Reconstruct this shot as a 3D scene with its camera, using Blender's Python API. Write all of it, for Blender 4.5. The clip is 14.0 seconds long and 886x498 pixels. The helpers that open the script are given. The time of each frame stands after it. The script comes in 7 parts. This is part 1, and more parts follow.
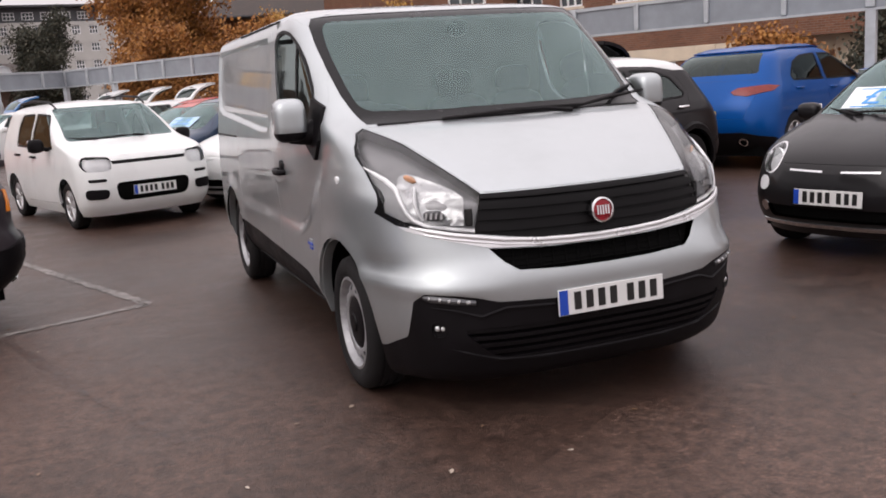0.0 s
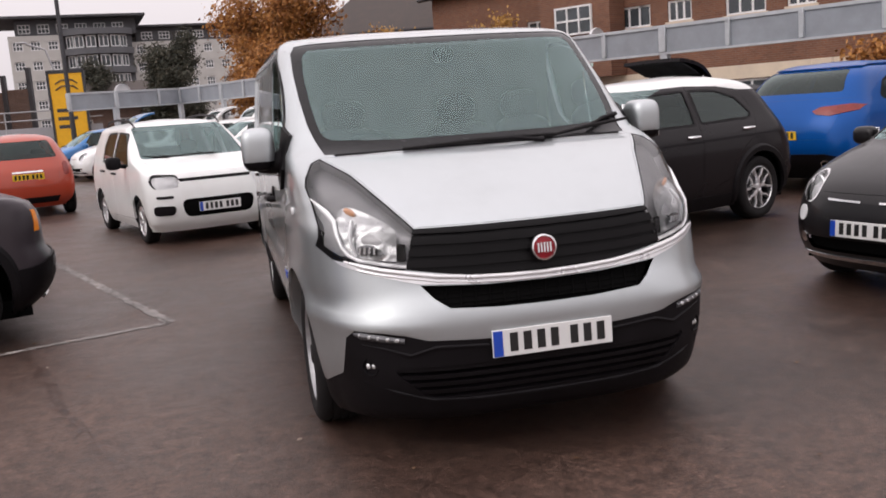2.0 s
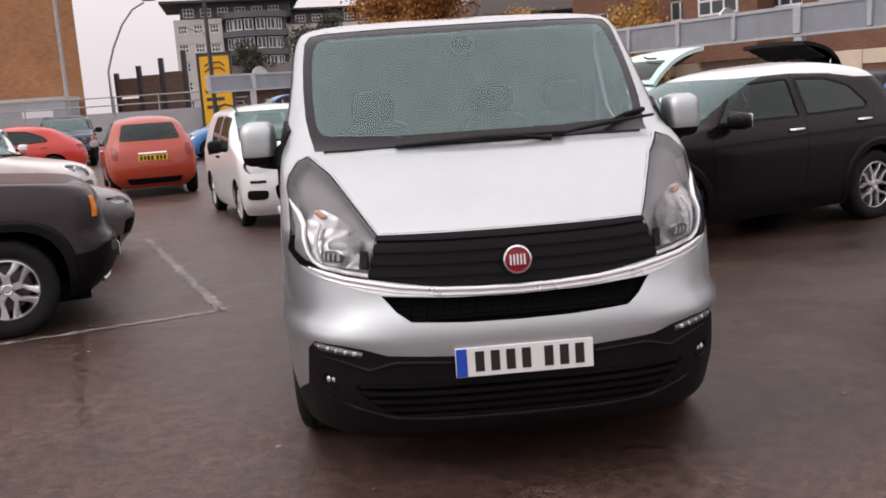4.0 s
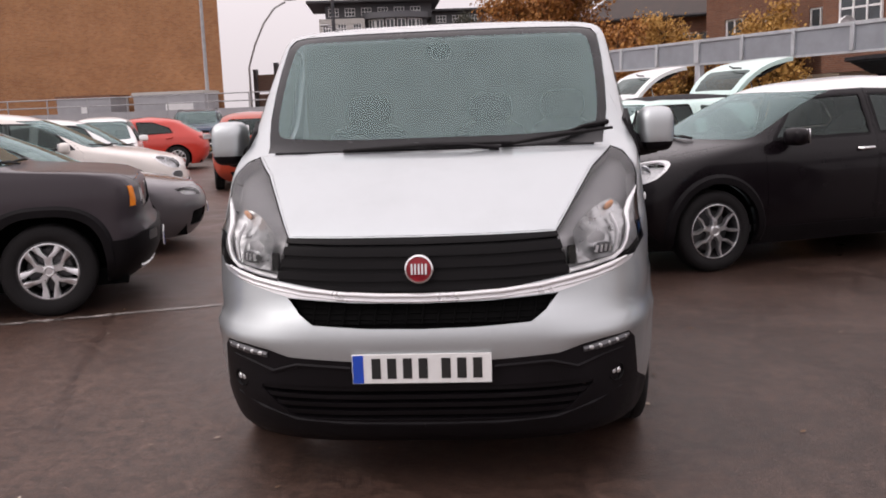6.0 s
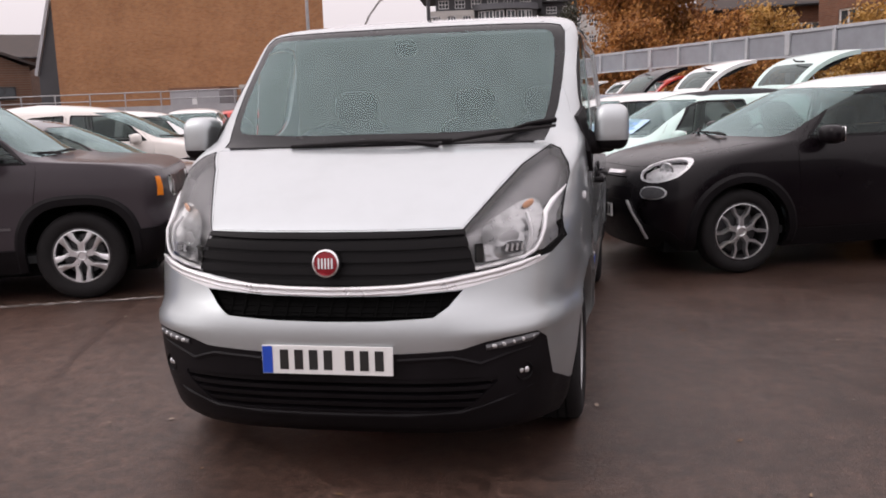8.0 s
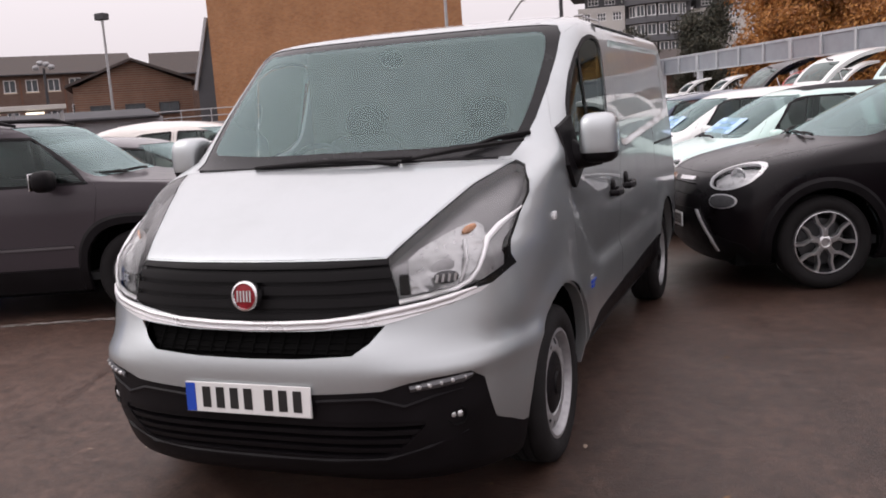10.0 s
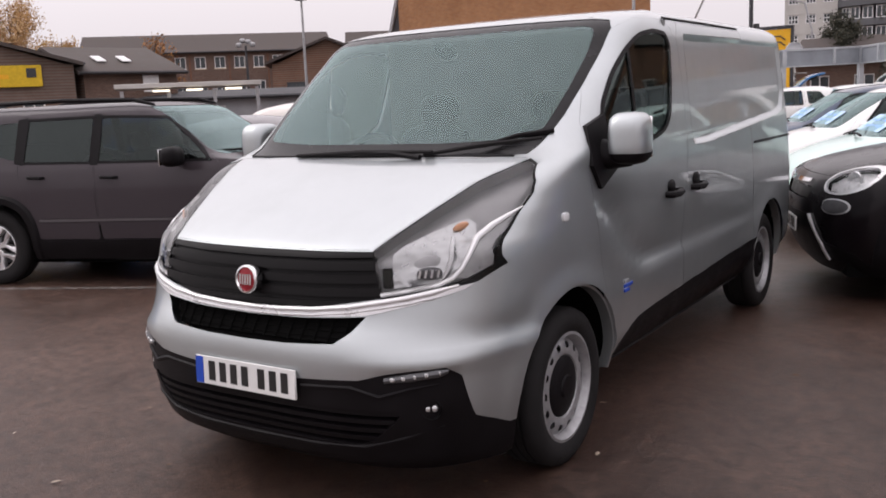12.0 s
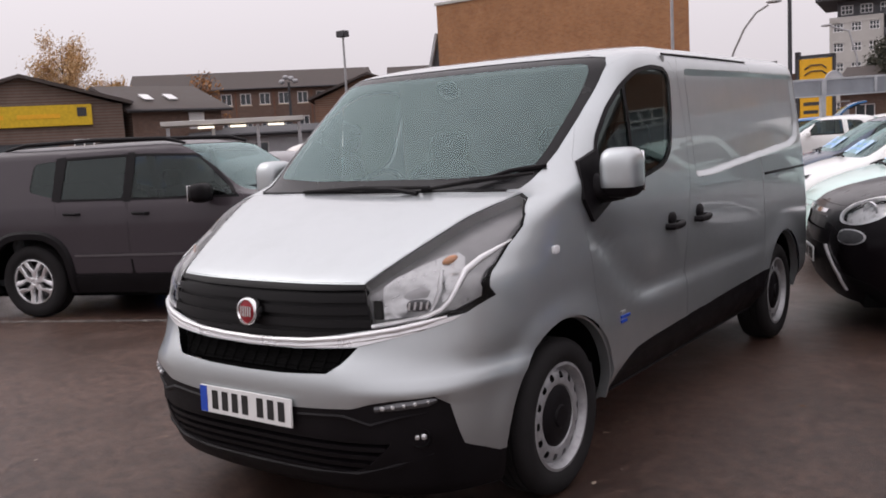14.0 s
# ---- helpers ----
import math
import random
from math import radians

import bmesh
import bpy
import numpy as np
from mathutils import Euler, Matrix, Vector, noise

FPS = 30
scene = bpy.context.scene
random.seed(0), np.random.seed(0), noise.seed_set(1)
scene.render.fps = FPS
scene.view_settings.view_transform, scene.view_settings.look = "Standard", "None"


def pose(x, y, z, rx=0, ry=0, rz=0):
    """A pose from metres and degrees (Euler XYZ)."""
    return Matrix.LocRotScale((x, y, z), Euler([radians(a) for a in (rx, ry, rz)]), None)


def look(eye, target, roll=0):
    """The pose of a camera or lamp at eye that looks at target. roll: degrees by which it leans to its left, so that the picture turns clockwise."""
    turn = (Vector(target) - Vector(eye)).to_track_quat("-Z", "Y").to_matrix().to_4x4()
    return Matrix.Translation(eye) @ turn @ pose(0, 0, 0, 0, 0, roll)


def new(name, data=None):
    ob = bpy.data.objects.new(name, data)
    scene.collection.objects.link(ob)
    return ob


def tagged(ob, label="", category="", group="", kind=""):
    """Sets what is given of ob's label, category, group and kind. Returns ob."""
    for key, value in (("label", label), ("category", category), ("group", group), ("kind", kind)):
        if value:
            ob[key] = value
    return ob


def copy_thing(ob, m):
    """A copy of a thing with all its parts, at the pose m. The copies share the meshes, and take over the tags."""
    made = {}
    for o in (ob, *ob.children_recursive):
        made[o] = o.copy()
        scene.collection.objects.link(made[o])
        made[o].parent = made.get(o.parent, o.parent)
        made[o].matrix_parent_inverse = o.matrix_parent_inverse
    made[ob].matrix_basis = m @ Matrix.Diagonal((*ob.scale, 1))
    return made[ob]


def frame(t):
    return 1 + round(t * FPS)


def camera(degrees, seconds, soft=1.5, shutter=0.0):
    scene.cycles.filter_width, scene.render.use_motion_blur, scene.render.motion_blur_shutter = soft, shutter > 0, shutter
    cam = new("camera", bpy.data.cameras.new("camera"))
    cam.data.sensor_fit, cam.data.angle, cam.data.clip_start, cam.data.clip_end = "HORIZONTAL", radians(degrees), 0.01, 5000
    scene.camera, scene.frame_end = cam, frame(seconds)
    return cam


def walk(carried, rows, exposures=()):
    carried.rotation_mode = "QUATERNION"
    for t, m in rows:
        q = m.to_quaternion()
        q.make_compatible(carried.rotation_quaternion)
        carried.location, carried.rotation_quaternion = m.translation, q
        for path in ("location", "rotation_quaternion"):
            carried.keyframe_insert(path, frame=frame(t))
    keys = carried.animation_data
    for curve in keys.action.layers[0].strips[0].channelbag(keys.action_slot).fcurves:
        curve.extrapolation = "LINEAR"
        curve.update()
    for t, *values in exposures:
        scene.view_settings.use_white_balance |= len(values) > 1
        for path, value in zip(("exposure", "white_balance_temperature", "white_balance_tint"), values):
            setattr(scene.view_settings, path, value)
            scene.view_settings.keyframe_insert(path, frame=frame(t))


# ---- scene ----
cam = camera(52.3, 14.0, soft=1.8)
PATH = [
    (0, (-2.023, -3.248, 1.454), (-1.313, -1.414, 1.091), -4.0),
    (0.5, (-1.839, -3.256, 1.457), (-1.185, -1.397, 1.118), -4.4),
    (1, (-1.656, -3.279, 1.476), (-1.04, -1.402, 1.165), -4.6),
    (1.5, (-1.429, -3.365, 1.472), (-0.903, -1.459, 1.169), -4.2),
    (2, (-1.251, -3.376, 1.476), (-0.789, -1.456, 1.16), -4.1),
    (2.5, (-1.099, -3.309, 1.463), (-0.688, -1.375, 1.158), -3.6),
    (3, (-0.931, -3.261, 1.488), (-0.609, -1.314, 1.163), -4.6),
    (5.5, (0.157, -3.19, 1.491), (0.063, -1.221, 1.158), -1.4),
    (6, (0.348, -3.208, 1.469), (0.194, -1.239, 1.154), -2.2),
    (6.5, (0.552, -3.217, 1.485), (0.366, -1.254, 1.153), -1.8),
    (7, (0.757, -3.261, 1.479), (0.458, -1.314, 1.134), -1.8),
    (7.5, (0.94, -3.243, 1.472), (0.591, -1.307, 1.113), -1.8),
    (8, (1.114, -3.154, 1.467), (0.718, -1.22, 1.143), -2.0),
    (10.5, (2.063, -2.523, 1.494), (1.225, -0.734, 1.176), -2.8),
    (11, (2.282, -2.459, 1.512), (1.349, -0.722, 1.176), -1.3),
    (11.5, (2.344, -2.375, 1.509), (1.365, -0.664, 1.171), -2.2),
    (12, (2.461, -2.315, 1.5), (1.373, -0.668, 1.178), -2.5),
    (12.5, (2.607, -2.322, 1.514), (1.458, -0.715, 1.2), -1.8),
    (13, (2.652, -2.308, 1.508), (1.464, -0.726, 1.218), -2.4),
    (13.5, (2.669, -2.288, 1.509), (1.483, -0.698, 1.25), -3.1),
    (14, (2.689, -2.293, 1.51), (1.518, -0.691, 1.263), -3.2),
]
walk(cam, [(t, look(eye, target, roll)) for t, eye, target, roll in PATH], [(0.0, 0.07, 6650, 13.4), (3.0, 0.09, 6680, 13.8), (7.0, 0.1, 6720, 15.6), (11.0, 0.09, 6600, 14.2), (13.0, 0.08, 6550, 13.8), (14.0, -0.07, 6520, 13.6)])

# ---- daylight: thin bright overcast ----
world = bpy.data.worlds.new("world")
scene.world = world
world.use_nodes = True
wt = world.node_tree
wt.nodes.clear()
sky = wt.nodes.new("ShaderNodeTexSky")
sky.sky_type = 'NISHITA'
sky.sun_disc = False
sky.sun_elevation = radians(42)
sky.sun_rotation = radians(247)
sky.air_density, sky.dust_density, sky.ozone_density = 1.0, 6.0, 1.0
grey = wt.nodes.new("ShaderNodeHueSaturation")
grey.inputs["Saturation"].default_value = 0.12
grey.inputs["Value"].default_value = 0.55
cloud = wt.nodes.new("ShaderNodeMixRGB")
cloud.inputs["Fac"].default_value = 0.72
cloud.inputs["Color2"].default_value = (8.6, 8.15, 8.5, 1)
back = wt.nodes.new("ShaderNodeBackground")
back.inputs["Strength"].default_value = 0.11
wout = wt.nodes.new("ShaderNodeOutputWorld")
wt.links.new(sky.outputs["Color"], grey.inputs["Color"])
wt.links.new(grey.outputs["Color"], cloud.inputs["Color1"])
# overcast: the sky brightens towards the zenith
wco = wt.nodes.new("ShaderNodeTexCoord")
wsep = wt.nodes.new("ShaderNodeSeparateXYZ")
wramp = wt.nodes.new("ShaderNodeMapRange")
wramp.inputs["From Min"].default_value, wramp.inputs["From Max"].default_value = 0.0, 1.0
wramp.inputs["To Min"].default_value, wramp.inputs["To Max"].default_value = 1.0, 2.3
wmul = wt.nodes.new("ShaderNodeVectorMath")
wmul.operation = 'SCALE'
wt.links.new(wco.outputs["Generated"], wsep.inputs["Vector"])
wt.links.new(wsep.outputs["Z"], wramp.inputs["Value"])
wt.links.new(cloud.outputs["Color"], wmul.inputs[0])
wt.links.new(wramp.outputs["Result"], wmul.inputs["Scale"])
wt.links.new(wmul.outputs["Vector"], back.inputs["Color"])
wt.links.new(back.outputs["Background"], wout.inputs["Surface"])
sun = new("sun", bpy.data.lights.new("sun", 'SUN'))
sun.data.energy, sun.data.angle, sun.data.color = 0.28, radians(35), (1.0, 0.97, 0.93)
sun.matrix_world = look((-60, -25, 55), (0, 0, 0))
scene.view_settings.exposure = 0.0


# ---- materials ----
def node_material(name):
    m = bpy.data.materials.new(name)
    m.use_nodes = True
    nt = m.node_tree
    return m, nt, nt.nodes["Principled BSDF"]


def noise_tex(nt, scale, detail=4.0, rough=0.6, space="Object"):
    tc = nt.nodes.new("ShaderNodeTexCoord")
    n = nt.nodes.new("ShaderNodeTexNoise")
    n.inputs["Scale"].default_value, n.inputs["Detail"].default_value, n.inputs["Roughness"].default_value = scale, detail, rough
    nt.links.new(tc.outputs[space], n.inputs["Vector"])
    return n


def ramp(nt, src, stops):
    r = nt.nodes.new("ShaderNodeValToRGB")
    while len(r.color_ramp.elements) < len(stops):
        r.color_ramp.elements.new(0.5)
    for e, (p, c) in zip(r.color_ramp.elements, stops):
        e.position = p
        e.color = (c, c, c, 1) if isinstance(c, (int, float)) else (*c, 1)
    nt.links.new(src, r.inputs["Fac"])
    return r.outputs["Color"]


def mix(nt, a, b, fac, mode='MIX'):
    m = nt.nodes.new("ShaderNodeMixRGB")
    m.blend_type = mode
    for s, v in ((m.inputs["Fac"], fac), (m.inputs["Color1"], a), (m.inputs["Color2"], b)):
        if isinstance(v, (int, float)):
            s.default_value = v
        elif isinstance(v, tuple):
            s.default_value = (*v, 1)
        else:
            nt.links.new(v, s)
    return m.outputs["Color"]


def bump(nt, bsdf, height, strength=0.2, dist=0.01):
    b = nt.nodes.new("ShaderNodeBump")
    b.inputs["Strength"].default_value, b.inputs["Distance"].default_value = strength, dist
    nt.links.new(height, b.inputs["Height"])
    nt.links.new(b.outputs["Normal"], bsdf.inputs["Normal"])


def plain(name, col, rough=0.5, metal=0.0, vary=0.15, scale=6.0, relief=0.0, relief_scale=200.0, coat=0.0, spec=0.5):
    """A surface of one colour with uneven wear in tone and gloss."""
    m, nt, b = node_material(name)
    n = noise_tex(nt, scale)
    dark = tuple(c * (1 - vary) for c in col)
    lite = tuple(min(1, c * (1 + vary)) for c in col)
    nt.links.new(ramp(nt, n.outputs["Fac"], [(0.3, dark), (0.7, lite)]), b.inputs["Base Color"])
    nt.links.new(ramp(nt, n.outputs["Fac"], [(0.3, max(0.02, rough * 0.85)), (0.7, min(1, rough * 1.15))]), b.inputs["Roughness"])
    b.inputs["Metallic"].default_value = metal
    b.inputs["Coat Weight"].default_value = coat
    b.inputs["Specular IOR Level"].default_value = spec
    if relief:
        bump(nt, b, noise_tex(nt, relief_scale, 3).outputs["Fac"], relief, 0.002)
    return m


def paint(name, col, metal=0.0, rough=0.35, flake=0.0, dirt=0.12, coat=0.8, spec=0.3, polish=0.04):
    """Car paint: base coat with fine flake, clear coat, and thin road film with dried drops."""
    m, nt, b = node_material(name)
    big = noise_tex(nt, 2.3, 6, 0.65)
    fine = noise_tex(nt, 900, 2)
    base = mix(nt, tuple(c * (1 - flake) for c in col), tuple(min(1, c * (1 + flake)) for c in col), fine.outputs["Fac"])
    film_or_sheen = ramp(nt, big.outputs["Fac"], [(0.45, 0.0), (0.8, dirt)])
    nt.links.new(mix(nt, base, (0.17, 0.15, 0.135), film_or_sheen), b.inputs["Base Color"])
    b.inputs["Metallic"].default_value = metal
    nt.links.new(ramp(nt, big.outputs["Fac"], [(0.3, rough), (0.8, min(1, rough + 0.12))]), b.inputs["Roughness"])
    b.inputs["Coat Weight"].default_value = coat
    b.inputs["Specular IOR Level"].default_value = spec
    nt.links.new(ramp(nt, big.outputs["Fac"], [(0.3, polish), (0.8, polish * 3)]), b.inputs["Coat Roughness"])
    return m


def glass(name, tint, film_or_sheen=0.0, ior=1.5, gloss=(0.86, 1.0, 0.97)):
    """Thin car or window glass: tinted see-through, with a mirror coat that grows at grazing angles, and at will a teal
    diffuse layer for milky film and painted sky sheen.
    """
    m, nt, b = node_material(name)
    nt.nodes.remove(b)
    out = nt.nodes["Material Output"]
    tr = nt.nodes.new("ShaderNodeBsdfTransparent")
    tr.inputs["Color"].default_value = (*tint, 1)
    gl = nt.nodes.new("ShaderNodeBsdfGlossy")
    gl.inputs["Roughness"].default_value = 0.03
    gl.inputs["Color"].default_value = (*gloss, 1)
    fr = nt.nodes.new("ShaderNodeFresnel")
    fr.inputs["IOR"].default_value = ior
    mx = nt.nodes.new("ShaderNodeMixShader")
    nt.links.new(fr.outputs["Fac"], mx.inputs["Fac"])
    nt.links.new(tr.outputs["BSDF"], mx.inputs[1])
    nt.links.new(gl.outputs["BSDF"], mx.inputs[2])
    last = mx.outputs["Shader"]
    if film_or_sheen:
        # pale teal diffuse colour: milky film, and reflected sky put in as colour
        df = nt.nodes.new("ShaderNodeBsdfDiffuse")
        df.inputs["Color"].default_value = (0.38, 0.535, 0.52, 1)
        n = noise_tex(nt, 1.6, 5)
        m2 = nt.nodes.new("ShaderNodeMixShader")
        nt.links.new(ramp(nt, n.outputs["Fac"], [(0.3, film_or_sheen * 0.75), (0.75, film_or_sheen)]), m2.inputs["Fac"])
        nt.links.new(last, m2.inputs[1])
        nt.links.new(df.outputs["BSDF"], m2.inputs[2])
        last = m2.outputs["Shader"]
    nt.links.new(last, out.inputs["Surface"])
    return m


def asphalt_material():
    """Damp worn asphalt: stone grain, brown damp stains, drier patches."""
    m, nt, b = node_material("asphalt")
    big = noise_tex(nt, 0.32, 6, 0.62)
    mid = noise_tex(nt, 2.1, 6, 0.7)
    fine = noise_tex(nt, 55, 4, 0.8)
    stain = mix(nt, (0.040, 0.0225, 0.017), (0.128, 0.075, 0.057), ramp(nt, big.outputs["Fac"], [(0.36, 0.0), (0.66, 1.0)]))
    worn = mix(nt, stain, (0.18, 0.112, 0.088), ramp(nt, mid.outputs["Fac"], [(0.5, 0.0), (0.85, 0.55)]))
    patch = noise_tex(nt, 13, 6, 0.8)
    worn = mix(nt, worn, ramp(nt, patch.outputs["Fac"], [(0.38, 0.3), (0.62, 1.45)]), 0.9, 'MULTIPLY')
    grain = mix(nt, worn, ramp(nt, fine.outputs["Fac"], [(0.36, 0.25), (0.58, 0.85), (0.72, 1.9)]), 0.85, 'MULTIPLY')
    nt.links.new(grain, b.inputs["Base Color"])
    nt.links.new(mix(nt, ramp(nt, big.outputs["Fac"], [(0.36, 0.24), (0.62, 0.52)]), ramp(nt, mid.outputs["Fac"], [(0.3, 0.26), (0.7, 0.6)]), 0.5), b.inputs["Roughness"])
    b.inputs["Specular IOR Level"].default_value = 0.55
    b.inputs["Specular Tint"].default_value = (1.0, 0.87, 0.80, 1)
    bump(nt, b, fine.outputs["Fac"], 0.6, 0.009)
    return m


def brick_material(name, c1, c2, mortar, scale=1.0, turn=False):
    m, nt, b = node_material(name)
    tc = nt.nodes.new("ShaderNodeTexCoord")
    mp = nt.nodes.new("ShaderNodeMapping")
    mp.inputs["Rotation"].default_value = (radians(90), 0, radians(90) if turn else 0)
    br = nt.nodes.new("ShaderNodeTexBrick")
    for k, v in (("Color1", c1), ("Color2", c2), ("Mortar", mortar)):
        br.inputs[k].default_value = (*v, 1)
    br.inputs["Scale"].default_value = scale
    br.inputs["Brick Width"].default_value, br.inputs["Row Height"].default_value = 0.225, 0.075
    br.inputs["Mortar Size"].default_value = 0.009
    nt.links.new(tc.outputs["Object"], mp.inputs["Vector"])
    nt.links.new(mp.outputs["Vector"], br.inputs["Vector"])
    n = noise_tex(nt, 0.45, 7, 0.7)
    n2 = noise_tex(nt, 4.0, 4, 0.7)
    c = mix(nt, br.outputs["Color"], ramp(nt, n.outputs["Fac"], [(0.3, (0.62, 0.58, 0.55)), (0.7, (1.0, 1.0, 1.0))]), 0.8, 'MULTIPLY')
    c = mix(nt, c, ramp(nt, n2.outputs["Fac"], [(0.3, 0.78), (0.7, 1.0)]), 0.7, 'MULTIPLY')
    nt.links.new(c, b.inputs["Base Color"])
    b.inputs["Roughness"].default_value = 0.9
    bump(nt, b, br.outputs["Fac"], -0.3, 0.008)
    return m


def leaf_material(name, c1, c2, c3):
    m, nt, b = node_material(name)
    g = nt.nodes.new("ShaderNodeNewGeometry")
    nt.links.new(ramp(nt, g.outputs["Random Per Island"], [(0.0, c1), (0.5, c2), (1.0, c3)]), b.inputs["Base Color"])
    b.inputs["Roughness"].default_value = 0.7
    return m


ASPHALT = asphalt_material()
SILVER = paint("silver_paint", (0.465, 0.497, 0.508), metal=0.85, rough=0.37, flake=0.18, dirt=0.10, coat=0.85, polish=0.018)
WHITE = paint("white_paint", (0.76, 0.77, 0.76), rough=0.4, dirt=0.14)
GREY = paint("anthracite_paint", (0.044, 0.036, 0.042), metal=0.2, rough=0.38, flake=0.3, dirt=0.04, coat=0.42, spec=0.15)
BLACK = paint("black_paint", (0.006, 0.0042, 0.0055), rough=0.25, dirt=0.003, coat=0.26, spec=0.1)
BLACKMATT = paint("dark_paint", (0.008, 0.007, 0.008), rough=0.4, dirt=0.02, coat=0.45, spec=0.15)
BLUE = paint("blue_paint", (0.0, 0.066, 0.28), metal=0.3, rough=0.3, flake=0.2, dirt=0.0, coat=0.35, spec=0.08)
SKYBLUE = paint("sky_blue_paint", (0.03, 0.16, 0.40), rough=0.35)
NAVY = paint("navy_paint", (0.025, 0.045, 0.085), metal=0.3, rough=0.35)
ORANGE = paint("coral_paint", (0.37, 0.045, 0.018), rough=0.35, dirt=0.08)
ORANGETOP = paint("coral_roof_paint", (0.37, 0.045, 0.018), rough=0.35, dirt=0.08)
SOFTTOP = plain("grey_fabric_roof", (0.035, 0.034, 0.036), 0.9, vary=0.2, scale=60, spec=0.1)
RED = paint("red_paint", (0.52, 0.035, 0.02), rough=0.35, dirt=0.08)
MAROON = paint("maroon_paint", (0.11, 0.015, 0.015), rough=0.35)
MINT = paint("mint_paint", (0.55, 0.73, 0.68), rough=0.38, dirt=0.1)
CREAM = paint("pearl_paint", (0.70, 0.66, 0.62), rough=0.38, dirt=0.1)
PALEGREY = paint("grey_paint", (0.11, 0.10, 0.108), metal=0.5, rough=0.36, flake=0.2)
PLASTIC = plain("black_plastic", (0.0065, 0.0055, 0.0065), 0.5, vary=0.25, relief=0.25, relief_scale=700, spec=0.13)
GRILLE = plain("grille_plastic", (0.006, 0.0055, 0.006), 0.42, vary=0.2, spec=0.13)
RUBBER = plain("tyre_rubber", (0.013, 0.012, 0.0125), 0.8, vary=0.3, scale=14, relief=0.3, relief_scale=300, spec=0.2)
CHROME = plain("chrome", (0.78, 0.78, 0.79), 0.12, 1.0, vary=0.06)
ALLOY = plain("alloy", (0.68, 0.68, 0.69), 0.32, 0.9, vary=0.12, scale=20)
STEEL = plain("painted_steel_wheel", (0.34, 0.34, 0.35), 0.45, 0.55, vary=0.2, scale=25)
DARKALLOY = plain("dark_alloy", (0.05, 0.05, 0.053), 0.35, 0.6, vary=0.2, scale=20)
SATIN = plain("satin_silver_trim", (0.72, 0.72, 0.73), 0.3, 0.6, vary=0.06)
# near-black: shade of openings, arches and undersides is put into the colour
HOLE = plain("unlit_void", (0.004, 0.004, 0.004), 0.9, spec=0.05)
CABIN = plain("cabin_trim", (0.05, 0.052, 0.054), 0.85, vary=0.2, spec=0.0)
SEAT = plain("seat_cloth", (0.08, 0.083, 0.087), 0.9, vary=0.25, scale=30, spec=0.0)
BULKHEAD = plain("bulkhead_board", (0.26, 0.265, 0.265), 0.8, vary=0.1, spec=0.0)
FRIT = plain("glass_border", (0.012, 0.012, 0.013), 0.25, vary=0.2, spec=0.18)
WSGLASS = glass("windscreen_glass", (0.62, 0.75, 0.76), film_or_sheen=0.135, ior=1.6, gloss=(0.80, 1.0, 1.0))
SIDEGLASS = glass("side_glass", (0.30, 0.345, 0.335), ior=1.45)
DARKGLASS = glass("privacy_glass", (0.10, 0.11, 0.11))
LENS = glass("lamp_lens", (0.96, 0.96, 0.96), ior=1.28, gloss=(1.0, 1.0, 1.0))
REFLECTOR = plain("lamp_reflector", (0.74, 0.75, 0.76), 0.3, 0.75, vary=0.12, scale=40)
LAMPSILVER = plain("lamp_inner_silver", (0.25, 0.25, 0.255), 0.36, 0.5, vary=0.2, scale=14)
LAMPPALE = plain("lamp_inner_pale", (0.62, 0.63, 0.64), 0.3, 0.2, vary=0.15, scale=30)
LAMPBOWL = plain("lamp_bowl_mirror", (0.40, 0.405, 0.41), 0.30, 0.9, vary=0.12, scale=40)
TAR = plain("dark_tar_seam", (0.064, 0.038, 0.03), 0.42, vary=0.6, scale=9, relief=0.5, relief_scale=55, spec=0.5)
LITTER = leaf_material("fallen_leaf_litter", (0.05, 0.03, 0.018), (0.20, 0.11, 0.05), (0.42, 0.36, 0.30))
LAMPMID = plain("lamp_inner_grey", (0.34, 0.345, 0.35), 0.32, 0.3, vary=0.15, scale=30)
HOUSING = plain("lamp_housing", (0.10, 0.10, 0.105), 0.35, 0.5, vary=0.2, scale=20)
AMBER = plain("amber_lens", (0.85, 0.25, 0.02), 0.2, vary=0.1)
AMBERPALE = plain("amber_bulb", (0.60, 0.30, 0.16), 0.3, vary=0.15, scale=40)
TAIL = plain("red_lens", (0.20, 0.018, 0.012), 0.15, vary=0.3, scale=30)
LENSWHITE = plain("frosted_lens", (0.75, 0.76, 0.77), 0.25, vary=0.08)
PLATEWHITE = plain("plate_white", (0.70, 0.70, 0.69), 0.35, vary=0.05)
PLATEYELLOW = plain("plate_yellow", (0.78, 0.50, 0.03), 0.35, vary=0.05)
PLATEBLUE = plain("plate_blue", (0.01, 0.06, 0.42), 0.35)
INK = plain("plate_black", (0.012, 0.012, 0.012), 0.4)
BADGERED = plain("badge_red", (0.26, 0.012, 0.02), 0.2, 0.3, vary=0.2, scale=30)
CARDBLUE = plain("price_card_blue", (0.08, 0.33, 0.78), 0.5, vary=0.05)
CARDWHITE = plain("price_card_white", (0.80, 0.84, 0.88), 0.5, vary=0.05)
CARDMID = plain("price_card_mid_blue", (0.22, 0.44, 0.80), 0.5, vary=0.1)
CARDPALE = plain("price_card_pale_blue", (0.46, 0.66, 0.88), 0.5, vary=0.1)
ROADPAINT = plain("worn_road_paint", (0.2, 0.18, 0.168), 0.6, vary=0.6, scale=7)
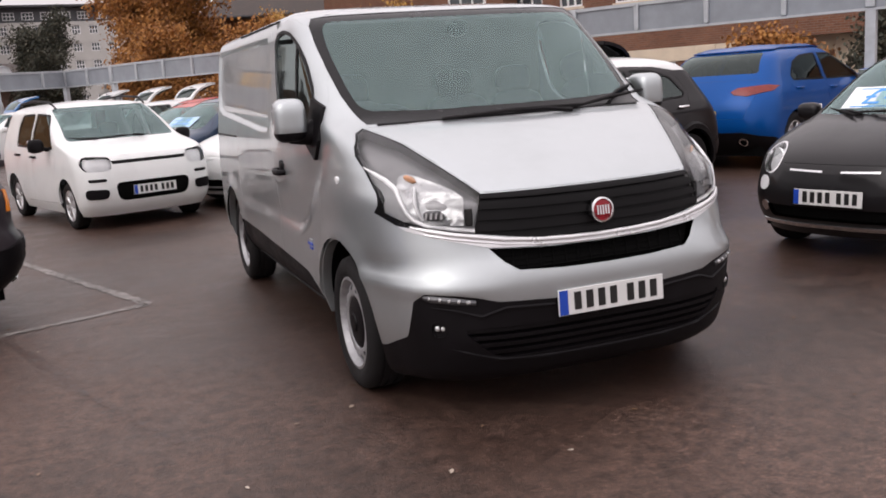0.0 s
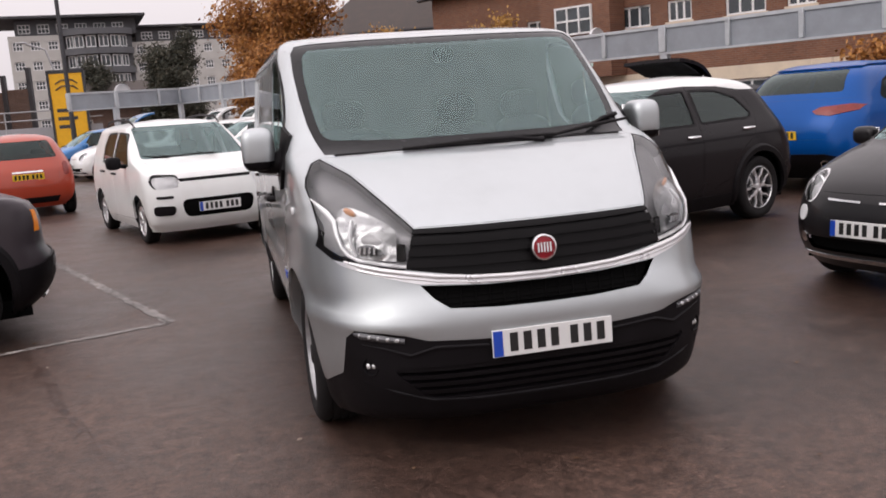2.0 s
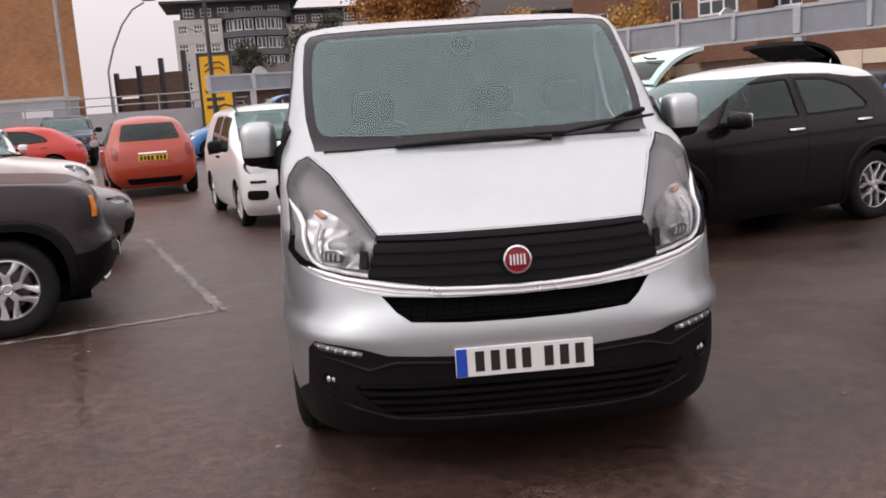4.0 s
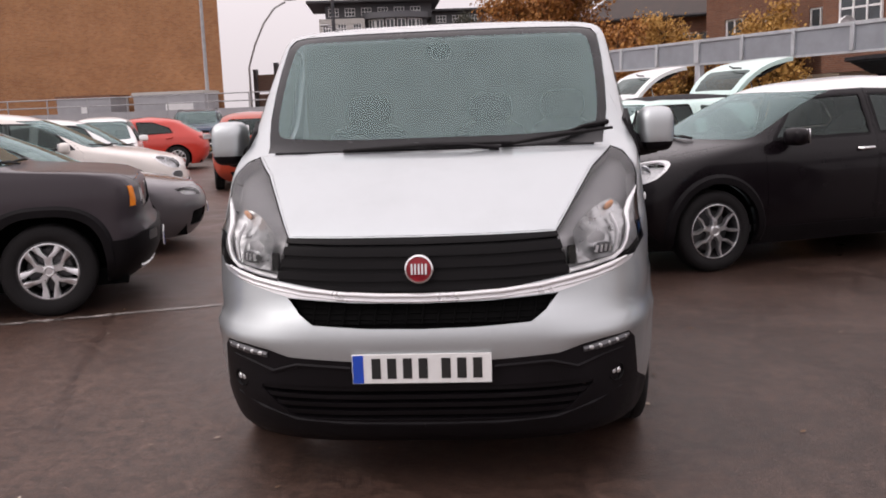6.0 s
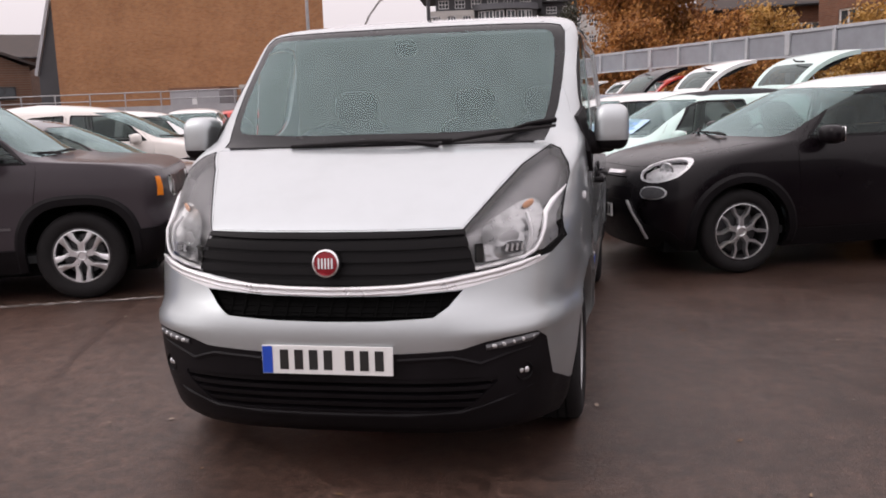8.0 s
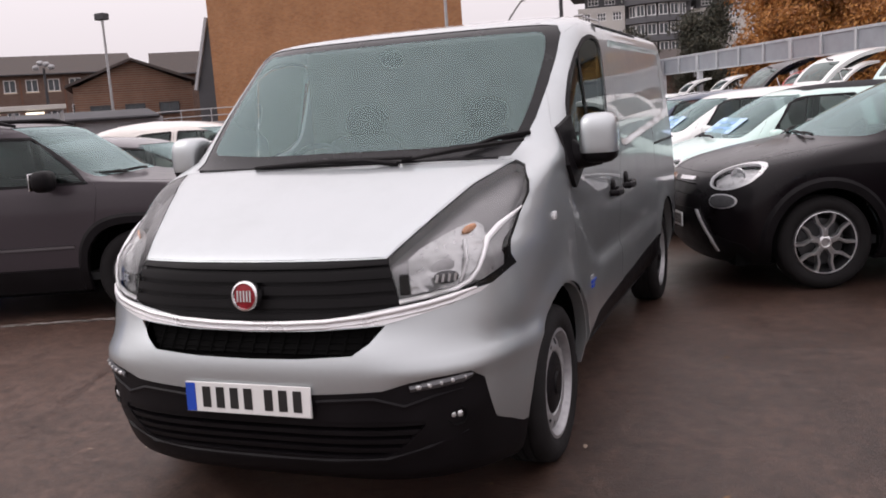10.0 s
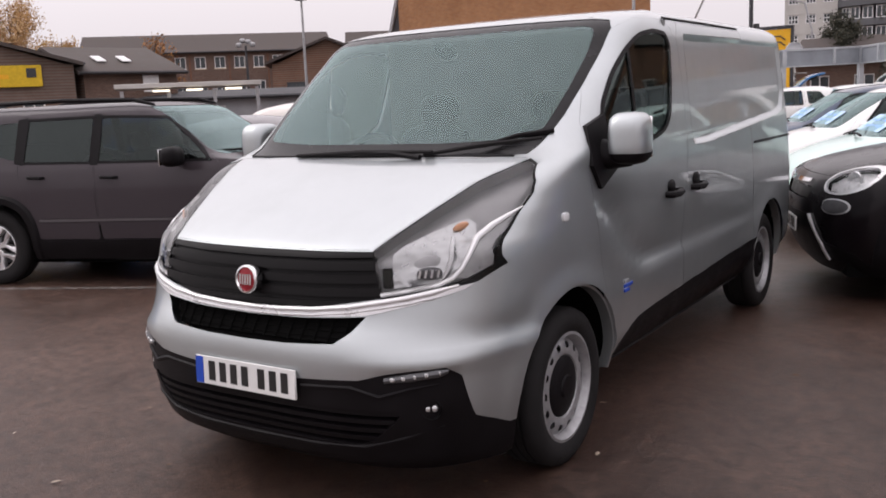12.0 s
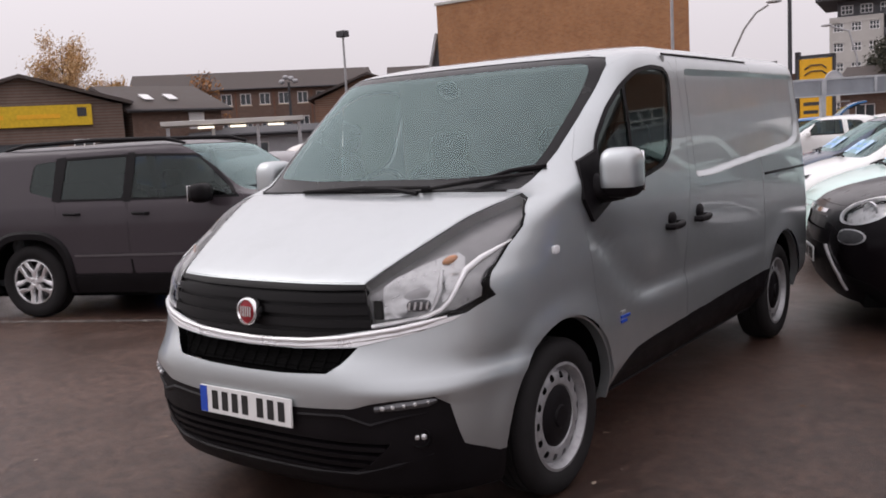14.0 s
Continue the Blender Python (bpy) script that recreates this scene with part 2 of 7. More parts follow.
BEAMGREY = plain("galvanised_panel", (0.26, 0.28, 0.305), 0.55, 0.2, vary=0.14, scale=2.5)
BEAMLITE = plain("galvanised_edge", (0.44, 0.46, 0.48), 0.5, 0.3, vary=0.12, scale=5)
WALLGREY = plain("grey_boarding", (0.34, 0.34, 0.355), 0.8, vary=0.12, scale=1.2)
BRICKTAN = brick_material("tan_brick", (0.46, 0.215, 0.09), (0.35, 0.152, 0.065), (0.42, 0.26, 0.155))
BRICKRED = brick_material("red_brick", (0.25, 0.105, 0.058), (0.18, 0.075, 0.045), (0.24, 0.17, 0.13))
BRICKBROWN = brick_material("brown_brick", (0.19, 0.115, 0.085), (0.14, 0.085, 0.065), (0.2, 0.16, 0.14))
RENDERCREAM = plain("cream_render", (0.62, 0.52, 0.40), 0.9, vary=0.1, scale=1.5)
RENDERWHITE = plain("pale_render", (0.49, 0.475, 0.45), 0.9, vary=0.08, scale=0.8)
RENDERGREY = plain("grey_render", (0.11, 0.112, 0.12), 0.85, vary=0.12, scale=0.8)
SLATE = plain("roof_tiles", (0.066, 0.053, 0.048), 0.85, vary=0.25, scale=2.0)
ROOFDARK = plain("roof_dark", (0.055, 0.055, 0.06), 0.8, vary=0.2, scale=1.0)
UPVC = plain("white_window_frame", (0.74, 0.74, 0.74), 0.45, vary=0.04)
PANE = plain("house_glass", (0.055, 0.065, 0.072), 0.06, vary=0.4, scale=0.7)
TOTEM = plain("yellow_sign_board", (0.80, 0.42, 0.01), 0.5, vary=0.06)
SIGNYELLOW = plain("yellow_fascia", (0.66, 0.44, 0.035), 0.55, vary=0.12, spec=0.15)
POLE = plain("dark_pole", (0.05, 0.05, 0.055), 0.6, 0.3, vary=0.2)
POLELITE = plain("grey_pole", (0.36, 0.36, 0.37), 0.55, 0.4, vary=0.15)
BARK = plain("bark", (0.07, 0.05, 0.038), 0.95, vary=0.35, scale=12, relief=0.5, relief_scale=60)
LEAFORANGE = leaf_material("autumn_leaves", (0.17, 0.065, 0.018), (0.33, 0.135, 0.028), (0.45, 0.21, 0.05))
LEAFYELLOW = leaf_material("yellow_leaves", (0.26, 0.13, 0.03), (0.42, 0.23, 0.05), (0.52, 0.31, 0.09))
LEAFPALE = leaf_material("pale_birch_leaves", (0.34, 0.19, 0.08), (0.50, 0.31, 0.14), (0.60, 0.42, 0.22))
LEAFDARK = leaf_material("dark_leaves", (0.024, 0.028, 0.02), (0.045, 0.047, 0.03), (0.075, 0.066, 0.042))


# ---- mesh helpers ----
def part(name, bm, material, parent=None, label="", sharp=38, m=None):
    """Links a bmesh as one mesh object, smooth but for edges sharper than the angle."""
    me = bpy.data.meshes.new(name)
    if m is not None:
        bm.transform(m)
    bm.normal_update()
    bm.to_mesh(me)
    bm.free()
    for mat in (material if isinstance(material, (list, tuple)) else [material]):
        me.materials.append(mat)
    me.polygons.foreach_set("use_smooth", [True] * len(me.polygons))
    me.set_sharp_from_angle(angle=radians(sharp))
    ob = new(name, me)
    if parent is not None:
        ob.parent = parent
    return tagged(ob, label)


def empty(name):
    ob = new(name)
    ob.empty_display_size = 0.2
    return ob


def pchip(tab):
    """Smooth curve without overshoot through rows of (place, value)."""
    xs = np.array([p[0] for p in tab], float)
    ys = np.array([p[1] for p in tab], float)
    h, d = np.diff(xs), np.diff(ys) / np.diff(xs)
    k = np.zeros(len(xs))
    k[0], k[-1] = d[0], d[-1]
    for i in range(1, len(xs) - 1):
        if d[i - 1] * d[i] > 0:
            w1, w2 = 2 * h[i] + h[i - 1], h[i] + 2 * h[i - 1]
            k[i] = (w1 + w2) / (w1 / d[i - 1] + w2 / d[i])

    def at(x):
        x = min(max(x, xs[0]), xs[-1])
        i = min(int(np.searchsorted(xs, x, side="right")) - 1, len(h) - 1)
        s = (x - xs[i]) / h[i]
        return float((1 + 2 * s) * (1 - s) ** 2 * ys[i] + s * (1 - s) ** 2 * h[i] * k[i] + s * s * (3 - 2 * s) * ys[i + 1] + s * s * (s - 1) * h[i] * k[i + 1])
    return at


CURVES = {}


def curve_of(sp, key):
    """The smooth curve of one row of a plan, made once."""
    tab = sp[key]
    if id(tab) not in CURVES or CURVES[id(tab)][0] is not tab:
        CURVES[id(tab)] = (tab, pchip(tab))
    return CURVES[id(tab)][1]


def box(bm, lo, hi, bevel=0.0, segs=2):
    vs = [bm.verts.new((x, y, z)) for z in (lo[2], hi[2]) for y in (lo[1], hi[1]) for x in (lo[0], hi[0])]
    fs = [bm.faces.new([vs[i] for i in q]) for q in ((0, 2, 3, 1), (4, 5, 7, 6), (0, 1, 5, 4), (2, 6, 7, 3), (0, 4, 6, 2), (1, 3, 7, 5))]
    if bevel:
        bmesh.ops.bevel(bm, geom=list({e for f in fs for e in f.edges}), offset=bevel, segments=segs, affect='EDGES', profile=0.5)
    return bm


def boxed(lo, hi, bevel=0.0, segs=2):
    return box(bmesh.new(), lo, hi, bevel, segs)


def lathe(bm, prof, n=40, m=Matrix(), close=False):
    """Turns rows of (radius, along x) round the x axis."""
    rings = []
    for r, a in prof:
        if r < 1e-6:
            rings.append([bm.verts.new(m @ Vector((a, 0, 0)))])
        else:
            rings.append([bm.verts.new(m @ Vector((a, r * math.cos(2 * math.pi * i / n), r * math.sin(2 * math.pi * i / n)))) for i in range(n)])
    pairs = list(zip(rings, rings[1:])) + ([(rings[-1], rings[0])] if close else [])
    for a, b in pairs:
        for i in range(n):
            j = (i + 1) % n
            q = [a[i % len(a)], a[j % len(a)], b[j % len(b)], b[i % len(b)]]
            q = [v for k, v in enumerate(q) if v not in q[:k]]
            if len(q) > 2:
                bm.faces.new(q)
    return bm


def tube(bm, pts, radius, n=8):
    """A round bar along points; radius may be one number or one a point."""
    pts = [Vector(p) for p in pts]
    rad = radius if isinstance(radius, (list, tuple)) else [radius] * len(pts)
    rings, side = [], None
    for i, p in enumerate(pts):
        d = (pts[min(i + 1, len(pts) - 1)] - pts[max(i - 1, 0)]).normalized()
        side = d.orthogonal().normalized() if side is None else (side - d * side.dot(d)).normalized()
        up = d.cross(side)
        rings.append([bm.verts.new(p + rad[i] * (side * math.cos(2 * math.pi * k / n) + up * math.sin(2 * math.pi * k / n))) for k in range(n)])
    for a, b in zip(rings, rings[1:]):
        for k in range(n):
            bm.faces.new((a[k], a[(k + 1) % n], b[(k + 1) % n], b[k]))
    bm.faces.new(rings[0][::-1])
    bm.faces.new(rings[-1])
    return bm


def pebble(bm, centre, size, power=3.0, nu=20, nv=12):
    """A rounded block (superellipsoid)."""
    rows = []
    for j in range(1, nv):
        t = math.pi * j / nv - math.pi / 2
        row = []
        for i in range(nu):
            p = 2 * math.pi * i / nu
            d = Vector((math.cos(t) * math.cos(p), math.cos(t) * math.sin(p), math.sin(t)))
            k = (abs(d.x) ** power + abs(d.y) ** power + abs(d.z) ** power) ** (-1 / power)
            row.append(bm.verts.new((centre[0] + size[0] * d.x * k, centre[1] + size[1] * d.y * k, centre[2] + size[2] * d.z * k)))
        rows.append(row)
    lo = bm.verts.new((centre[0], centre[1], centre[2] - size[2]))
    hi = bm.verts.new((centre[0], centre[1], centre[2] + size[2]))
    for i in range(nu):
        j = (i + 1) % nu
        bm.faces.new((lo, rows[0][j], rows[0][i]))
        bm.faces.new((hi, rows[-1][i], rows[-1][j]))
        for a, b in zip(rows, rows[1:]):
            bm.faces.new((a[i], a[j], b[j], b[i]))
    return bm


def inside(p, poly):
    hit = False
    for (x1, y1), (x2, y2) in zip(poly, poly[1:] + poly[:1]):
        if (y1 > p[1]) != (y2 > p[1]) and p[0] < (x2 - x1) * (p[1] - y1) / (y2 - y1) + x1:
            hit = not hit
    return hit


def cut(bm, poly, axis, cond, drop=False):
    """Cuts a shape, drawn across the given axis, out of a skin. Returns it as a bmesh of its own, or drops it."""
    i, j = {"x": (1, 2), "y": (0, 2), "z": (0, 1)}[axis]
    lo = [min(p[k] for p in poly) - 1e-4 for k in (0, 1)]
    hi = [max(p[k] for p in poly) + 1e-4 for k in (0, 1)]

    def spans(f, lo, hi):
        a = [v.co[i] for v in f.verts]
        if max(a) < lo[0] or min(a) > hi[0]:
            return False
        b = [v.co[j] for v in f.verts]
        return max(b) >= lo[1] and min(b) <= hi[1]

    near = [f for f in bm.faces if spans(f, lo, hi) and cond(f.calc_center_median(), f.normal)]
    for p, q in zip(poly, poly[1:] + poly[:1]):
        if abs(p[0] - q[0]) + abs(p[1] - q[1]) < 1e-6:
            continue
        lo = (min(p[0], q[0]) - 1e-4, min(p[1], q[1]) - 1e-4)
        hi = (max(p[0], q[0]) + 1e-4, max(p[1], q[1]) + 1e-4)
        faces = [f for f in near if spans(f, lo, hi)]
        if not faces:
            continue
        co, no = Vector((0, 0, 0)), Vector((0, 0, 0))
        co[i], co[j] = p
        no[i], no[j] = -(q[1] - p[1]), q[0] - p[0]
        geom = list({x for f in faces for x in (*f.verts, *f.edges)}) + faces
        made = bmesh.ops.bisect_plane(bm, geom=geom, dist=1e-5, plane_co=co, plane_no=no.normalized())["geom"]
        took = set(faces)
        near = [f for f in near if f not in took] + [g for g in made if isinstance(g, bmesh.types.BMFace)]
    bm.normal_update()
    gone = []
    for f in near:
        c = f.calc_center_median()
        if inside((c[i], c[j]), poly) and cond(c, f.normal):
            gone.append(f)
    out = None
    if not drop:
        out = bmesh.new()
        seen = {}
        for f in gone:
            row = []
            for v in f.verts:
                if v not in seen:
                    seen[v] = out.verts.new(v.co)
                row.append(seen[v])
            out.faces.new(row)
        out.normal_update()
    bmesh.ops.delete(bm, geom=gone, context='FACES')
    return out


def push(bm, off):
    bm.normal_update()
    for v, n in [(v, v.normal.copy()) for v in bm.verts]:
        v.co += n * off
    return bm


def rim(bm, depth, gap=0.0):
    """Shrinks a panel by a gap all round and turns its edge inwards."""
    bm.normal_update()
    edge = [e for e in bm.edges if e.is_boundary]
    rimv = {v for e in edge for v in e.verts}
    if gap:
        move = []
        for v in rimv:
            c, k = Vector(), 0
            for e in v.link_edges:
                if not e.is_boundary:
                    c += e.other_vert(v).co - v.co
                    k += 1
            if k and c.length > 1e-6:
                move.append((v, c.normalized() * min(gap, c.length * 0.6)))
        for v, d in move:
            v.co += d
    nrm = {v: v.normal.copy() for v in rimv}
    pos = {v: v.co.copy() for v in rimv}
    made = bmesh.ops.extrude_edge_only(bm, edges=edge)["geom"]
    for v in [g for g in made if isinstance(g, bmesh.types.BMVert)]:
        src = min((o for o in (e.other_vert(v) for e in v.link_edges) if o in nrm), key=lambda o: (pos[o] - v.co).length, default=None)
        if src:
            v.co -= nrm[src] * depth
    return bm


def edge_distance(p, poly):
    """How far a point lies from the nearest edge of a polygon."""
    p, best = Vector(p), 1e9
    for a, b in zip(poly, poly[1:] + poly[:1]):
        a, d = Vector(a), Vector(b) - Vector(a)
        k = max(0.0, min(1.0, (p - a).dot(d) / max(1e-12, d.length_squared)))
        best = min(best, (p - a - d * k).length)
    return best


def clone(bm):
    return bm.copy()


def mirrored(poly):
    return [(-x, z) for x, z in poly][::-1]


def ring_poly(cx, cz, rx, rz=None, n=24, a0=0.0, power=2.0):
    rz = rz or rx
    out = []
    for k in range(n):
        a = a0 + 2 * math.pi * k / n
        c, s = math.cos(a), math.sin(a)
        r = (abs(c) ** power + abs(s) ** power) ** (-1 / power)
        out.append((cx + rx * r * c, cz + rz * r * s))
    return out


def rounded(poly, r, n=4):
    """Rounds the corners of a polygon."""
    out = []
    for k, p in enumerate(poly):
        a, b = Vector(poly[k - 1]), Vector(poly[(k + 1) % len(poly)])
        p = Vector(p)
        da, db = a - p, b - p
        t = min(r, da.length * 0.45, db.length * 0.45)
        pa, pb = p + da.normalized() * t, p + db.normalized() * t
        for q in range(n + 1):
            s = q / n
            out.append(tuple(pa * (1 - s) ** 2 + p * 2 * s * (1 - s) + pb * s * s))
    return out


# ---- car bodies ----
def skin(sp):
    """A car's closed shell from level outlines: nose and tail lines, half widths and corner shapes, all by height."""
    yf, yr, w = pchip(sp["nose"]), pchip(sp["tail"]), pchip(sp["half"])
    df, dr, nf, nr = (pchip(sp[k]) for k in ("df", "dr", "nf", "nr"))
    z0, z1 = sp["nose"][0][0], sp["nose"][-1][0]
    fine = np.linspace(z0, z1, 600)
    rows = [(yf(z), yr(z), w(z)) for z in fine]
    acc = [0.0]
    for a, b in zip(rows, rows[1:]):
        acc.append(acc[-1] + math.sqrt(((z1 - z0) / 599) ** 2 + (0.7 * (b[0] - a[0])) ** 2 + (0.5 * (b[1] - a[1])) ** 2 + (b[2] - a[2]) ** 2))
    zs = np.interp(np.linspace(0, acc[-1], sp["nz"]), acc, fine)
    bm = bmesh.new()
    loops = []
    for z in zs:
        a, b, ww = yf(z), yr(z), w(z)
        d1, d2 = df(z), dr(z)
        if a + d1 > b - d2 - 0.05:
            k = (b - a - 0.05) / (d1 + d2)
            d1, d2 = d1 * k, d2 * k
        half = []
        nn = sp["nu"]
        for q in range(nn):
            ph = math.pi / 2 * q / nn
            s, c = math.sin(ph), math.cos(ph)
            r = (s ** nf(z) + c ** nf(z)) ** (-1 / nf(z))
            half.append((ww * r * s, a + d1 * (1 - r * c)))
        for q in range(sp["ns"]):
            half.append((ww, a + d1 + (b - d2 - a - d1) * q / sp["ns"]))
        for q in range(nn + 1):
            ph = math.pi / 2 * q / nn
            c, s = math.cos(ph), math.sin(ph)
            r = (s ** nr(z) + c ** nr(z)) ** (-1 / nr(z))
            half.append((ww * r * c, b - d2 + d2 * r * s))
        if "bulge" in sp:
            half = [sp["bulge"](x, y, z) for x, y in half]
        loop = half + [(-x, y) for x, y in half[-2:0:-1]]
        loops.append([bm.verts.new((x, y, z)) for x, y in loop])
    for a, b in zip(loops, loops[1:]):
        for i in range(len(a)):
            j = (i + 1) % len(a)
            bm.faces.new((a[i], a[j], b[j], b[i]))
    for loop, flip in ((loops[0], True), (loops[-1], False)):
        c = bm.verts.new(sum((v.co for v in loop), Vector()) / len(loop))
        for i in range(len(loop)):
            j = (i + 1) % len(loop)
            bm.faces.new((loop[j], loop[i], c) if flip else (loop[i], loop[j], c))
    if "lift" in sp:
        for v in bm.verts:
            v.co = sp["lift"](v.co)
    bm.normal_update()
    return bm


def side_of(s):
    return lambda c, n: c.x * s > 0.15 and abs(n.x) > 0.25


def tyre_mesh(r, rr, width):
    h = width / 2
    prof = [(rr, -h * 0.78), (rr + 0.012, -h * 0.9), (rr + (r - rr) * 0.5, -h), (r - 0.028, -h * 0.93), (r - 0.008, -h * 0.8), (r, -h * 0.6)]
    groove = []
    for g in (-0.36, 0.0, 0.36):
        groove += [(r, h * (g - 0.06)), (r - 0.008, h * (g - 0.045)), (r - 0.008, h * (g + 0.045)), (r, h * (g + 0.06))]
    prof = prof + groove + [(a, -b) for a, b in prof[::-1]]
    return lathe(bmesh.new(), prof, 56)


WHEELS = {}


def wheel(r, rr, width, style, parent, m, side):
    """A wheel on its hub at pose m; its outer face looks along +x, or -x where side is -1."""
    w = empty("wheel")
    w.parent = parent
    w.matrix_basis = m @ pose(0, 0, 0, 0, 0, 0 if side > 0 else 180)
    key = (r, rr, width, style)
    if key in WHEELS:
        for o in WHEELS[key].children:
            c = tagged(new(o.name.split(".")[0], o.data), o.get("label", ""))
            c.parent = w
        return w
    WHEELS[key] = w
    h = width / 2
    part("tyre", tyre_mesh(r, rr, width), RUBBER, w)
    barrel = [(rr + 0.003, h * 0.72), (rr + 0.006, h * 0.86), (rr - 0.006, h * 0.88), (rr - 0.018, h * 0.72), (rr - 0.03, h * 0.3), (rr - 0.035, -h * 0.7)]
    if style == "steel":
        face = [(rr * 0.93, h * 0.50), (rr * 0.89, h * 0.52), (rr * 0.84, h * 0.62), (rr * 0.78, h * 0.68), (rr * 0.68, h * 0.72), (rr * 0.60, h * 0.68), (rr * 0.55, h * 0.52), (rr * 0.3, h * 0.45)]
        bm = lathe(lathe(bmesh.new(), barrel, 60), face, 120)
        for k in range(14):
            a = 2 * math.pi * k / 14
            cy, cz = 0.775 * rr * math.cos(a), 0.775 * rr * math.sin(a)
            ca, sa = math.cos(a), math.sin(a)
            poly = [(cy + u * ca - v * sa, cz + u * sa + v * ca) for u, v in ring_poly(0, 0, rr * 0.066, rr * 0.072, 8, power=3)]
            cut(bm, poly, "x", lambda c, n: c.x > h * 0.4, drop=True)
        part("rim", bm, STEEL, w, "grey steel rim with a ring of slots")
        cap = lathe(bmesh.new(), [(rr * 0.58, h * 0.5), (rr * 0.57, h * 0.64), (rr * 0.5, h * 0.72), (rr * 0.3, h * 0.76), (rr * 0.22, h * 0.78), (rr * 0.2, h * 0.86), (0.0, h * 0.88)], 40)
        part("hub_cap", cap, PLASTIC, w, "dull black plastic hub cap")
    else:
        part("rim", lathe(bmesh.new(), barrel + [(rr * 0.2, -h * 0.5)], 48), ALLOY if style == "hubcap" else DARKALLOY, w)
        bm = bmesh.new()
        if style == "hubcap":
            lathe(bm, [(rr * 1.0, h * 0.8), (rr * 0.9, h * 0.86), (rr * 0.84, h * 0.8)], 48)
            n, tine = 8, [(0.2, 0.03, 0.10), (0.5, 0.08, 0.11), (0.94, 0.10, 0.17)]
        elif style == "twotone":
            lathe(bm, [(rr * 0.99, h * 0.85), (rr * 0.95, h * 0.88), (rr * 0.93, h * 0.8)], 48)
            n, tine = 5, [(0.16, 0.16, 0.10), (0.45, 0.11, 0.085), (0.66, 0.34, 0.085), (0.96, 0.34, 0.075)]
        else:
            lathe(bm, [(rr * 1.0, h * 0.84), (rr * 0.93, h * 0.88), (rr * 0.90, h * 0.78)], 48)
            n, tine = 5, [(0.16, 0.22, 0.12), (0.44, 0.13, 0.13), (0.66, 0.36, 0.15), (0.95, 0.44, 0.22)]
        for k in range(n):
            for sgn in (-1, 1):
                a = 2 * math.pi * (k + 0.25) / n
                ring = []
                for u, fan, wid in tine:
                    ang = a + sgn * fan
                    d = Vector((0, math.cos(ang), math.sin(ang)))
                    t = Vector((0, -math.sin(ang), math.cos(ang))) * rr * wid * 0.5
                    mid = Vector((h * (0.84 - 0.06 * (1 - u)), 0, 0)) + d * (u * rr)
                    deep = Vector((-h * 0.4, 0, 0))
                    ring.append([bm.verts.new(p) for p in (mid + t * 1.45 + deep, mid + t * 1.15 + deep * 0.12, mid + t * 0.8, mid - t * 0.8, mid - t * 1.15 + deep * 0.12, mid - t * 1.45 + deep)])
                for p, q in zip(ring, ring[1:]):
                    for i in range(5):
                        bm.faces.new((p[i], p[i + 1], q[i + 1], q[i]))
        lathe(bm, [(rr * 0.24, h * 0.3), (rr * 0.22, h * 0.76), (rr * 0.15, h * 0.82), (rr * 0.12, h * 0.76), (0.0, h * 0.76)], 30)
        part("spokes", bm, ALLOY, w, "split-spoke alloy spider" if style != "hubcap" else "silver wheel trim")
    part("brake_disc", lathe(bmesh.new(), [(rr * 0.72, -h * 0.1), (rr * 0.72, -h * 0.02), (rr * 0.3, -h * 0.02), (0, h * 0.1)], 32), HOUSING, w)
    return w


def well_mesh(ar, depth, hub):
    """The dark liner of a wheel arch, open below; the arch's shade is put into its colour."""
    bm = lathe(bmesh.new(), [(ar, 0.0), (ar, -depth), (0.02, -depth)], 44)
    bmesh.ops.bisect_plane(bm, geom=list(bm.verts) + list(bm.edges) + list(bm.faces), plane_co=(0, 0, 0.2 - hub), plane_no=(0, 0, 1), clear_inner=True)
    return bm


def number_plate(parent, m, yellow=False, w=0.52, h=0.111, band=True):
    p = part("number_plate", boxed((-w / 2, -0.006, -h / 2), (w / 2, 0.004, h / 2), 0.002, 1), PLATEYELLOW if yellow else PLATEWHITE, parent,
             "yellow plate with dark bars" if yellow else "white plate with dark bars")
    p.matrix_basis = m
    if band:
        part("country_band", boxed((-w / 2 + 0.003, -0.0085, -h / 2 + 0.003), (-w / 2 + 0.043, -0.004, h / 2 - 0.003)), PLATEBLUE, p, "blue end band")
    x0, x1 = (-w / 2 + 0.062 if band else -w / 2 + 0.02), w / 2 - 0.022
    step = (x1 - x0) / 7.45
    for k in range(7):
        x = x0 + step * (k + (0.45 if k > 3 else 0))
        bm = boxed((x + step * 0.2, -0.0082, -h * 0.33), (x + step * 0.78, -0.0045, h * 0.36))
        part("character_bar", bm, INK, p)
    return p


def wing_mirror(parent, x, y, z, side, paintm, size=(0.12, 0.07, 0.085), arm=PLASTIC):
    """A door mirror whose foot sits at x on the door."""
    m = empty("wing_mirror")
    m.parent = parent
    m.matrix_basis = pose(x, y, z)
    s = side
    bm = bmesh.new()
    tube(bm, [(-0.03 * s, 0.02, -size[2] * 0.6), (0.05 * s, 0.0, -size[2] * 0.55), (0.10 * s, 0.0, -size[2] * 0.4)], 0.028, 8)
    part("mirror_arm", bm, arm, m)
    cx = s * (0.07 + size[0])
    part("mirror_shell", pebble(bmesh.new(), (cx, 0, 0), size, 3.2, 24, 14), paintm, m)
    part("mirror_glass", boxed((cx - size[0] * 0.82, size[1] - 0.006, -size[2] * 0.8), (cx + size[0] * 0.82, size[1] + 0.004, size[2] * 0.8), 0.003, 1), CHROME, m)
    return m


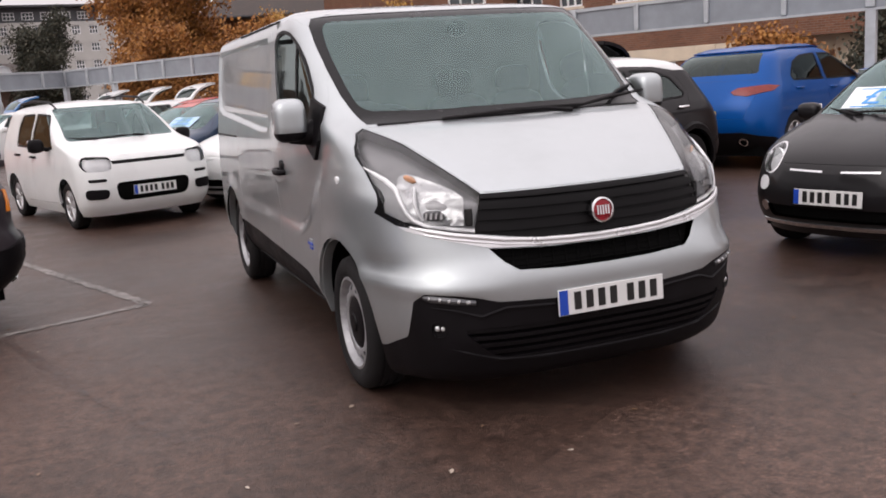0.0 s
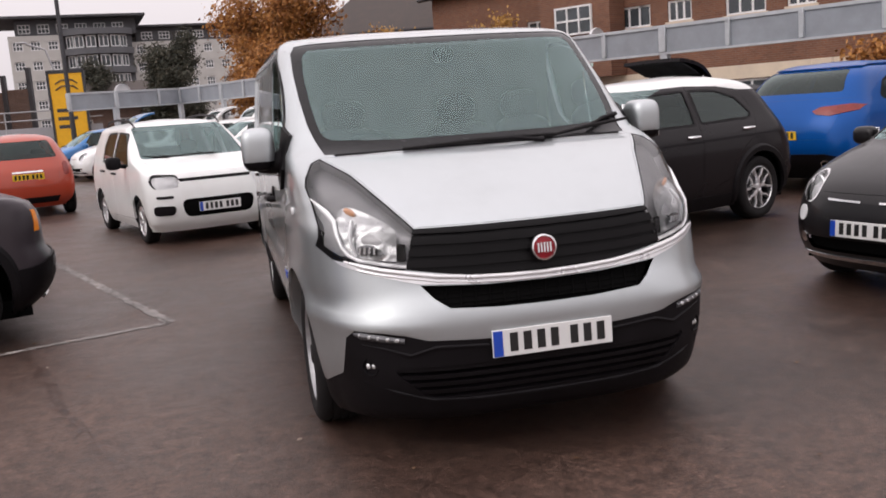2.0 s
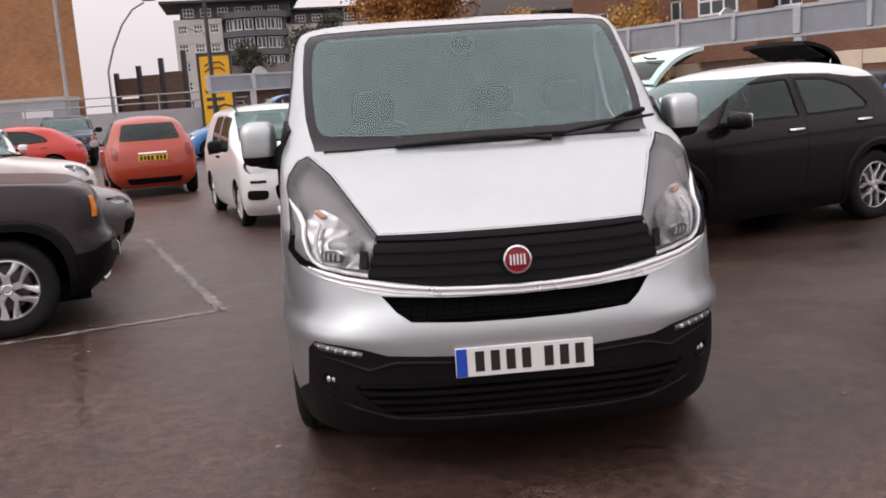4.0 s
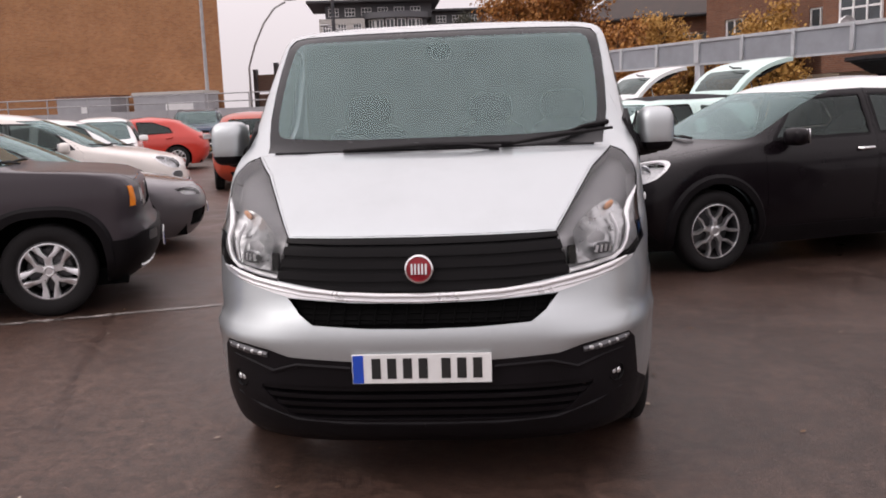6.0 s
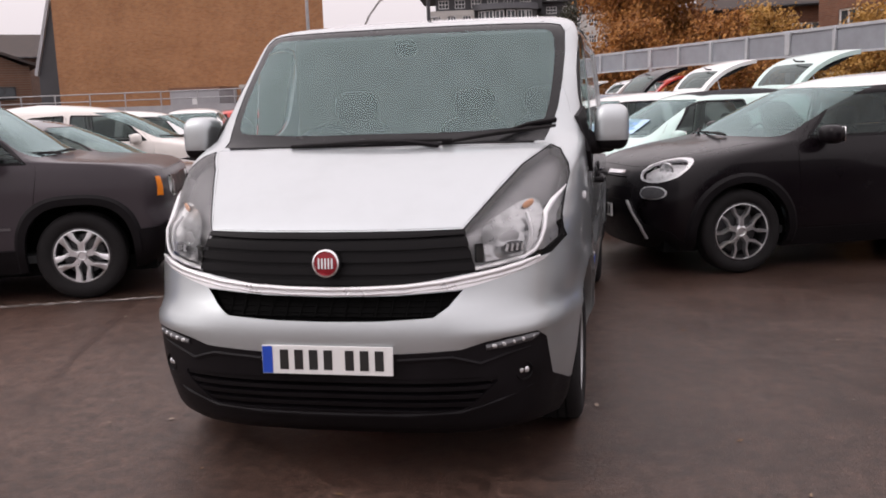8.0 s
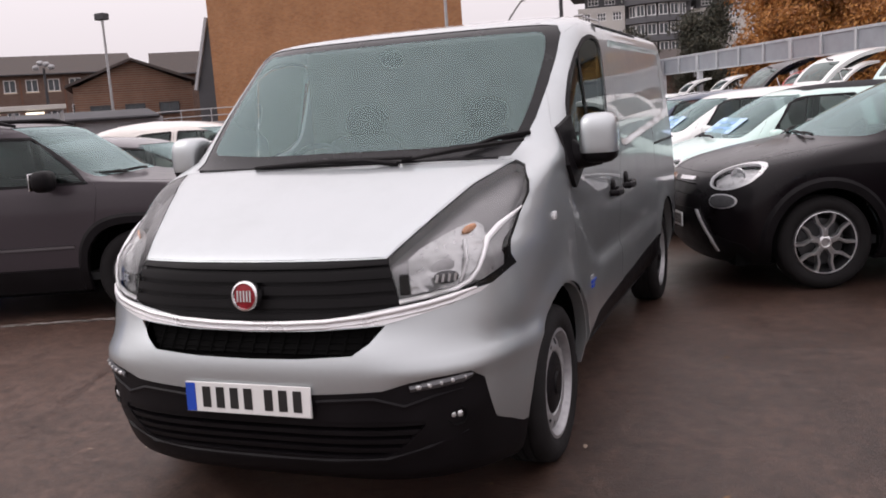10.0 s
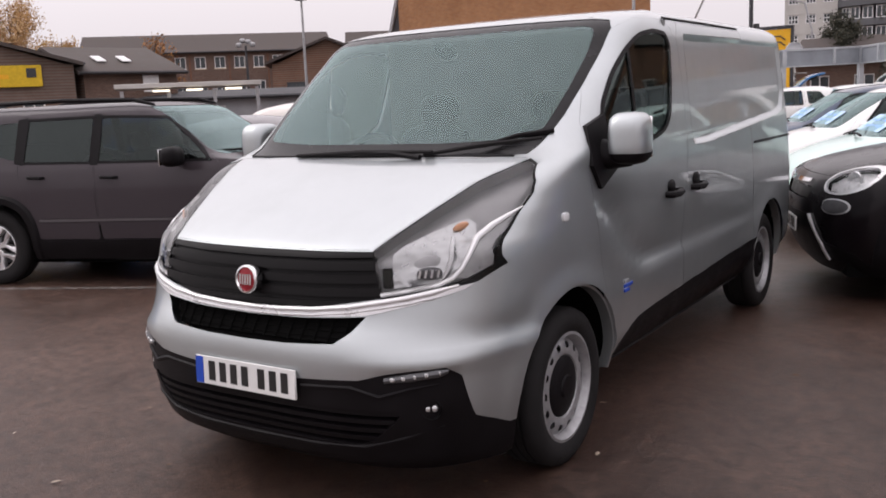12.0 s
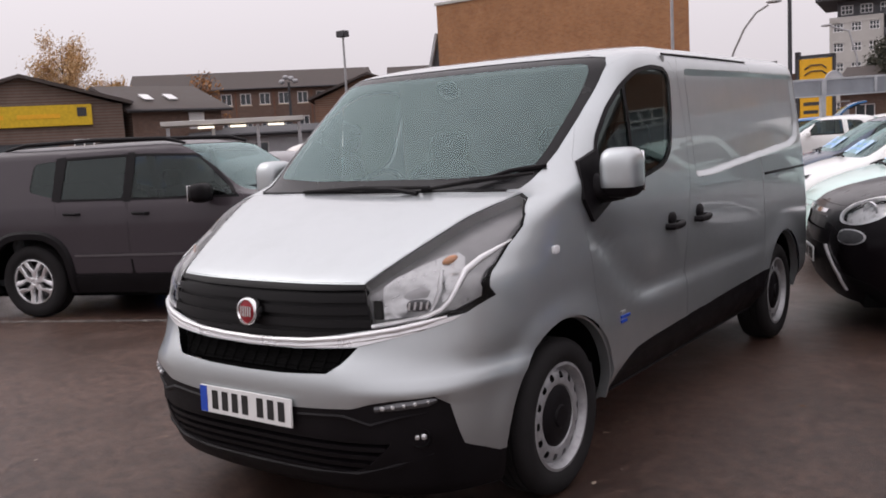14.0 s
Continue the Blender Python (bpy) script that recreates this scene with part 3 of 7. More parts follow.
def wiper(parent, pts, up=(0, -0.3, 1)):
    """A wiper: arm from its spindle and blade, along points laid on the glass."""
    a, b, c = (Vector(p) for p in pts)
    w = part("wiper", tube(bmesh.new(), [a, a.lerp(b, 0.5) + Vector(up) * 0.012, b], [0.013, 0.010, 0.008], 6), PLASTIC, parent)
    part("wiper_blade", tube(bmesh.new(), [b.lerp(c, -1.0), b + Vector(up) * 0.006, c], [0.007, 0.011, 0.007], 6), RUBBER, w)
    return w


def front_seat(parent, x, y, z, w=0.5, mat=SEAT):
    s = empty("seat")
    s.parent = parent
    s.matrix_basis = pose(x, y, z)
    part("cushion", pebble(bmesh.new(), (0, 0.25, 0.1), (w / 2, 0.27, 0.1), 4), mat, s)
    bm = pebble(bmesh.new(), (0, 0, 0.33), (w / 2, 0.075, 0.34), 4)
    part("backrest", bm, mat, s, m=pose(0, 0.52, 0.1, -14))
    bm = pebble(bmesh.new(), (0, 0, 0), (0.13, 0.05, 0.09), 3.5)
    part("headrest", bm, mat, s, m=pose(0, 0.72, 0.83, -10))
    return s


def make_car(sp, name, label, category="car"):
    """A parked car after its plan; nose at the origin, facing -y, wheels on z = 0."""
    car = tagged(empty(name), label, category)
    body_mat = sp["paint"]
    bm = skin(sp)
    L = sp["length"]
    hub_f, hub_r, r = sp["fo"], sp["fo"] + sp["wb"], sp["r"]
    for s in (1, -1):
        for yc in (hub_f, hub_r):
            cut(bm, ring_poly(yc, r, sp["arch"], n=32, power=sp.get("archpower", 2.0)), "x", lambda c, n: c.x * s > 0.3 and c.z < 1.1, drop=True)
    doors = []
    if sp.get("toppaint"):
        top = cut(bm, sp["toppoly"], "z", lambda c, n: c.z > 1.3 and n.z > 0.2)
        part("roof_panel", rim(top, 0.01, 0.002), sp["toppaint"], car)
    if sp.get("roofpaint"):
        zr = sp["roofz"]
        top = cut(bm, sp["roofpoly"], "x", lambda c, n: c.z > zr)
        part("roof", rim(top, 0.01, 0.0), sp["roofpaint"], car, sp.get("rooflabel", ""))
    later = {"front_door": 1, "rear_door": 1, "fog_pod": 1, "lamp_ring": 1, "exhaust_ring": 1, "lower_bumper": 2, "rear_valance": 2, "bonnet": 2, "tailgate": 3}
    for nm, poly, axis, mat, off, gap in sorted(sp["panels"], key=lambda p: later.get(p[0].lstrip("*"), 0)):
        for s in (1, -1) if nm[0] == "*" else (0,):
            if axis == "x":
                pl, cond = poly, side_of(s)
            elif axis == "y":
                pl, cond = (poly if s >= 0 else mirrored(poly)), (lambda c, n: c.y < L * 0.5)
            else:
                pl, cond = (poly if s >= 0 else mirrored(poly)), (lambda c, n: c.y > L * 0.5)
            pc = cut(bm, pl, "x" if axis == "x" else "y", cond)
            if not pc.faces:
                pc.free()
                continue
            nm2 = nm.lstrip("*")
            if nm2.endswith("door"):
                d = empty(nm2)
                d.parent = car
                for wnm, wpoly, wmat in sp["windows"].get(nm2, ()):
                    wp = cut(pc, wpoly, "x", side_of(s))
                    fr = cut(wp, shrink(wpoly, -0.022), "x", side_of(s))
                    part("window_seal", push(wp, 0.002), PLASTIC, d)
                    part(wnm, push(fr, -0.004), wmat, d)
                panel = part("door_panel", rim(pc, 0.03, 0.0035), body_mat, d)
                hx, hz = sp.get("handles", {}).get(nm2, (None, None))
                if hx is not None:
                    xw = pchip(sp["half"])(hz) * s
                    h = part("door_handle", tube(bmesh.new(), [(xw, hx - 0.08, hz), (xw + 0.035 * s, hx - 0.06, hz), (xw + 0.038 * s, hx + 0.05, hz + 0.005), (xw, hx + 0.085, hz + 0.005)], 0.014, 8), sp.get("handlemat", body_mat), d)
                doors.append(d)
                continue
            if nm2 in ("headlight",):
                cover = clone(pc)
                base = push(pc, -0.045)
                part("headlight", rim(base, 0.01, 0.0), sp.get("lampback", HOUSING), car)
                hl = car.children[-1]
                part("lens", push(cover, 0.001), LENS, hl)
                for cx, cy, cz, rad, tilt in sp.get("bowls", ()):
                    sx = s if s else 1
                    bowl = lathe(bmesh.new(), [(rad, -0.0), (rad * 0.92, -0.012), (rad * 0.6, 0.035), (rad * 0.25, 0.05), (0, 0.05)], 24)
                    part("reflector", bowl, REFLECTOR, hl, m=pose(cx * sx, cy, cz, 0, 0, 90 + sx * tilt))
                    part("bulb_cap", pebble(bmesh.new(), (0, 0, 0), (rad * 0.3,) * 3, 2, 12, 8), LENSWHITE, hl, m=pose(cx * sx, cy + 0.015, cz))
                continue
            if off:
                push(pc, off)
            part(nm2, rim(pc, 0.018, gap), mat, car, sp.get("labels", {}).get(nm2, ""))
    shell = part("body", bm, body_mat, car)
    for s in (1, -1):
        for yc in (hub_f, hub_r):
            hx = sp["half"][len(sp["half"]) // 3][1]
            ar = sp["arch"] + 0.004
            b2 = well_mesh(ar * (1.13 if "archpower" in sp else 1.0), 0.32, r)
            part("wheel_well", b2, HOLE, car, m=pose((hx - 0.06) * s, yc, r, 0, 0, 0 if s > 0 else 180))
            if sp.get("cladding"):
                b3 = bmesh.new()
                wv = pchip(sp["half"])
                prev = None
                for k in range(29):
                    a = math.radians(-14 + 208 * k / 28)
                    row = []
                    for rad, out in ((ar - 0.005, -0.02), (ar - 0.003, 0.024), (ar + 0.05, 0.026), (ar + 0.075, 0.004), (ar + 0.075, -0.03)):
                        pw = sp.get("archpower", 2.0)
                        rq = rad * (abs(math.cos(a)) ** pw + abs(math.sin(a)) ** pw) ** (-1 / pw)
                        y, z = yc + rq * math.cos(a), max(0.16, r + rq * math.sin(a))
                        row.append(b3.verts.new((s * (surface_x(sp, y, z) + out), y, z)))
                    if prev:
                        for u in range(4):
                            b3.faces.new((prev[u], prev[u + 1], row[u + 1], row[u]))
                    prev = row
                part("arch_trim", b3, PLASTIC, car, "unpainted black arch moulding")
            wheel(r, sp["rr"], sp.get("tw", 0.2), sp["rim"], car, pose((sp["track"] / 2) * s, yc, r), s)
    # block under the floor, its black standing in for the shade there
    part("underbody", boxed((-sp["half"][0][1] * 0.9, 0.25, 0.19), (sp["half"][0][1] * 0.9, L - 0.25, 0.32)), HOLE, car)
    if sp.get("cabin"):
        (cy0, cy1, cz) = sp["cabin"]
        cw = pchip(sp["half"])(cz) - 0.08
        part("dashboard", pebble(bmesh.new(), (0, cy0 + 0.2, cz - 0.06), (cw, 0.3, 0.12), 5), CABIN, car)
        part("cabin_floor", boxed((-cw, cy0 - 0.1, 0.3), (cw, cy1, 0.36)), CABIN, car)
        for s in (1, -1):
            front_seat(car, 0.36 * s * cw / 0.7, cy0 + 0.75, cz - 0.62)
        part("rear_bench", pebble(bmesh.new(), (0, cy1 - 0.28, cz - 0.2), (cw * 0.95, 0.1, 0.42), 5), SEAT, car)
        wheelm = bmesh.new()
        ringp = [(0.17 * math.cos(a * 0.3142), 0, 0.17 * math.sin(a * 0.3142)) for a in range(21)]
        tube(wheelm, ringp, 0.014, 6)
        part("steering_wheel", wheelm, CABIN, car, m=pose(-0.36 * cw / 0.7, cy0 + 0.5, cz + 0.02, -25))
    for mx, my, mz, size, pm in sp.get("mirrors", ()):
        for s in (1, -1):
            wing_mirror(car, mx * s, my, mz, s, pm, size)
    for m, yel, band in sp.get("plates", ()):
        number_plate(car, m, yel, band=band)
    for pts in sp.get("wipers", ()):
        wiper(car, pts)
    return car


def surface_x(sp, y, z):
    """Half width of the shell at a place along the car and a height."""
    yf, yr, w, df, dr, nf, nr = (curve_of(sp, k)(z) for k in ("nose", "tail", "half", "df", "dr", "nf", "nr"))
    if y < yf + df:
        t = min(1.0, max(0.0, 1 - (y - yf) / df))
        return w * (1 - t ** nf) ** (1 / nf)
    if y > yr - dr:
        t = min(1.0, max(0.0, (y - yr + dr) / dr))
        return w * (1 - t ** nr) ** (1 / nr)
    return w


def nose_y(sp, x, z):
    """How far back the front skin lies at a place across and a height."""
    yf, w, df, nf = (curve_of(sp, k)(z) for k in ("nose", "half", "df", "nf"))
    return yf + df * (1 - (1 - min(1.0, abs(x) / w) ** nf) ** (1 / nf))


def tail_y(sp, x, z):
    yr, w, dr, nr = (curve_of(sp, k)(z) for k in ("tail", "half", "dr", "nr"))
    return yr - dr * (1 - (1 - min(1.0, abs(x) / w) ** nr) ** (1 / nr))


def shrink(poly, off):
    """Moves a polygon's edges in (minus) or out by a distance."""
    area = sum(p[0] * q[1] - q[0] * p[1] for p, q in zip(poly, poly[1:] + poly[:1]))
    sg = 1 if area > 0 else -1
    out = []
    for k, p in enumerate(poly):
        a, p, b = Vector(poly[k - 1]), Vector(p), Vector(poly[(k + 1) % len(poly)])
        d1, d2 = (p - a), (b - p)
        if d1.length < 1e-6 or d2.length < 1e-6:
            continue
        d1.normalize(), d2.normalize()
        n = (Vector((d1.y, -d1.x)) + Vector((d2.y, -d2.x))) * sg
        if n.length > 1e-6:
            n.normalize()
        out.append(tuple(p + n * off))
    return out


def repaint(thing, swap):
    """Gives a copied thing meshes of its own with other paints."""
    for o in (thing, *thing.children_recursive):
        if o.type == 'MESH' and any(mt in swap for mt in o.data.materials):
            o.data = o.data.copy()
            for i, mt in enumerate(o.data.materials):
                if mt in swap:
                    o.data.materials[i] = swap[mt]
    return thing


def parked(x, y, nose, z=0.0):
    """Pose of a car whose nose stands at x, y and points along the compass angle (degrees from +y towards +x)."""
    a = radians(nose)
    return pose(x, y, z, 0, 0, math.degrees(math.atan2(math.sin(a), -math.cos(a))))


# ---- the van: plan ----
VAN = dict(
    length=5.0, nz=120, nu=46, ns=44, fo=0.915, wb=3.11, r=0.328, rr=0.222, tw=0.215, arch=0.412, track=1.66,
    nose=[(0.17, 0.16), (0.22, 0.09), (0.30, 0.055), (0.38, 0.035), (0.50, 0.025), (0.60, 0.02), (0.66, 0.03), (0.74, 0.07), (0.80, 0.085), (0.88, 0.10), (0.96, 0.118), (0.985, 0.135),
          (1.02, 0.19), (1.06, 0.27), (1.11, 0.38), (1.16, 0.50), (1.21, 0.63), (1.245, 0.74), (1.268, 0.82), (1.30, 0.868), (1.5, 1.12), (1.7, 1.37), (1.82, 1.525),
          (1.85, 1.59), (1.88, 1.72), (1.91, 1.95), (1.935, 2.2), (1.955, 2.6), (1.97, 3.1)],
    tail=[(0.17, 4.8), (0.3, 4.95), (0.5, 4.99), (0.9, 4.995), (1.2, 4.985), (1.7, 4.95), (1.82, 4.94), (1.88, 4.915), (1.92, 4.86), (1.95, 4.7), (1.97, 4.2)],
    half=[(0.17, 0.855), (0.3, 0.915), (0.45, 0.95), (0.65, 0.957), (0.9, 0.957), (1.05, 0.95), (1.2, 0.94), (1.4, 0.917), (1.65, 0.889), (1.80, 0.868), (1.86, 0.845), (1.90, 0.79), (1.93, 0.70), (1.955, 0.5), (1.97, 0.2)],
    df=[(0.17, 0.74), (0.3, 0.79), (0.9, 0.79), (1.0, 0.79), (1.1, 0.68), (1.268, 0.46), (1.3, 0.46), (1.6, 0.40), (1.82, 0.36), (1.97, 0.2)],
    dr=[(0.17, 0.45), (0.5, 0.45), (1.82, 0.42), (1.97, 0.3)],
    nf=[(0.17, 3.3), (0.6, 3.22), (0.8, 3.15), (0.98, 3.1), (1.1, 3.5), (1.2, 4.5), (1.268, 5.0), (1.3, 3.4), (1.6, 3.2), (1.82, 3.0), (1.97, 2.2)],
    nr=[(0.17, 2.7), (1.82, 2.7), (1.97, 2.2)],
    lift=lambda c: van_lift(c),
)


def van_lift(c):
    """Turns the lower edge up along the flanks; the bumper's edge stays level."""
    f = max(0.0, min(1.0, (0.8 - c.y) / 0.3))
    low = max(0.0, 1 - (c.z - 0.17) / 0.28)
    return Vector((c.x, c.y, c.z + low * van_under(abs(c.x)) * (0.115 - 0.105 * f)))


def van_taper(y, z):
    """How the flanks draw in towards the nose, and how the bumper keeps its width near the ground."""
    u = max(0.0, min(1.0, (1.25 - y) / 1.0))
    u = u * u * (3 - 2 * u)
    low = max(0.0, min(1.0, (0.45 - z) / 0.28))
    return 1 - u * (0.044 - 0.062 * low * low)


def van_under(x):
    u = max(0.0, min(1.0, (x - 0.5) / 0.38))
    return u * u * (3 - 2 * u)


# ---- ground ----
def ground_sheet():
    bm = bmesh.new()
    n = 40
    xs = [math.copysign(abs(u) ** 3, u) * 600 for u in np.linspace(-1, 1, n)]
    grid = [[bm.verts.new((x, y + 10, 0)) for x in xs] for y in xs]
    for a, b in zip(grid, grid[1:]):
        for i in range(n - 1):
            bm.faces.new((a[i], a[i + 1], b[i + 1], b[i]))
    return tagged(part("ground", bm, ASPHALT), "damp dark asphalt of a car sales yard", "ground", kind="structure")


def worn_line(points, width):
    """A worn painted bay line: small cells of paint, many of them worn away, most at the edges."""
    rng = random.Random(5)
    bm = bmesh.new()
    for (x0, y0), (x1, y1) in zip(points, points[1:]):
        d = Vector((x1 - x0, y1 - y0, 0))
        n = max(2, int(d.length / 0.035))
        side = Vector((-d.y, d.x, 0)).normalized() * width / 2
        prev = None
        for k in range(n + 1):
            p = Vector((x0, y0, 0.004)) + d * (k / n)
            row = [bm.verts.new(p + side * (w + rng.uniform(-0.09, 0.09))) for w in (-1, -0.62, -0.2, 0.2, 0.62, 1)]
            if prev:
                for q in range(5):
                    if rng.random() > (0.5 if q in (0, 4) else 0.1):
                        bm.faces.new((prev[q], prev[q + 1], row[q + 1], row[q]))
            prev = row
    return tagged(part("bay_line", bm, ROADPAINT), "faded white painted parking bay line on asphalt", "road marking", group="bay lines", kind="structure")


ground_sheet()
worn_line([(-1.72, 3.58), (-3.3, 7.9)], 0.1)
worn_line([(-1.72, 3.58), (-3.0, 3.13), (-3.7, 2.87), (-5.6, 2.05), (-8.0, 1.1)], 0.085)


def tar_seam(points, width):
    """A dark sealed seam across the asphalt: flakes of tar, thinning out to both sides."""
    rng = random.Random(11)
    bm = bmesh.new()
    for (x0, y0), (x1, y1) in zip(points, points[1:]):
        d = Vector((x1 - x0, y1 - y0, 0))
        side = Vector((-d.y, d.x, 0)).normalized() * width / 2
        for _ in range(int(d.length * (y1 + 0.4) * 75)):
            p = Vector((x0, y0, rng.uniform(0.0012, 0.0022))) + d * rng.random() + side * rng.gauss(0, 0.55)
            r, a = rng.uniform(0.005, 0.014), rng.uniform(0, 6.28)
            bm.faces.new([bm.verts.new(p + Vector((math.cos(a + q * 1.2566), math.sin(a + q * 1.2566), 0)) * r * rng.uniform(0.6, 1.3)) for q in range(5)])
    return tagged(part("tar_seam", bm, TAR), "dark worn tar seam across the damp asphalt", "road marking", kind="structure")


def litter(count):
    """Small fallen leaves, chips and scraps lying on the asphalt."""
    rng = random.Random(31)
    bm = bmesh.new()
    for _ in range(count):
        x, y = rng.uniform(-6, 8), rng.uniform(-2.6, 7)
        r, a = rng.choice((0.005, 0.006, 0.007, 0.009, 0.014)), rng.uniform(0, 6.28)
        ring = []
        for q in range(6):
            b = a + q * math.pi / 3
            e = r * (1.6 if q % 3 == 0 else 0.8) * rng.uniform(0.8, 1.2)
            ring.append(bm.verts.new((x + e * math.cos(b), y + e * math.sin(b), 0.0045 + r * rng.uniform(0.0, 0.35))))
        bm.faces.new(ring)
    return tagged(part("leaf_litter", bm, LITTER), "small fallen leaves and pale chips scattered on asphalt", "litter", kind="stuff")


tar_seam([(-2.86, 3.68), (-2.69, 3.24), (-2.38, 2.27), (-2.2, 1.65), (-1.99, 1.1), (-1.8, 0.6)], 0.075)
litter(260)


# ---- the van ----
def van_bulge(x, y, z):
    w = x
    if x > 0.8 and 1.0 < y < 4.2 and z < 1.15:
        zc = CREASE(y)
        fade = max(0.0, min(1.0, (y - 1.08) / 0.12)) * max(0.0, min(1.0, (3.75 - y) / 0.5)) * max(0.0, min(1.0, (1.15 - z) / 0.14))
        d = z - zc + 0.012
        back = 1 - 0.5 * max(0.0, min(1.0, (y - 1.8) / 0.6))
        if d > 0:
            u = min(1.0, d / 0.075)
            w -= back * fade * 0.027 * u * u * (3 - 2 * u) * math.exp(-max(0.0, d - 0.075) / 0.2)
    if x > 0.6 and z < 0.9:
        for yc in (VAN["fo"], VAN["fo"] + VAN["wb"]):
            d = math.hypot(y - yc, z - VAN["r"])
            if 0.38 < d < 0.53:
                w += 0.014 * (0.5 + 0.5 * math.cos(math.pi * (min(max(d, 0.42), 0.53) - 0.42) / 0.11))
    w *= van_taper(y, z)
    if y < 0.8 and x > 0.3 and 0.5 < z < 0.86:
        dx, dy = corner_turn(x, y)
        off = shoulder(x, y, z)
        w, y = w + off * dx, y - off * dy
    return w, y


def corner_turn(x, y):
    """The way the skin faces round the front corner: across and ahead."""
    a = max(0.0, min(1.0, (x - 0.45) / 0.5)) ** 1.5 * math.pi / 2
    return math.sin(a), math.cos(a)


def shoulder(x, y, z):
    """A proud ridge over the corner lamps, and the hollow between it and the headlight."""
    reach = max(0.0, min(1.0, (x - 0.46) / 0.3)) * max(0.0, min(1.0, (0.8 - y) / 0.35))
    d = z - (0.602 + 0.03 * max(0.0, y - 0.2))
    ridge = 0.012 * math.exp(-(d / (0.026 if d > 0 else 0.02)) ** 2)
    hollow = 0.013 * math.exp(-((z - 0.68) / 0.045) ** 2)
    return reach * (ridge - hollow)


def van_side(y, z):
    return surface_x(VAN, y, z) * van_taper(y, z)


def van_nose(x, z):
    """How far back the van's front skin lies at a place across and a height."""
    y = nose_y(VAN, x, z)
    for _ in range(12):
        y = 0.5 * (y + nose_y(VAN, x / van_taper(y, z), z))
    if 0.5 < z < 0.86 and abs(x) > 0.3:
        y -= shoulder(abs(x), y, z) * corner_turn(abs(x), y)[1]
    return y


STRIP_LINE = [(0.0, 0.7595), (0.15, 0.762), (0.3, 0.7695), (0.45, 0.785), (0.565, 0.804), (0.65, 0.818), (0.72, 0.833), (0.79, 0.852)]
MIRROR = (1.05, 1.27, 1.318)
CREASE = pchip([(1.0, 1.25), (1.125, 1.06), (1.205, 1.0), (1.313, 0.905), (1.488, 0.765), (1.60, 0.705), (1.68, 0.685), (1.78, 0.677), (2.2, 0.678), (2.8, 0.672), (3.5, 0.66), (4.2, 0.66)])
VAN["bulge"] = van_bulge


def along_nose(x, z, off=0.0):
    return Vector((x, van_nose(x, z) - off, z))


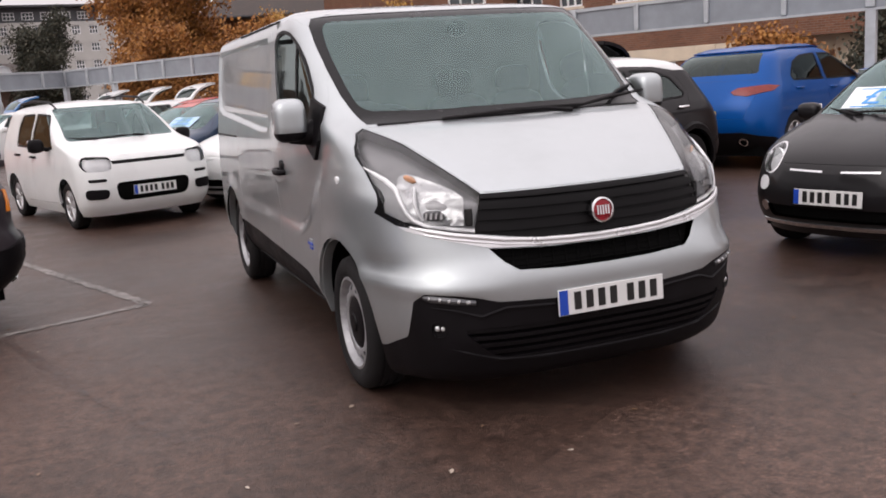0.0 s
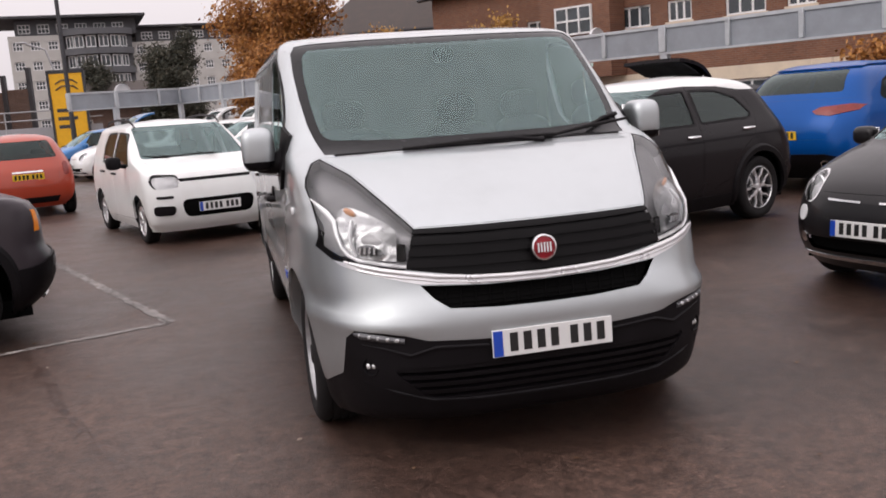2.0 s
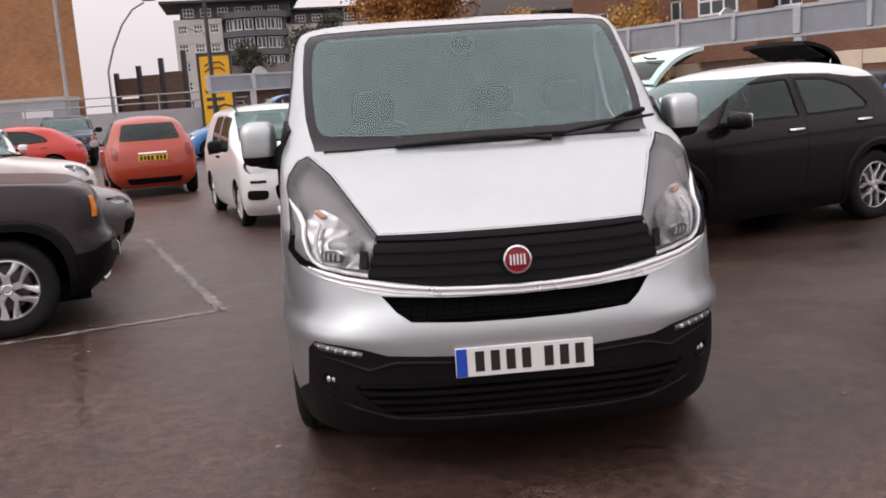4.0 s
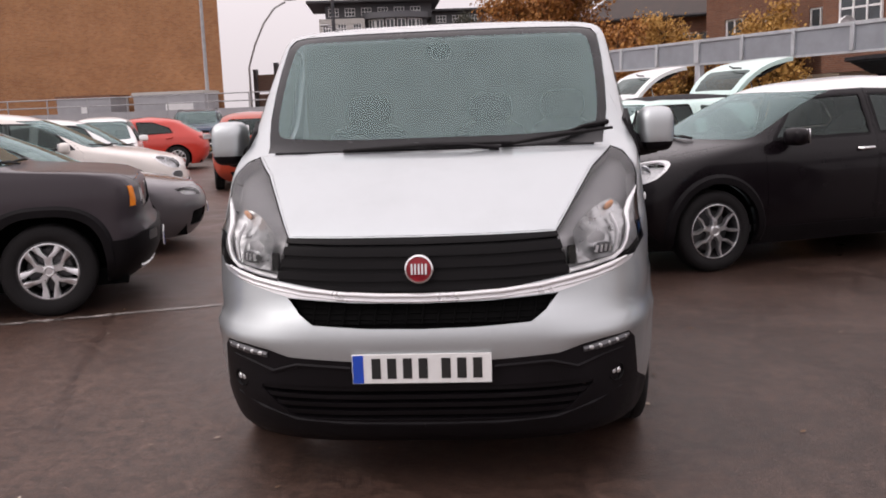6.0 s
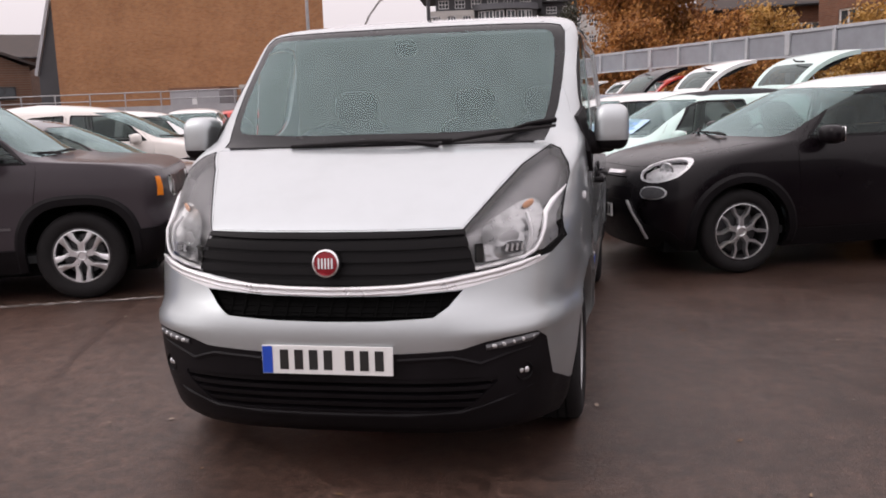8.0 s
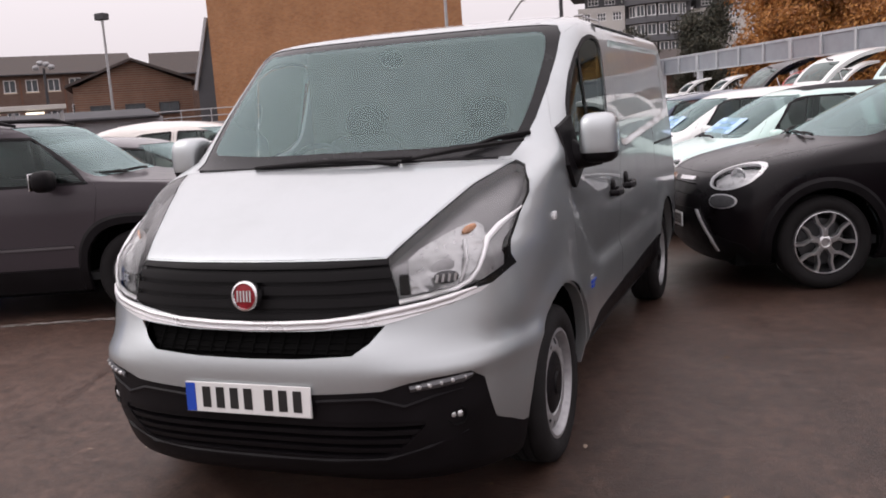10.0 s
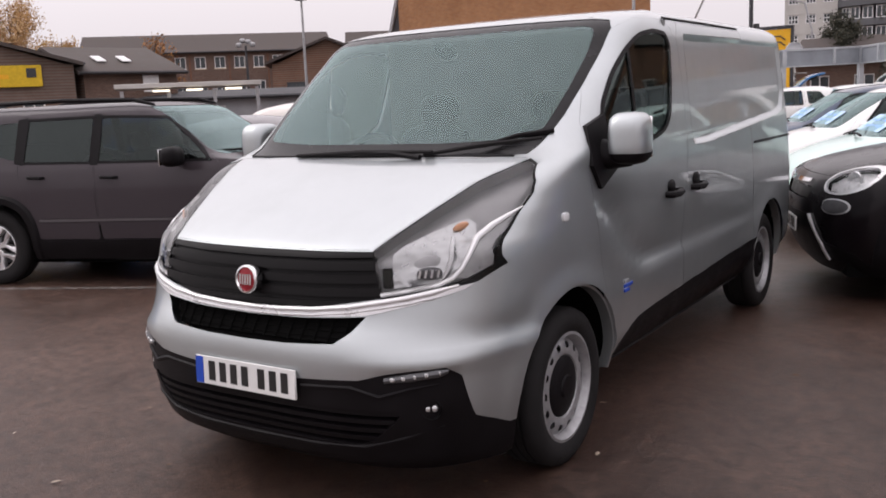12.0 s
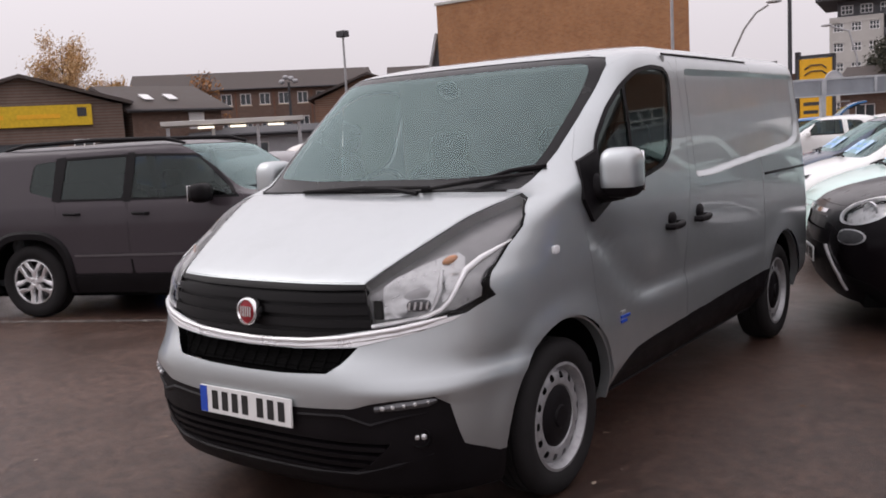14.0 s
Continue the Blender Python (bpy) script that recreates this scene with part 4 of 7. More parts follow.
def build_van():
    van = tagged(empty("van"), "silver panel van with black bumper and steel wheels on asphalt", "van")
    bm = skin(VAN)
    front = lambda lim: (lambda c, n: c.y < lim and n.z > -0.9)
    for s in (1, -1):
        for yc in (VAN["fo"], VAN["fo"] + VAN["wb"]):
            cut(bm, ring_poly(yc, VAN["r"] + 0.014, VAN["arch"], n=40), "x", lambda c, n: c.x * s > 0.4 and c.z < 1.0, drop=True)
    # bumper and its openings
    bump_poly = [(-1.0, 0.315), (-0.885, 0.325), (-0.832, 0.39), (-0.815, 0.55), (-0.785, 0.588), (-0.68, 0.582), (-0.60, 0.57), (-0.51, 0.545), (-0.26, 0.532), (0, 0.53)]
    bump_poly = bump_poly + [(-x, z) for x, z in bump_poly[-2::-1]] + [(1.0, 0.1), (-1.0, 0.1)]
    bumper = cut(bm, bump_poly, "y", front(0.75))
    intake_poly = rounded([(-0.66, 0.43), (-0.52, 0.295), (0.52, 0.295), (0.66, 0.43)], 0.05)
    intake = cut(bumper, intake_poly, "y", front(0.6))
    bp = part("bumper", rim(bumper, 0.03, 0.002), PLASTIC, van, "textured black plastic bumper")
    slats = clone(intake)
    # black sheet behind the slats paints the intake's inner shade
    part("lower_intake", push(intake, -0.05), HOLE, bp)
    for k in range(4):
        z = 0.31 + 0.034 * k
        strip = cut(slats, [(-0.7, z), (0.7, z), (0.7, z + 0.017), (-0.7, z + 0.017)], "y", front(0.6))
        part("intake_slat", rim(push(strip, -0.006), 0.03), PLASTIC, bp)
    slats.free()
    for s in (1, -1):
        ridge = bmesh.new()
        tube(ridge, [along_nose(s * x, z, 0.002) for x, z in ((0.27, 0.505), (0.48, 0.515), (0.58, 0.485), (0.68, 0.515), (0.76, 0.528))], [0.009, 0.009, 0.009, 0.008, 0.003], 6)
        part("bumper_ridge", ridge, PLASTIC, bp)
        low = tube(bmesh.new(), [along_nose(s * x, z, 0.0) for x, z in ((0.0, 0.272), (0.3, 0.275), (0.5, 0.285), (0.64, 0.325), (0.76, 0.368))], [0.011, 0.011, 0.011, 0.01, 0.003], 6)
        part("bumper_lip", low, PLASTIC, bp)
        lamp = empty("running_lamp")
        lamp.parent = bp
        base = bmesh.new()
        tube(base, [along_nose(s * x, z, -0.002) for x, z in ((0.60, 0.548), (0.68, 0.559), (0.76, 0.568), (0.785, 0.573))], [0.012, 0.017, 0.017, 0.008], 8)
        part("lamp_bar", base, HOUSING, lamp)
        for k in range(5):
            x = 0.63 + 0.033 * k
            part("lamp_cell", pebble(bmesh.new(), (0, 0, 0), (0.013, 0.008, 0.008), 3, 10, 6), REFLECTOR, lamp, m=Matrix.Translation(along_nose(s * x, 0.553 + 0.13 * (x - 0.63), 0.005)))
        fog = empty("fog_lamp")
        fog.parent = bp
        a = along_nose(s * 0.735, 0.436, 0.004)
        turn = 90 + s * 34
        part("fog_bezel", lathe(bmesh.new(), [(0.040, 0.008), (0.036, 0.0), (0.029, 0.012), (0.027, 0.03)], 28), GRILLE, fog, m=Matrix.Translation(a) @ pose(0, 0, 0, 0, 0, turn))
        part("fog_lens", lathe(bmesh.new(), [(0.029, 0.016), (0.02, 0.011), (0.0, 0.009)], 24), HOUSING, fog, m=Matrix.Translation(a) @ pose(0, 0, 0, 0, 0, turn))
        for q in (-1, 1):
            part("fog_bulb", pebble(bmesh.new(), (0.008, 0.012 * q, 0.002), (0.008, 0.011, 0.012), 3, 10, 6), REFLECTOR, fog, m=Matrix.Translation(a) @ pose(0, 0, 0, 0, 0, turn))
    # slot below the grille
    slot_poly = [(-0.515, 0.762), (-0.465, 0.705), (-0.41, 0.668), (-0.2, 0.656), (0, 0.653), (0.2, 0.656), (0.41, 0.668), (0.465, 0.705), (0.515, 0.762), (0.25, 0.746), (0, 0.741), (-0.25, 0.746)]
    slot = cut(bm, slot_poly, "y", front(0.6))
    mesh = clone(slot)
    # sheet and mesh bars get the same black, the slot's shade as colour
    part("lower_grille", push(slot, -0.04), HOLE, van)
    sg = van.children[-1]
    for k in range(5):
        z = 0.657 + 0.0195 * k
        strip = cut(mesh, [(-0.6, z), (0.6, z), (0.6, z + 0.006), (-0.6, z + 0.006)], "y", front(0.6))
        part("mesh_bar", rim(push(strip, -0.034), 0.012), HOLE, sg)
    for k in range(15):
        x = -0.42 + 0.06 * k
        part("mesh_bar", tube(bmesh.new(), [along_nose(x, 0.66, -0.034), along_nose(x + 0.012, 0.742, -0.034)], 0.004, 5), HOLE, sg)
    mesh.free()
    # bright strip
    up = [(0, 0.772), (0.3, 0.783), (0.565, 0.82), (0.70, 0.838), (0.82, 0.862)]
    dn = [(0.80, 0.845), (0.70, 0.811), (0.58, 0.781), (0.515, 0.766), (0.3, 0.752), (0.0, 0.745)]
    half_r = up + dn
    full = up + dn + [(-x, z) for x, z in dn[-2::-1]] + [(-x, z) for x, z in up[:0:-1]]
    strip = cut(bm, full, "y", front(0.8))
    bs = part("bright_strip", rim(push(strip, 0.006), 0.012), SATIN, van, "polished silver strip under the grille")
    bar = [(-x, z) for x, z in STRIP_LINE[:0:-1]] + STRIP_LINE
    part("strip_roll", tube(bmesh.new(), [along_nose(x, z + 0.009, 0.005) for x, z in bar], [0.005] + [0.011] * (len(bar) - 2) + [0.005], 10), SATIN, bs)
    part("strip_roll", tube(bmesh.new(), [along_nose(x, z - 0.0095, 0.004) for x, z in bar], [0.003] + [0.007] * (len(bar) - 2) + [0.003], 8), SATIN, bs)
    # grille
    gpoly = [(-0.515, 0.986), (-0.53, 0.94), (-0.565, 0.826), (-0.3, 0.785), (0, 0.774), (0.3, 0.785), (0.565, 0.826), (0.53, 0.94), (0.515, 0.986), (0.25, 0.984), (0, 0.983), (-0.25, 0.984)]
    gr = cut(bm, gpoly, "y", front(0.6))
    bars = clone(gr)
    grille = part("grille", rim(push(gr, -0.016), 0.01), GRILLE, van, "black slatted grille")
    for z0, z1 in ((0.958, 0.982), (0.913, 0.945), (0.868, 0.898), (0.822, 0.852), (0.786, 0.804)):
        pl = [(-0.58, z0 + 0.012), (-0.3, z0 + 0.003), (0, z0), (0.3, z0 + 0.003), (0.58, z0 + 0.012), (0.58, z1 + 0.012), (0.3, z1 + 0.003), (0, z1), (-0.3, z1 + 0.003), (-0.58, z1 + 0.012)]
        b = cut(bars, pl, "y", front(0.6))
        if b.faces:
            part("grille_slat", rim(push(b, -0.002), 0.016), GRILLE, grille)
        else:
            b.free()
    bars.free()
    # round badge: red enamel, bright ring, plain bars for its lettering
    bx = Matrix.Translation((0, 0.062, 0.873)) @ pose(0, 0, 0, -6) @ pose(0, 0, 0, 0, 0, 90)
    badge = part("badge", lathe(bmesh.new(), [(0.052, 0.03), (0.056, 0.0), (0.053, -0.006), (0.047, -0.008), (0.044, -0.002)], 44), CHROME, van, "bright ring round a red disc")
    badge.matrix_basis = bx
    part("badge_disc", lathe(bmesh.new(), [(0.045, -0.001), (0.025, -0.004), (0, -0.005)], 40), BADGERED, badge)
    for k in range(5):
        y = -0.026 + 0.013 * k
        part("badge_bar", boxed((-0.009, y - 0.0035, -0.02), (-0.003, y + 0.0035, 0.02)), CHROME, badge)
    number_plate(van, pose(0, 0.012, 0.508, -2))
    # headlights
    hl_poly = [(0.512, 0.988), (0.60, 1.094), (0.69, 1.197), (0.792, 1.266), (0.84, 1.247), (0.878, 1.19), (0.886, 1.15), (0.874, 1.09), (0.866, 1.0), (0.872, 0.95), (0.884, 0.915), (0.83, 0.866), (0.71, 0.842), (0.560, 0.824), (0.526, 0.94)]
    for s in (1, -1):
        pl = hl_poly if s > 0 else mirrored(hl_poly)
        pc = cut(bm, pl, "y", lambda c, n: c.y < 1.1)
        strip_src, frame_src = clone(pc), clone(pc)
        hl = part("headlight", rim(push(pc, -0.05), -0.04), LAMPSILVER, van, "clear wraparound headlight with chrome reflectors")
        inner = shrink(pl, -0.006)
        dark = cut(frame_src, inner, "y", lambda c, n: c.y < 1.1)
        part("lamp_seal", push(frame_src, -0.002), GRILLE, hl)
        flip = (lambda p: p) if s > 0 else mirrored
        low = [(0.55, 0.815), (0.555, 0.828), (0.64, 0.838), (0.735, 0.853), (0.81, 0.878), (0.862, 0.918), (0.862, 0.985), (0.9, 0.93), (0.9, 0.86), (0.7, 0.8)]
        part("lamp_gasket", rim(push(cut(strip_src, flip(low), "y", lambda c, n: c.y < 1.1), -0.008), 0.02), GRILLE, hl)
        # fluted bowl reflector behind the clear lens
        fpoly = [(0.593, 0.858), (0.577, 0.975), (0.60, 1.003), (0.649, 1.034), (0.70, 1.06), (0.745, 1.076), (0.775, 1.058), (0.792, 1.024), (0.80, 0.97), (0.782, 0.905), (0.731, 0.872)]
        fld = cut(strip_src, flip(fpoly), "y", lambda c, n: c.y < 1.1)
        bmesh.ops.subdivide_edges(fld, edges=fld.edges[:], cuts=3, use_grid_fill=True)
        fld.normal_update()
        for v in fld.verts:
            u, w = abs(v.co.x) - 0.69, v.co.z - 0.965
            r2 = (u / 0.115) ** 2 + (w / 0.11) ** 2
            bowl = 0.05 * max(0.0, 1 - r2)
            v.co.y += 0.022 + bowl + 0.0035 * math.sin(u * 70 + 1.2 * math.sin(w * 50)) * math.sin(w * 90 + u * 30)
        part("reflector", fld, LAMPBOWL, hl)
        # paler field outside the light guide
        outer = [(0.778, 0.885), (0.80, 0.925), (0.818, 0.97), (0.815, 1.02), (0.835, 1.05), (0.874, 1.098), (0.872, 1.05), (0.852, 1.01), (0.854, 0.975), (0.868, 0.93), (0.862, 0.915), (0.81, 0.882)]
        part("side_lamp_field", rim(push(cut(strip_src, flip(outer), "y", lambda c, n: c.y < 1.1), -0.014), 0.004), LAMPMID, hl)
        strip_src.free()
        # pale light guide along the lower edge and up to the outer tip
        gpts = [(0.557, 0.836), (0.64, 0.849), (0.732, 0.866), (0.768, 0.886), (0.789, 0.918), (0.802, 0.964), (0.802, 1.015), (0.823, 1.052), (0.85, 1.08), (0.872, 1.104)]
        part("light_guide", tube(bmesh.new(), [along_nose(s * x, z, -0.009) for x, z in gpts], [0.009] * 5 + [0.010, 0.012, 0.012, 0.008, 0.003], 8), LENSWHITE, hl)
        part("lamp_fin", tube(bmesh.new(), [along_nose(s * x, z, -0.02) for x, z in ((0.735, 1.02), (0.75, 0.985), (0.756, 0.955), (0.75, 0.92), (0.738, 0.884))], [0.008, 0.009, 0.009, 0.008, 0.005], 8), LENSWHITE, hl)
        pit = pebble(bmesh.new(), (0, 0, 0), (0.045, 0.008, 0.022), 2.4, 18, 8)
        part("bulb_shade", pit, HOUSING, hl, m=Matrix.Translation(along_nose(s * 0.695, 0.905, -0.035)) @ pose(0, 0, 0, 0, 0, s * 36))
        for q in range(4):
            part("bulb_fin", boxed((-0.004, -0.006, -0.014), (0.004, 0.006, 0.014)), REFLECTOR, hl, m=Matrix.Translation(along_nose(s * (0.668 + 0.018 * q), 0.903, -0.028)) @ pose(0, 0, 0, 0, 12, s * 36))
        part("lamp_block", boxed((-0.017, -0.008, -0.036), (0.017, 0.008, 0.036), 0.004, 1), GRILLE, hl, m=Matrix.Translation(along_nose(s * 0.569, 0.892, -0.022)) @ pose(0, 0, 0, 0, 0, s * 28))
        part("indicator_bulb", pebble(bmesh.new(), (0, 0, 0), (0.032, 0.007, 0.014), 2, 14, 8), AMBERPALE, hl, m=Matrix.Translation(along_nose(s * 0.735, 1.052, -0.026)) @ pose(0, 0, 0, 0, s * -22, s * 44))
        part("lens", push(dark, -0.001), LENS, hl)
    # windscreen with its black border
    ws_r = [(0.40, 1.274), (0.762, 1.279), (0.789, 1.35), (0.807, 1.423), (0.818, 1.55), (0.82, 1.69), (0.812, 1.80), (0.785, 1.84), (0.72, 1.849), (0.4, 1.852)]
    ws_poly = [(0, 1.272)] + ws_r + [(0, 1.853)] + [(-x, z) for x, z in ws_r[::-1]]
    ws = cut(bm, ws_poly, "y", lambda c, n: c.y < 2.2 and c.z > 1.25)
    clear = rounded([(-0.75, 1.345), (-0.4, 1.328), (0.4, 1.328), (0.75, 1.345), (0.772, 1.5), (0.775, 1.69), (0.755, 1.815), (-0.755, 1.815), (-0.775, 1.69), (-0.772, 1.5)], 0.06)
    pane = cut(ws, clear, "y", lambda c, n: c.y < 2.2)
    wsp = part("windscreen", rim(push(ws, -0.003), 0.006), FRIT, van, "black-bordered windscreen glass")
    part("glass_pane", push(pane, -0.003), WSGLASS, wsp)
    part("cowl", tube(bmesh.new(), [along_nose(x, 1.274, -0.002) for x in (-0.72, -0.6, -0.3, 0.0, 0.3, 0.6, 0.72)], 0.008, 6), PLASTIC, wsp)
    # bonnet
    bon = [(-0.508, 0.99), (-0.25, 0.988), (0, 0.987), (0.25, 0.988), (0.508, 0.99), (0.592, 1.095), (0.682, 1.2), (0.782, 1.268), (0.4, 1.268), (0, 1.268), (-0.4, 1.268), (-0.782, 1.268), (-0.682, 1.2), (-0.592, 1.095)]
    part("bonnet", rim(cut(bm, bon, "y", lambda c, n: c.y < 1.1), 0.02, 0.002), SILVER, van)
    wiper(wsp, [along_nose(0.30, 1.272, 0.02), along_nose(-0.02, 1.289, 0.03), along_nose(-0.40, 1.282, 0.02)])
    wiper(wsp, [along_nose(0.80, 1.365, 0.01), along_nose(0.56, 1.312, 0.03), along_nose(0.31, 1.283, 0.02)])
    # cab doors
    for s in (1, -1):
        sill = cut(bm, [(1.345, 0.1), (1.345, 0.315), (1.365, 0.35), (1.40, 0.39), (1.45, 0.425), (1.51, 0.452), (1.59, 0.475), (1.75, 0.487), (1.98, 0.495), (2.53, 0.51), (3.5, 0.535), (3.7, 0.54), (3.7, 0.1)], "x", side_of(s))
        part("sill_moulding", rim(push(sill, -0.008), -0.01), PLASTIC, van)
        dpoly = [(1.215, 0.25), (1.21, 0.6), (1.14, 1.0), (1.095, 1.2), (1.17, 1.39), (1.38, 1.625), (1.60, 1.785), (1.82, 1.85), (2.1, 1.862), (2.27, 1.85), (2.335, 1.76), (2.365, 1.5), (2.34, 1.2), (2.26, 0.95), (2.225, 0.75), (2.21, 0.25)]
        dp = cut(bm, dpoly, "x", side_of(s))
        door = empty("cab_door")
        door.parent = van
        wpoly = rounded([(1.20, 1.195), (1.32, 1.46), (1.475, 1.60), (1.655, 1.715), (1.82, 1.78), (2.03, 1.81), (2.20, 1.80), (2.25, 1.74), (2.21, 1.55), (2.145, 1.37), (2.03, 1.305), (1.80, 1.265), (1.40, 1.215)], 0.06, 5)
        wp = cut(dp, wpoly, "x", side_of(s))
        pn = cut(wp, shrink(wpoly, -0.02), "x", side_of(s))
        part("window_seal", push(wp, 0.003), PLASTIC, door)
        for nm, lim in (("quarter_light", (0, 1.655)), ("door_window", (1.685, 9))):
            c2 = cut(pn, [(lim[0], 1.0), (lim[1], 1.0), (lim[1], 2.0), (lim[0], 2.0)], "x", side_of(s))
            part(nm, push(c2, -0.005), SIDEGLASS, door)
        part("window_bar", push(pn, 0.001), PLASTIC, door)
        part("door_panel", rim(dp, 0.016, 0.0012), SILVER, door)
        x0 = 0.947 * s
        part("door_handle", tube(bmesh.new(), [(x0, 1.99, 1.0), (x0 + 0.035 * s, 2.0, 1.0), (x0 + 0.045 * s, 2.06, 1.002), (x0 + 0.035 * s, 2.125, 1.005), (x0, 2.135, 1.005)], [0.016, 0.019, 0.019, 0.019, 0.016], 8), PLASTIC, door)
        part("handle_cup", pebble(bmesh.new(), (0.95 * s, 2.065, 1.035), (0.012, 0.05, 0.035), 2.2, 16, 10), PLASTIC, door)
        foot = bmesh.new()
        tri = [(1.17, 1.115), (1.105, 1.215), (1.17, 1.375), (1.30, 1.42), (1.36, 1.19)]
        vs = [[foot.verts.new((s * (van_side(y, z) + o), y, z)) for y, z in tri] for o in (0.001, 0.02)]
        foot.faces.new(vs[1])
        for k in range(5):
            foot.faces.new((vs[0][k], vs[0][(k + 1) % 5], vs[1][(k + 1) % 5], vs[1][k]))
        part("mirror_foot", foot, PLASTIC, door)
        mir = empty("wing_mirror")
        mir.parent = door
        mir.matrix_basis = pose(MIRROR[0] * s, MIRROR[1], MIRROR[2], 0, 0, s * 4)
        part("mirror_arm", tube(bmesh.new(), [(-0.15 * s, -0.01, -0.055), (-0.10 * s, -0.01, -0.075), (-0.05 * s, -0.005, -0.085), (0.01 * s, 0, -0.088)], [0.070, 0.058, 0.042, 0.028], 12), PLASTIC, mir)
        sh = pebble(bmesh.new(), (0, 0, 0), (0.081, 0.098, 0.108), 3.8, 30, 20)
        lower = cut(sh, [(-0.3, -0.2), (0.3, -0.2), (0.3, -0.060), (-0.3, -0.060)], "y", lambda c, n: True)
        part("mirror_shell", sh, SILVER, mir)
        part("mirror_base", lower, PLASTIC, mir, "black lower shell")
        part("mirror_glass", boxed((-0.066, 0.088, -0.086), (0.066, 0.101, 0.086), 0.004, 1), CHROME, mir)
        part("side_repeater", pebble(bmesh.new(), (s * van_side(0.868, 1.036), 0.868, 1.036), (0.010, 0.026, 0.017), 4, 14, 8), LENSWHITE, van)
        # sliding door on one flank, plain panel on the other
        y0, y1 = 2.225, 3.62
        spoly = [(2.225, 0.25), (y1, 0.25), (y1, 1.86), (2.42, 1.86), (2.36, 1.78), (2.38, 1.5), (2.355, 1.2), (2.275, 0.95), (2.24, 0.75)]
        rec = rounded([(2.47, 1.80), (4.58, 1.815), (4.58, 1.45), (4.50, 1.345), (4.33, 1.31), (2.70, 1.215), (2.45, 1.215)], 0.05)
        rp = cut(bm, rec, "x", side_of(s))
        flat = cut(rp, shrink(rec, -0.035), "x", side_of(s))
        for src in (rp, flat):
            for v in src.verts:
                u = min(1.0, edge_distance((v.co.y, v.co.z), rec) / 0.034)
                v.co.x -= s * 0.02 * u * u * (3 - 2 * u)
        part("recessed_panel", flat, SILVER, van)
        bmesh.ops.subdivide_edges(rp, edges=rp.edges[:], cuts=2, use_grid_fill=True)
        part("recess_bevel", rp, SILVER, van)
        sd = cut(bm, spoly, "x", side_of(s))
        sdo = empty("sliding_door" if s > 0 else "side_panel")
        sdo.parent = van
        part("door_panel", rim(sd, 0.03, 0.003), SILVER, sdo)
        if s > 0:
            part("door_handle", tube(bmesh.new(), [(x0, 2.38, 1.0), (x0 + 0.035, 2.39, 1.0), (x0 + 0.045, 2.45, 1.002), (x0 + 0.035, 2.515, 1.005), (x0, 2.525, 1.005)], [0.016, 0.019, 0.019, 0.019, 0.016], 8), PLASTIC, sdo)
            part("handle_cup", pebble(bmesh.new(), (0.95, 2.455, 1.035), (0.012, 0.055, 0.04), 2.2, 16, 10), PLASTIC, sdo)
        part("door_rail", boxed((s * 0.938 - 0.008, 3.66, 1.150), (s * 0.938 + 0.012, 4.62, 1.166), 0.004, 1), PLASTIC, van)
        part("roof_seam", tube(bmesh.new(), [(s * 0.838, 2.25, 1.872), (s * 0.838, 2.9, 1.874), (s * 0.838, 3.6, 1.872)], 0.007, 6), PLASTIC, van)
        # rear lamp
        tl = cut(bm, [(4.74, 0.95), (5.2, 0.95), (5.2, 1.5), (4.76, 1.45)], "x", lambda c, n: c.x * s > 0.5)
        part("tail_lamp", rim(push(tl, 0.004), 0.01), TAIL, van)
        # small blue sticker on the cab door
        for k, (w, col) in enumerate(((0.05, LAMPMID), (0.095, PLATEBLUE), (0.06, PLATEBLUE))):
            part("sticker", boxed((0.956 * s - 0.006, 1.41, 0.668 - 0.021 * k), (0.956 * s + 0.006, 1.41 + w, 0.681 - 0.021 * k)), col, door)
        for yc in (VAN["fo"], VAN["fo"] + VAN["wb"]):
            lipm = bmesh.new()
            rows_ = []
            for q in range(45):
                a = radians(-6 + 178 * q / 44)
                y, z = yc + 0.4125 * math.cos(a), VAN["r"] + 0.014 + 0.4125 * math.sin(a)
                xo = van_side(y, z)
                iy, iz = yc + 0.402 * math.cos(a), VAN["r"] + 0.014 + 0.402 * math.sin(a)
                rows_.append([lipm.verts.new(p) for p in ((s * (xo - 0.002), y, z), (s * (xo - 0.004), iy, iz), (s * (xo - 0.05), iy, iz))])
            for a, b in zip(rows_, rows_[1:]):
                for q in range(2):
                    lipm.faces.new((a[q], a[q + 1], b[q + 1], b[q]) if s > 0 else (a[q], b[q], b[q + 1], a[q + 1]))
            part("wheel_arch_lip", lipm, SILVER, van)
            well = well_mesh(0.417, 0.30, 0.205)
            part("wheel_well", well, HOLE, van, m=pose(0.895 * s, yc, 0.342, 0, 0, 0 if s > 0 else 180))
            wheel(VAN["r"], VAN["rr"], VAN["tw"], "steel", van, pose(0.818 * s, yc, VAN["r"]), s)
    # rear doors
    for s in (1, -1):
        rd = cut(bm, [(0.012 * s, 0.5), (0.78 * s, 0.5), (0.78 * s, 1.82), (0.012 * s, 1.82)], "y", lambda c, n: c.y > 4.5)
        part("rear_door", rim(rd, 0.02, 0.002), SILVER, van)
    part("body", bm, SILVER, van)
    # van underside blocks, shade beneath the van painted in as black
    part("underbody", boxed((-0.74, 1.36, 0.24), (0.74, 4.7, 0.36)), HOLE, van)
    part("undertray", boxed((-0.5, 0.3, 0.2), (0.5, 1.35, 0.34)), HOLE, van)
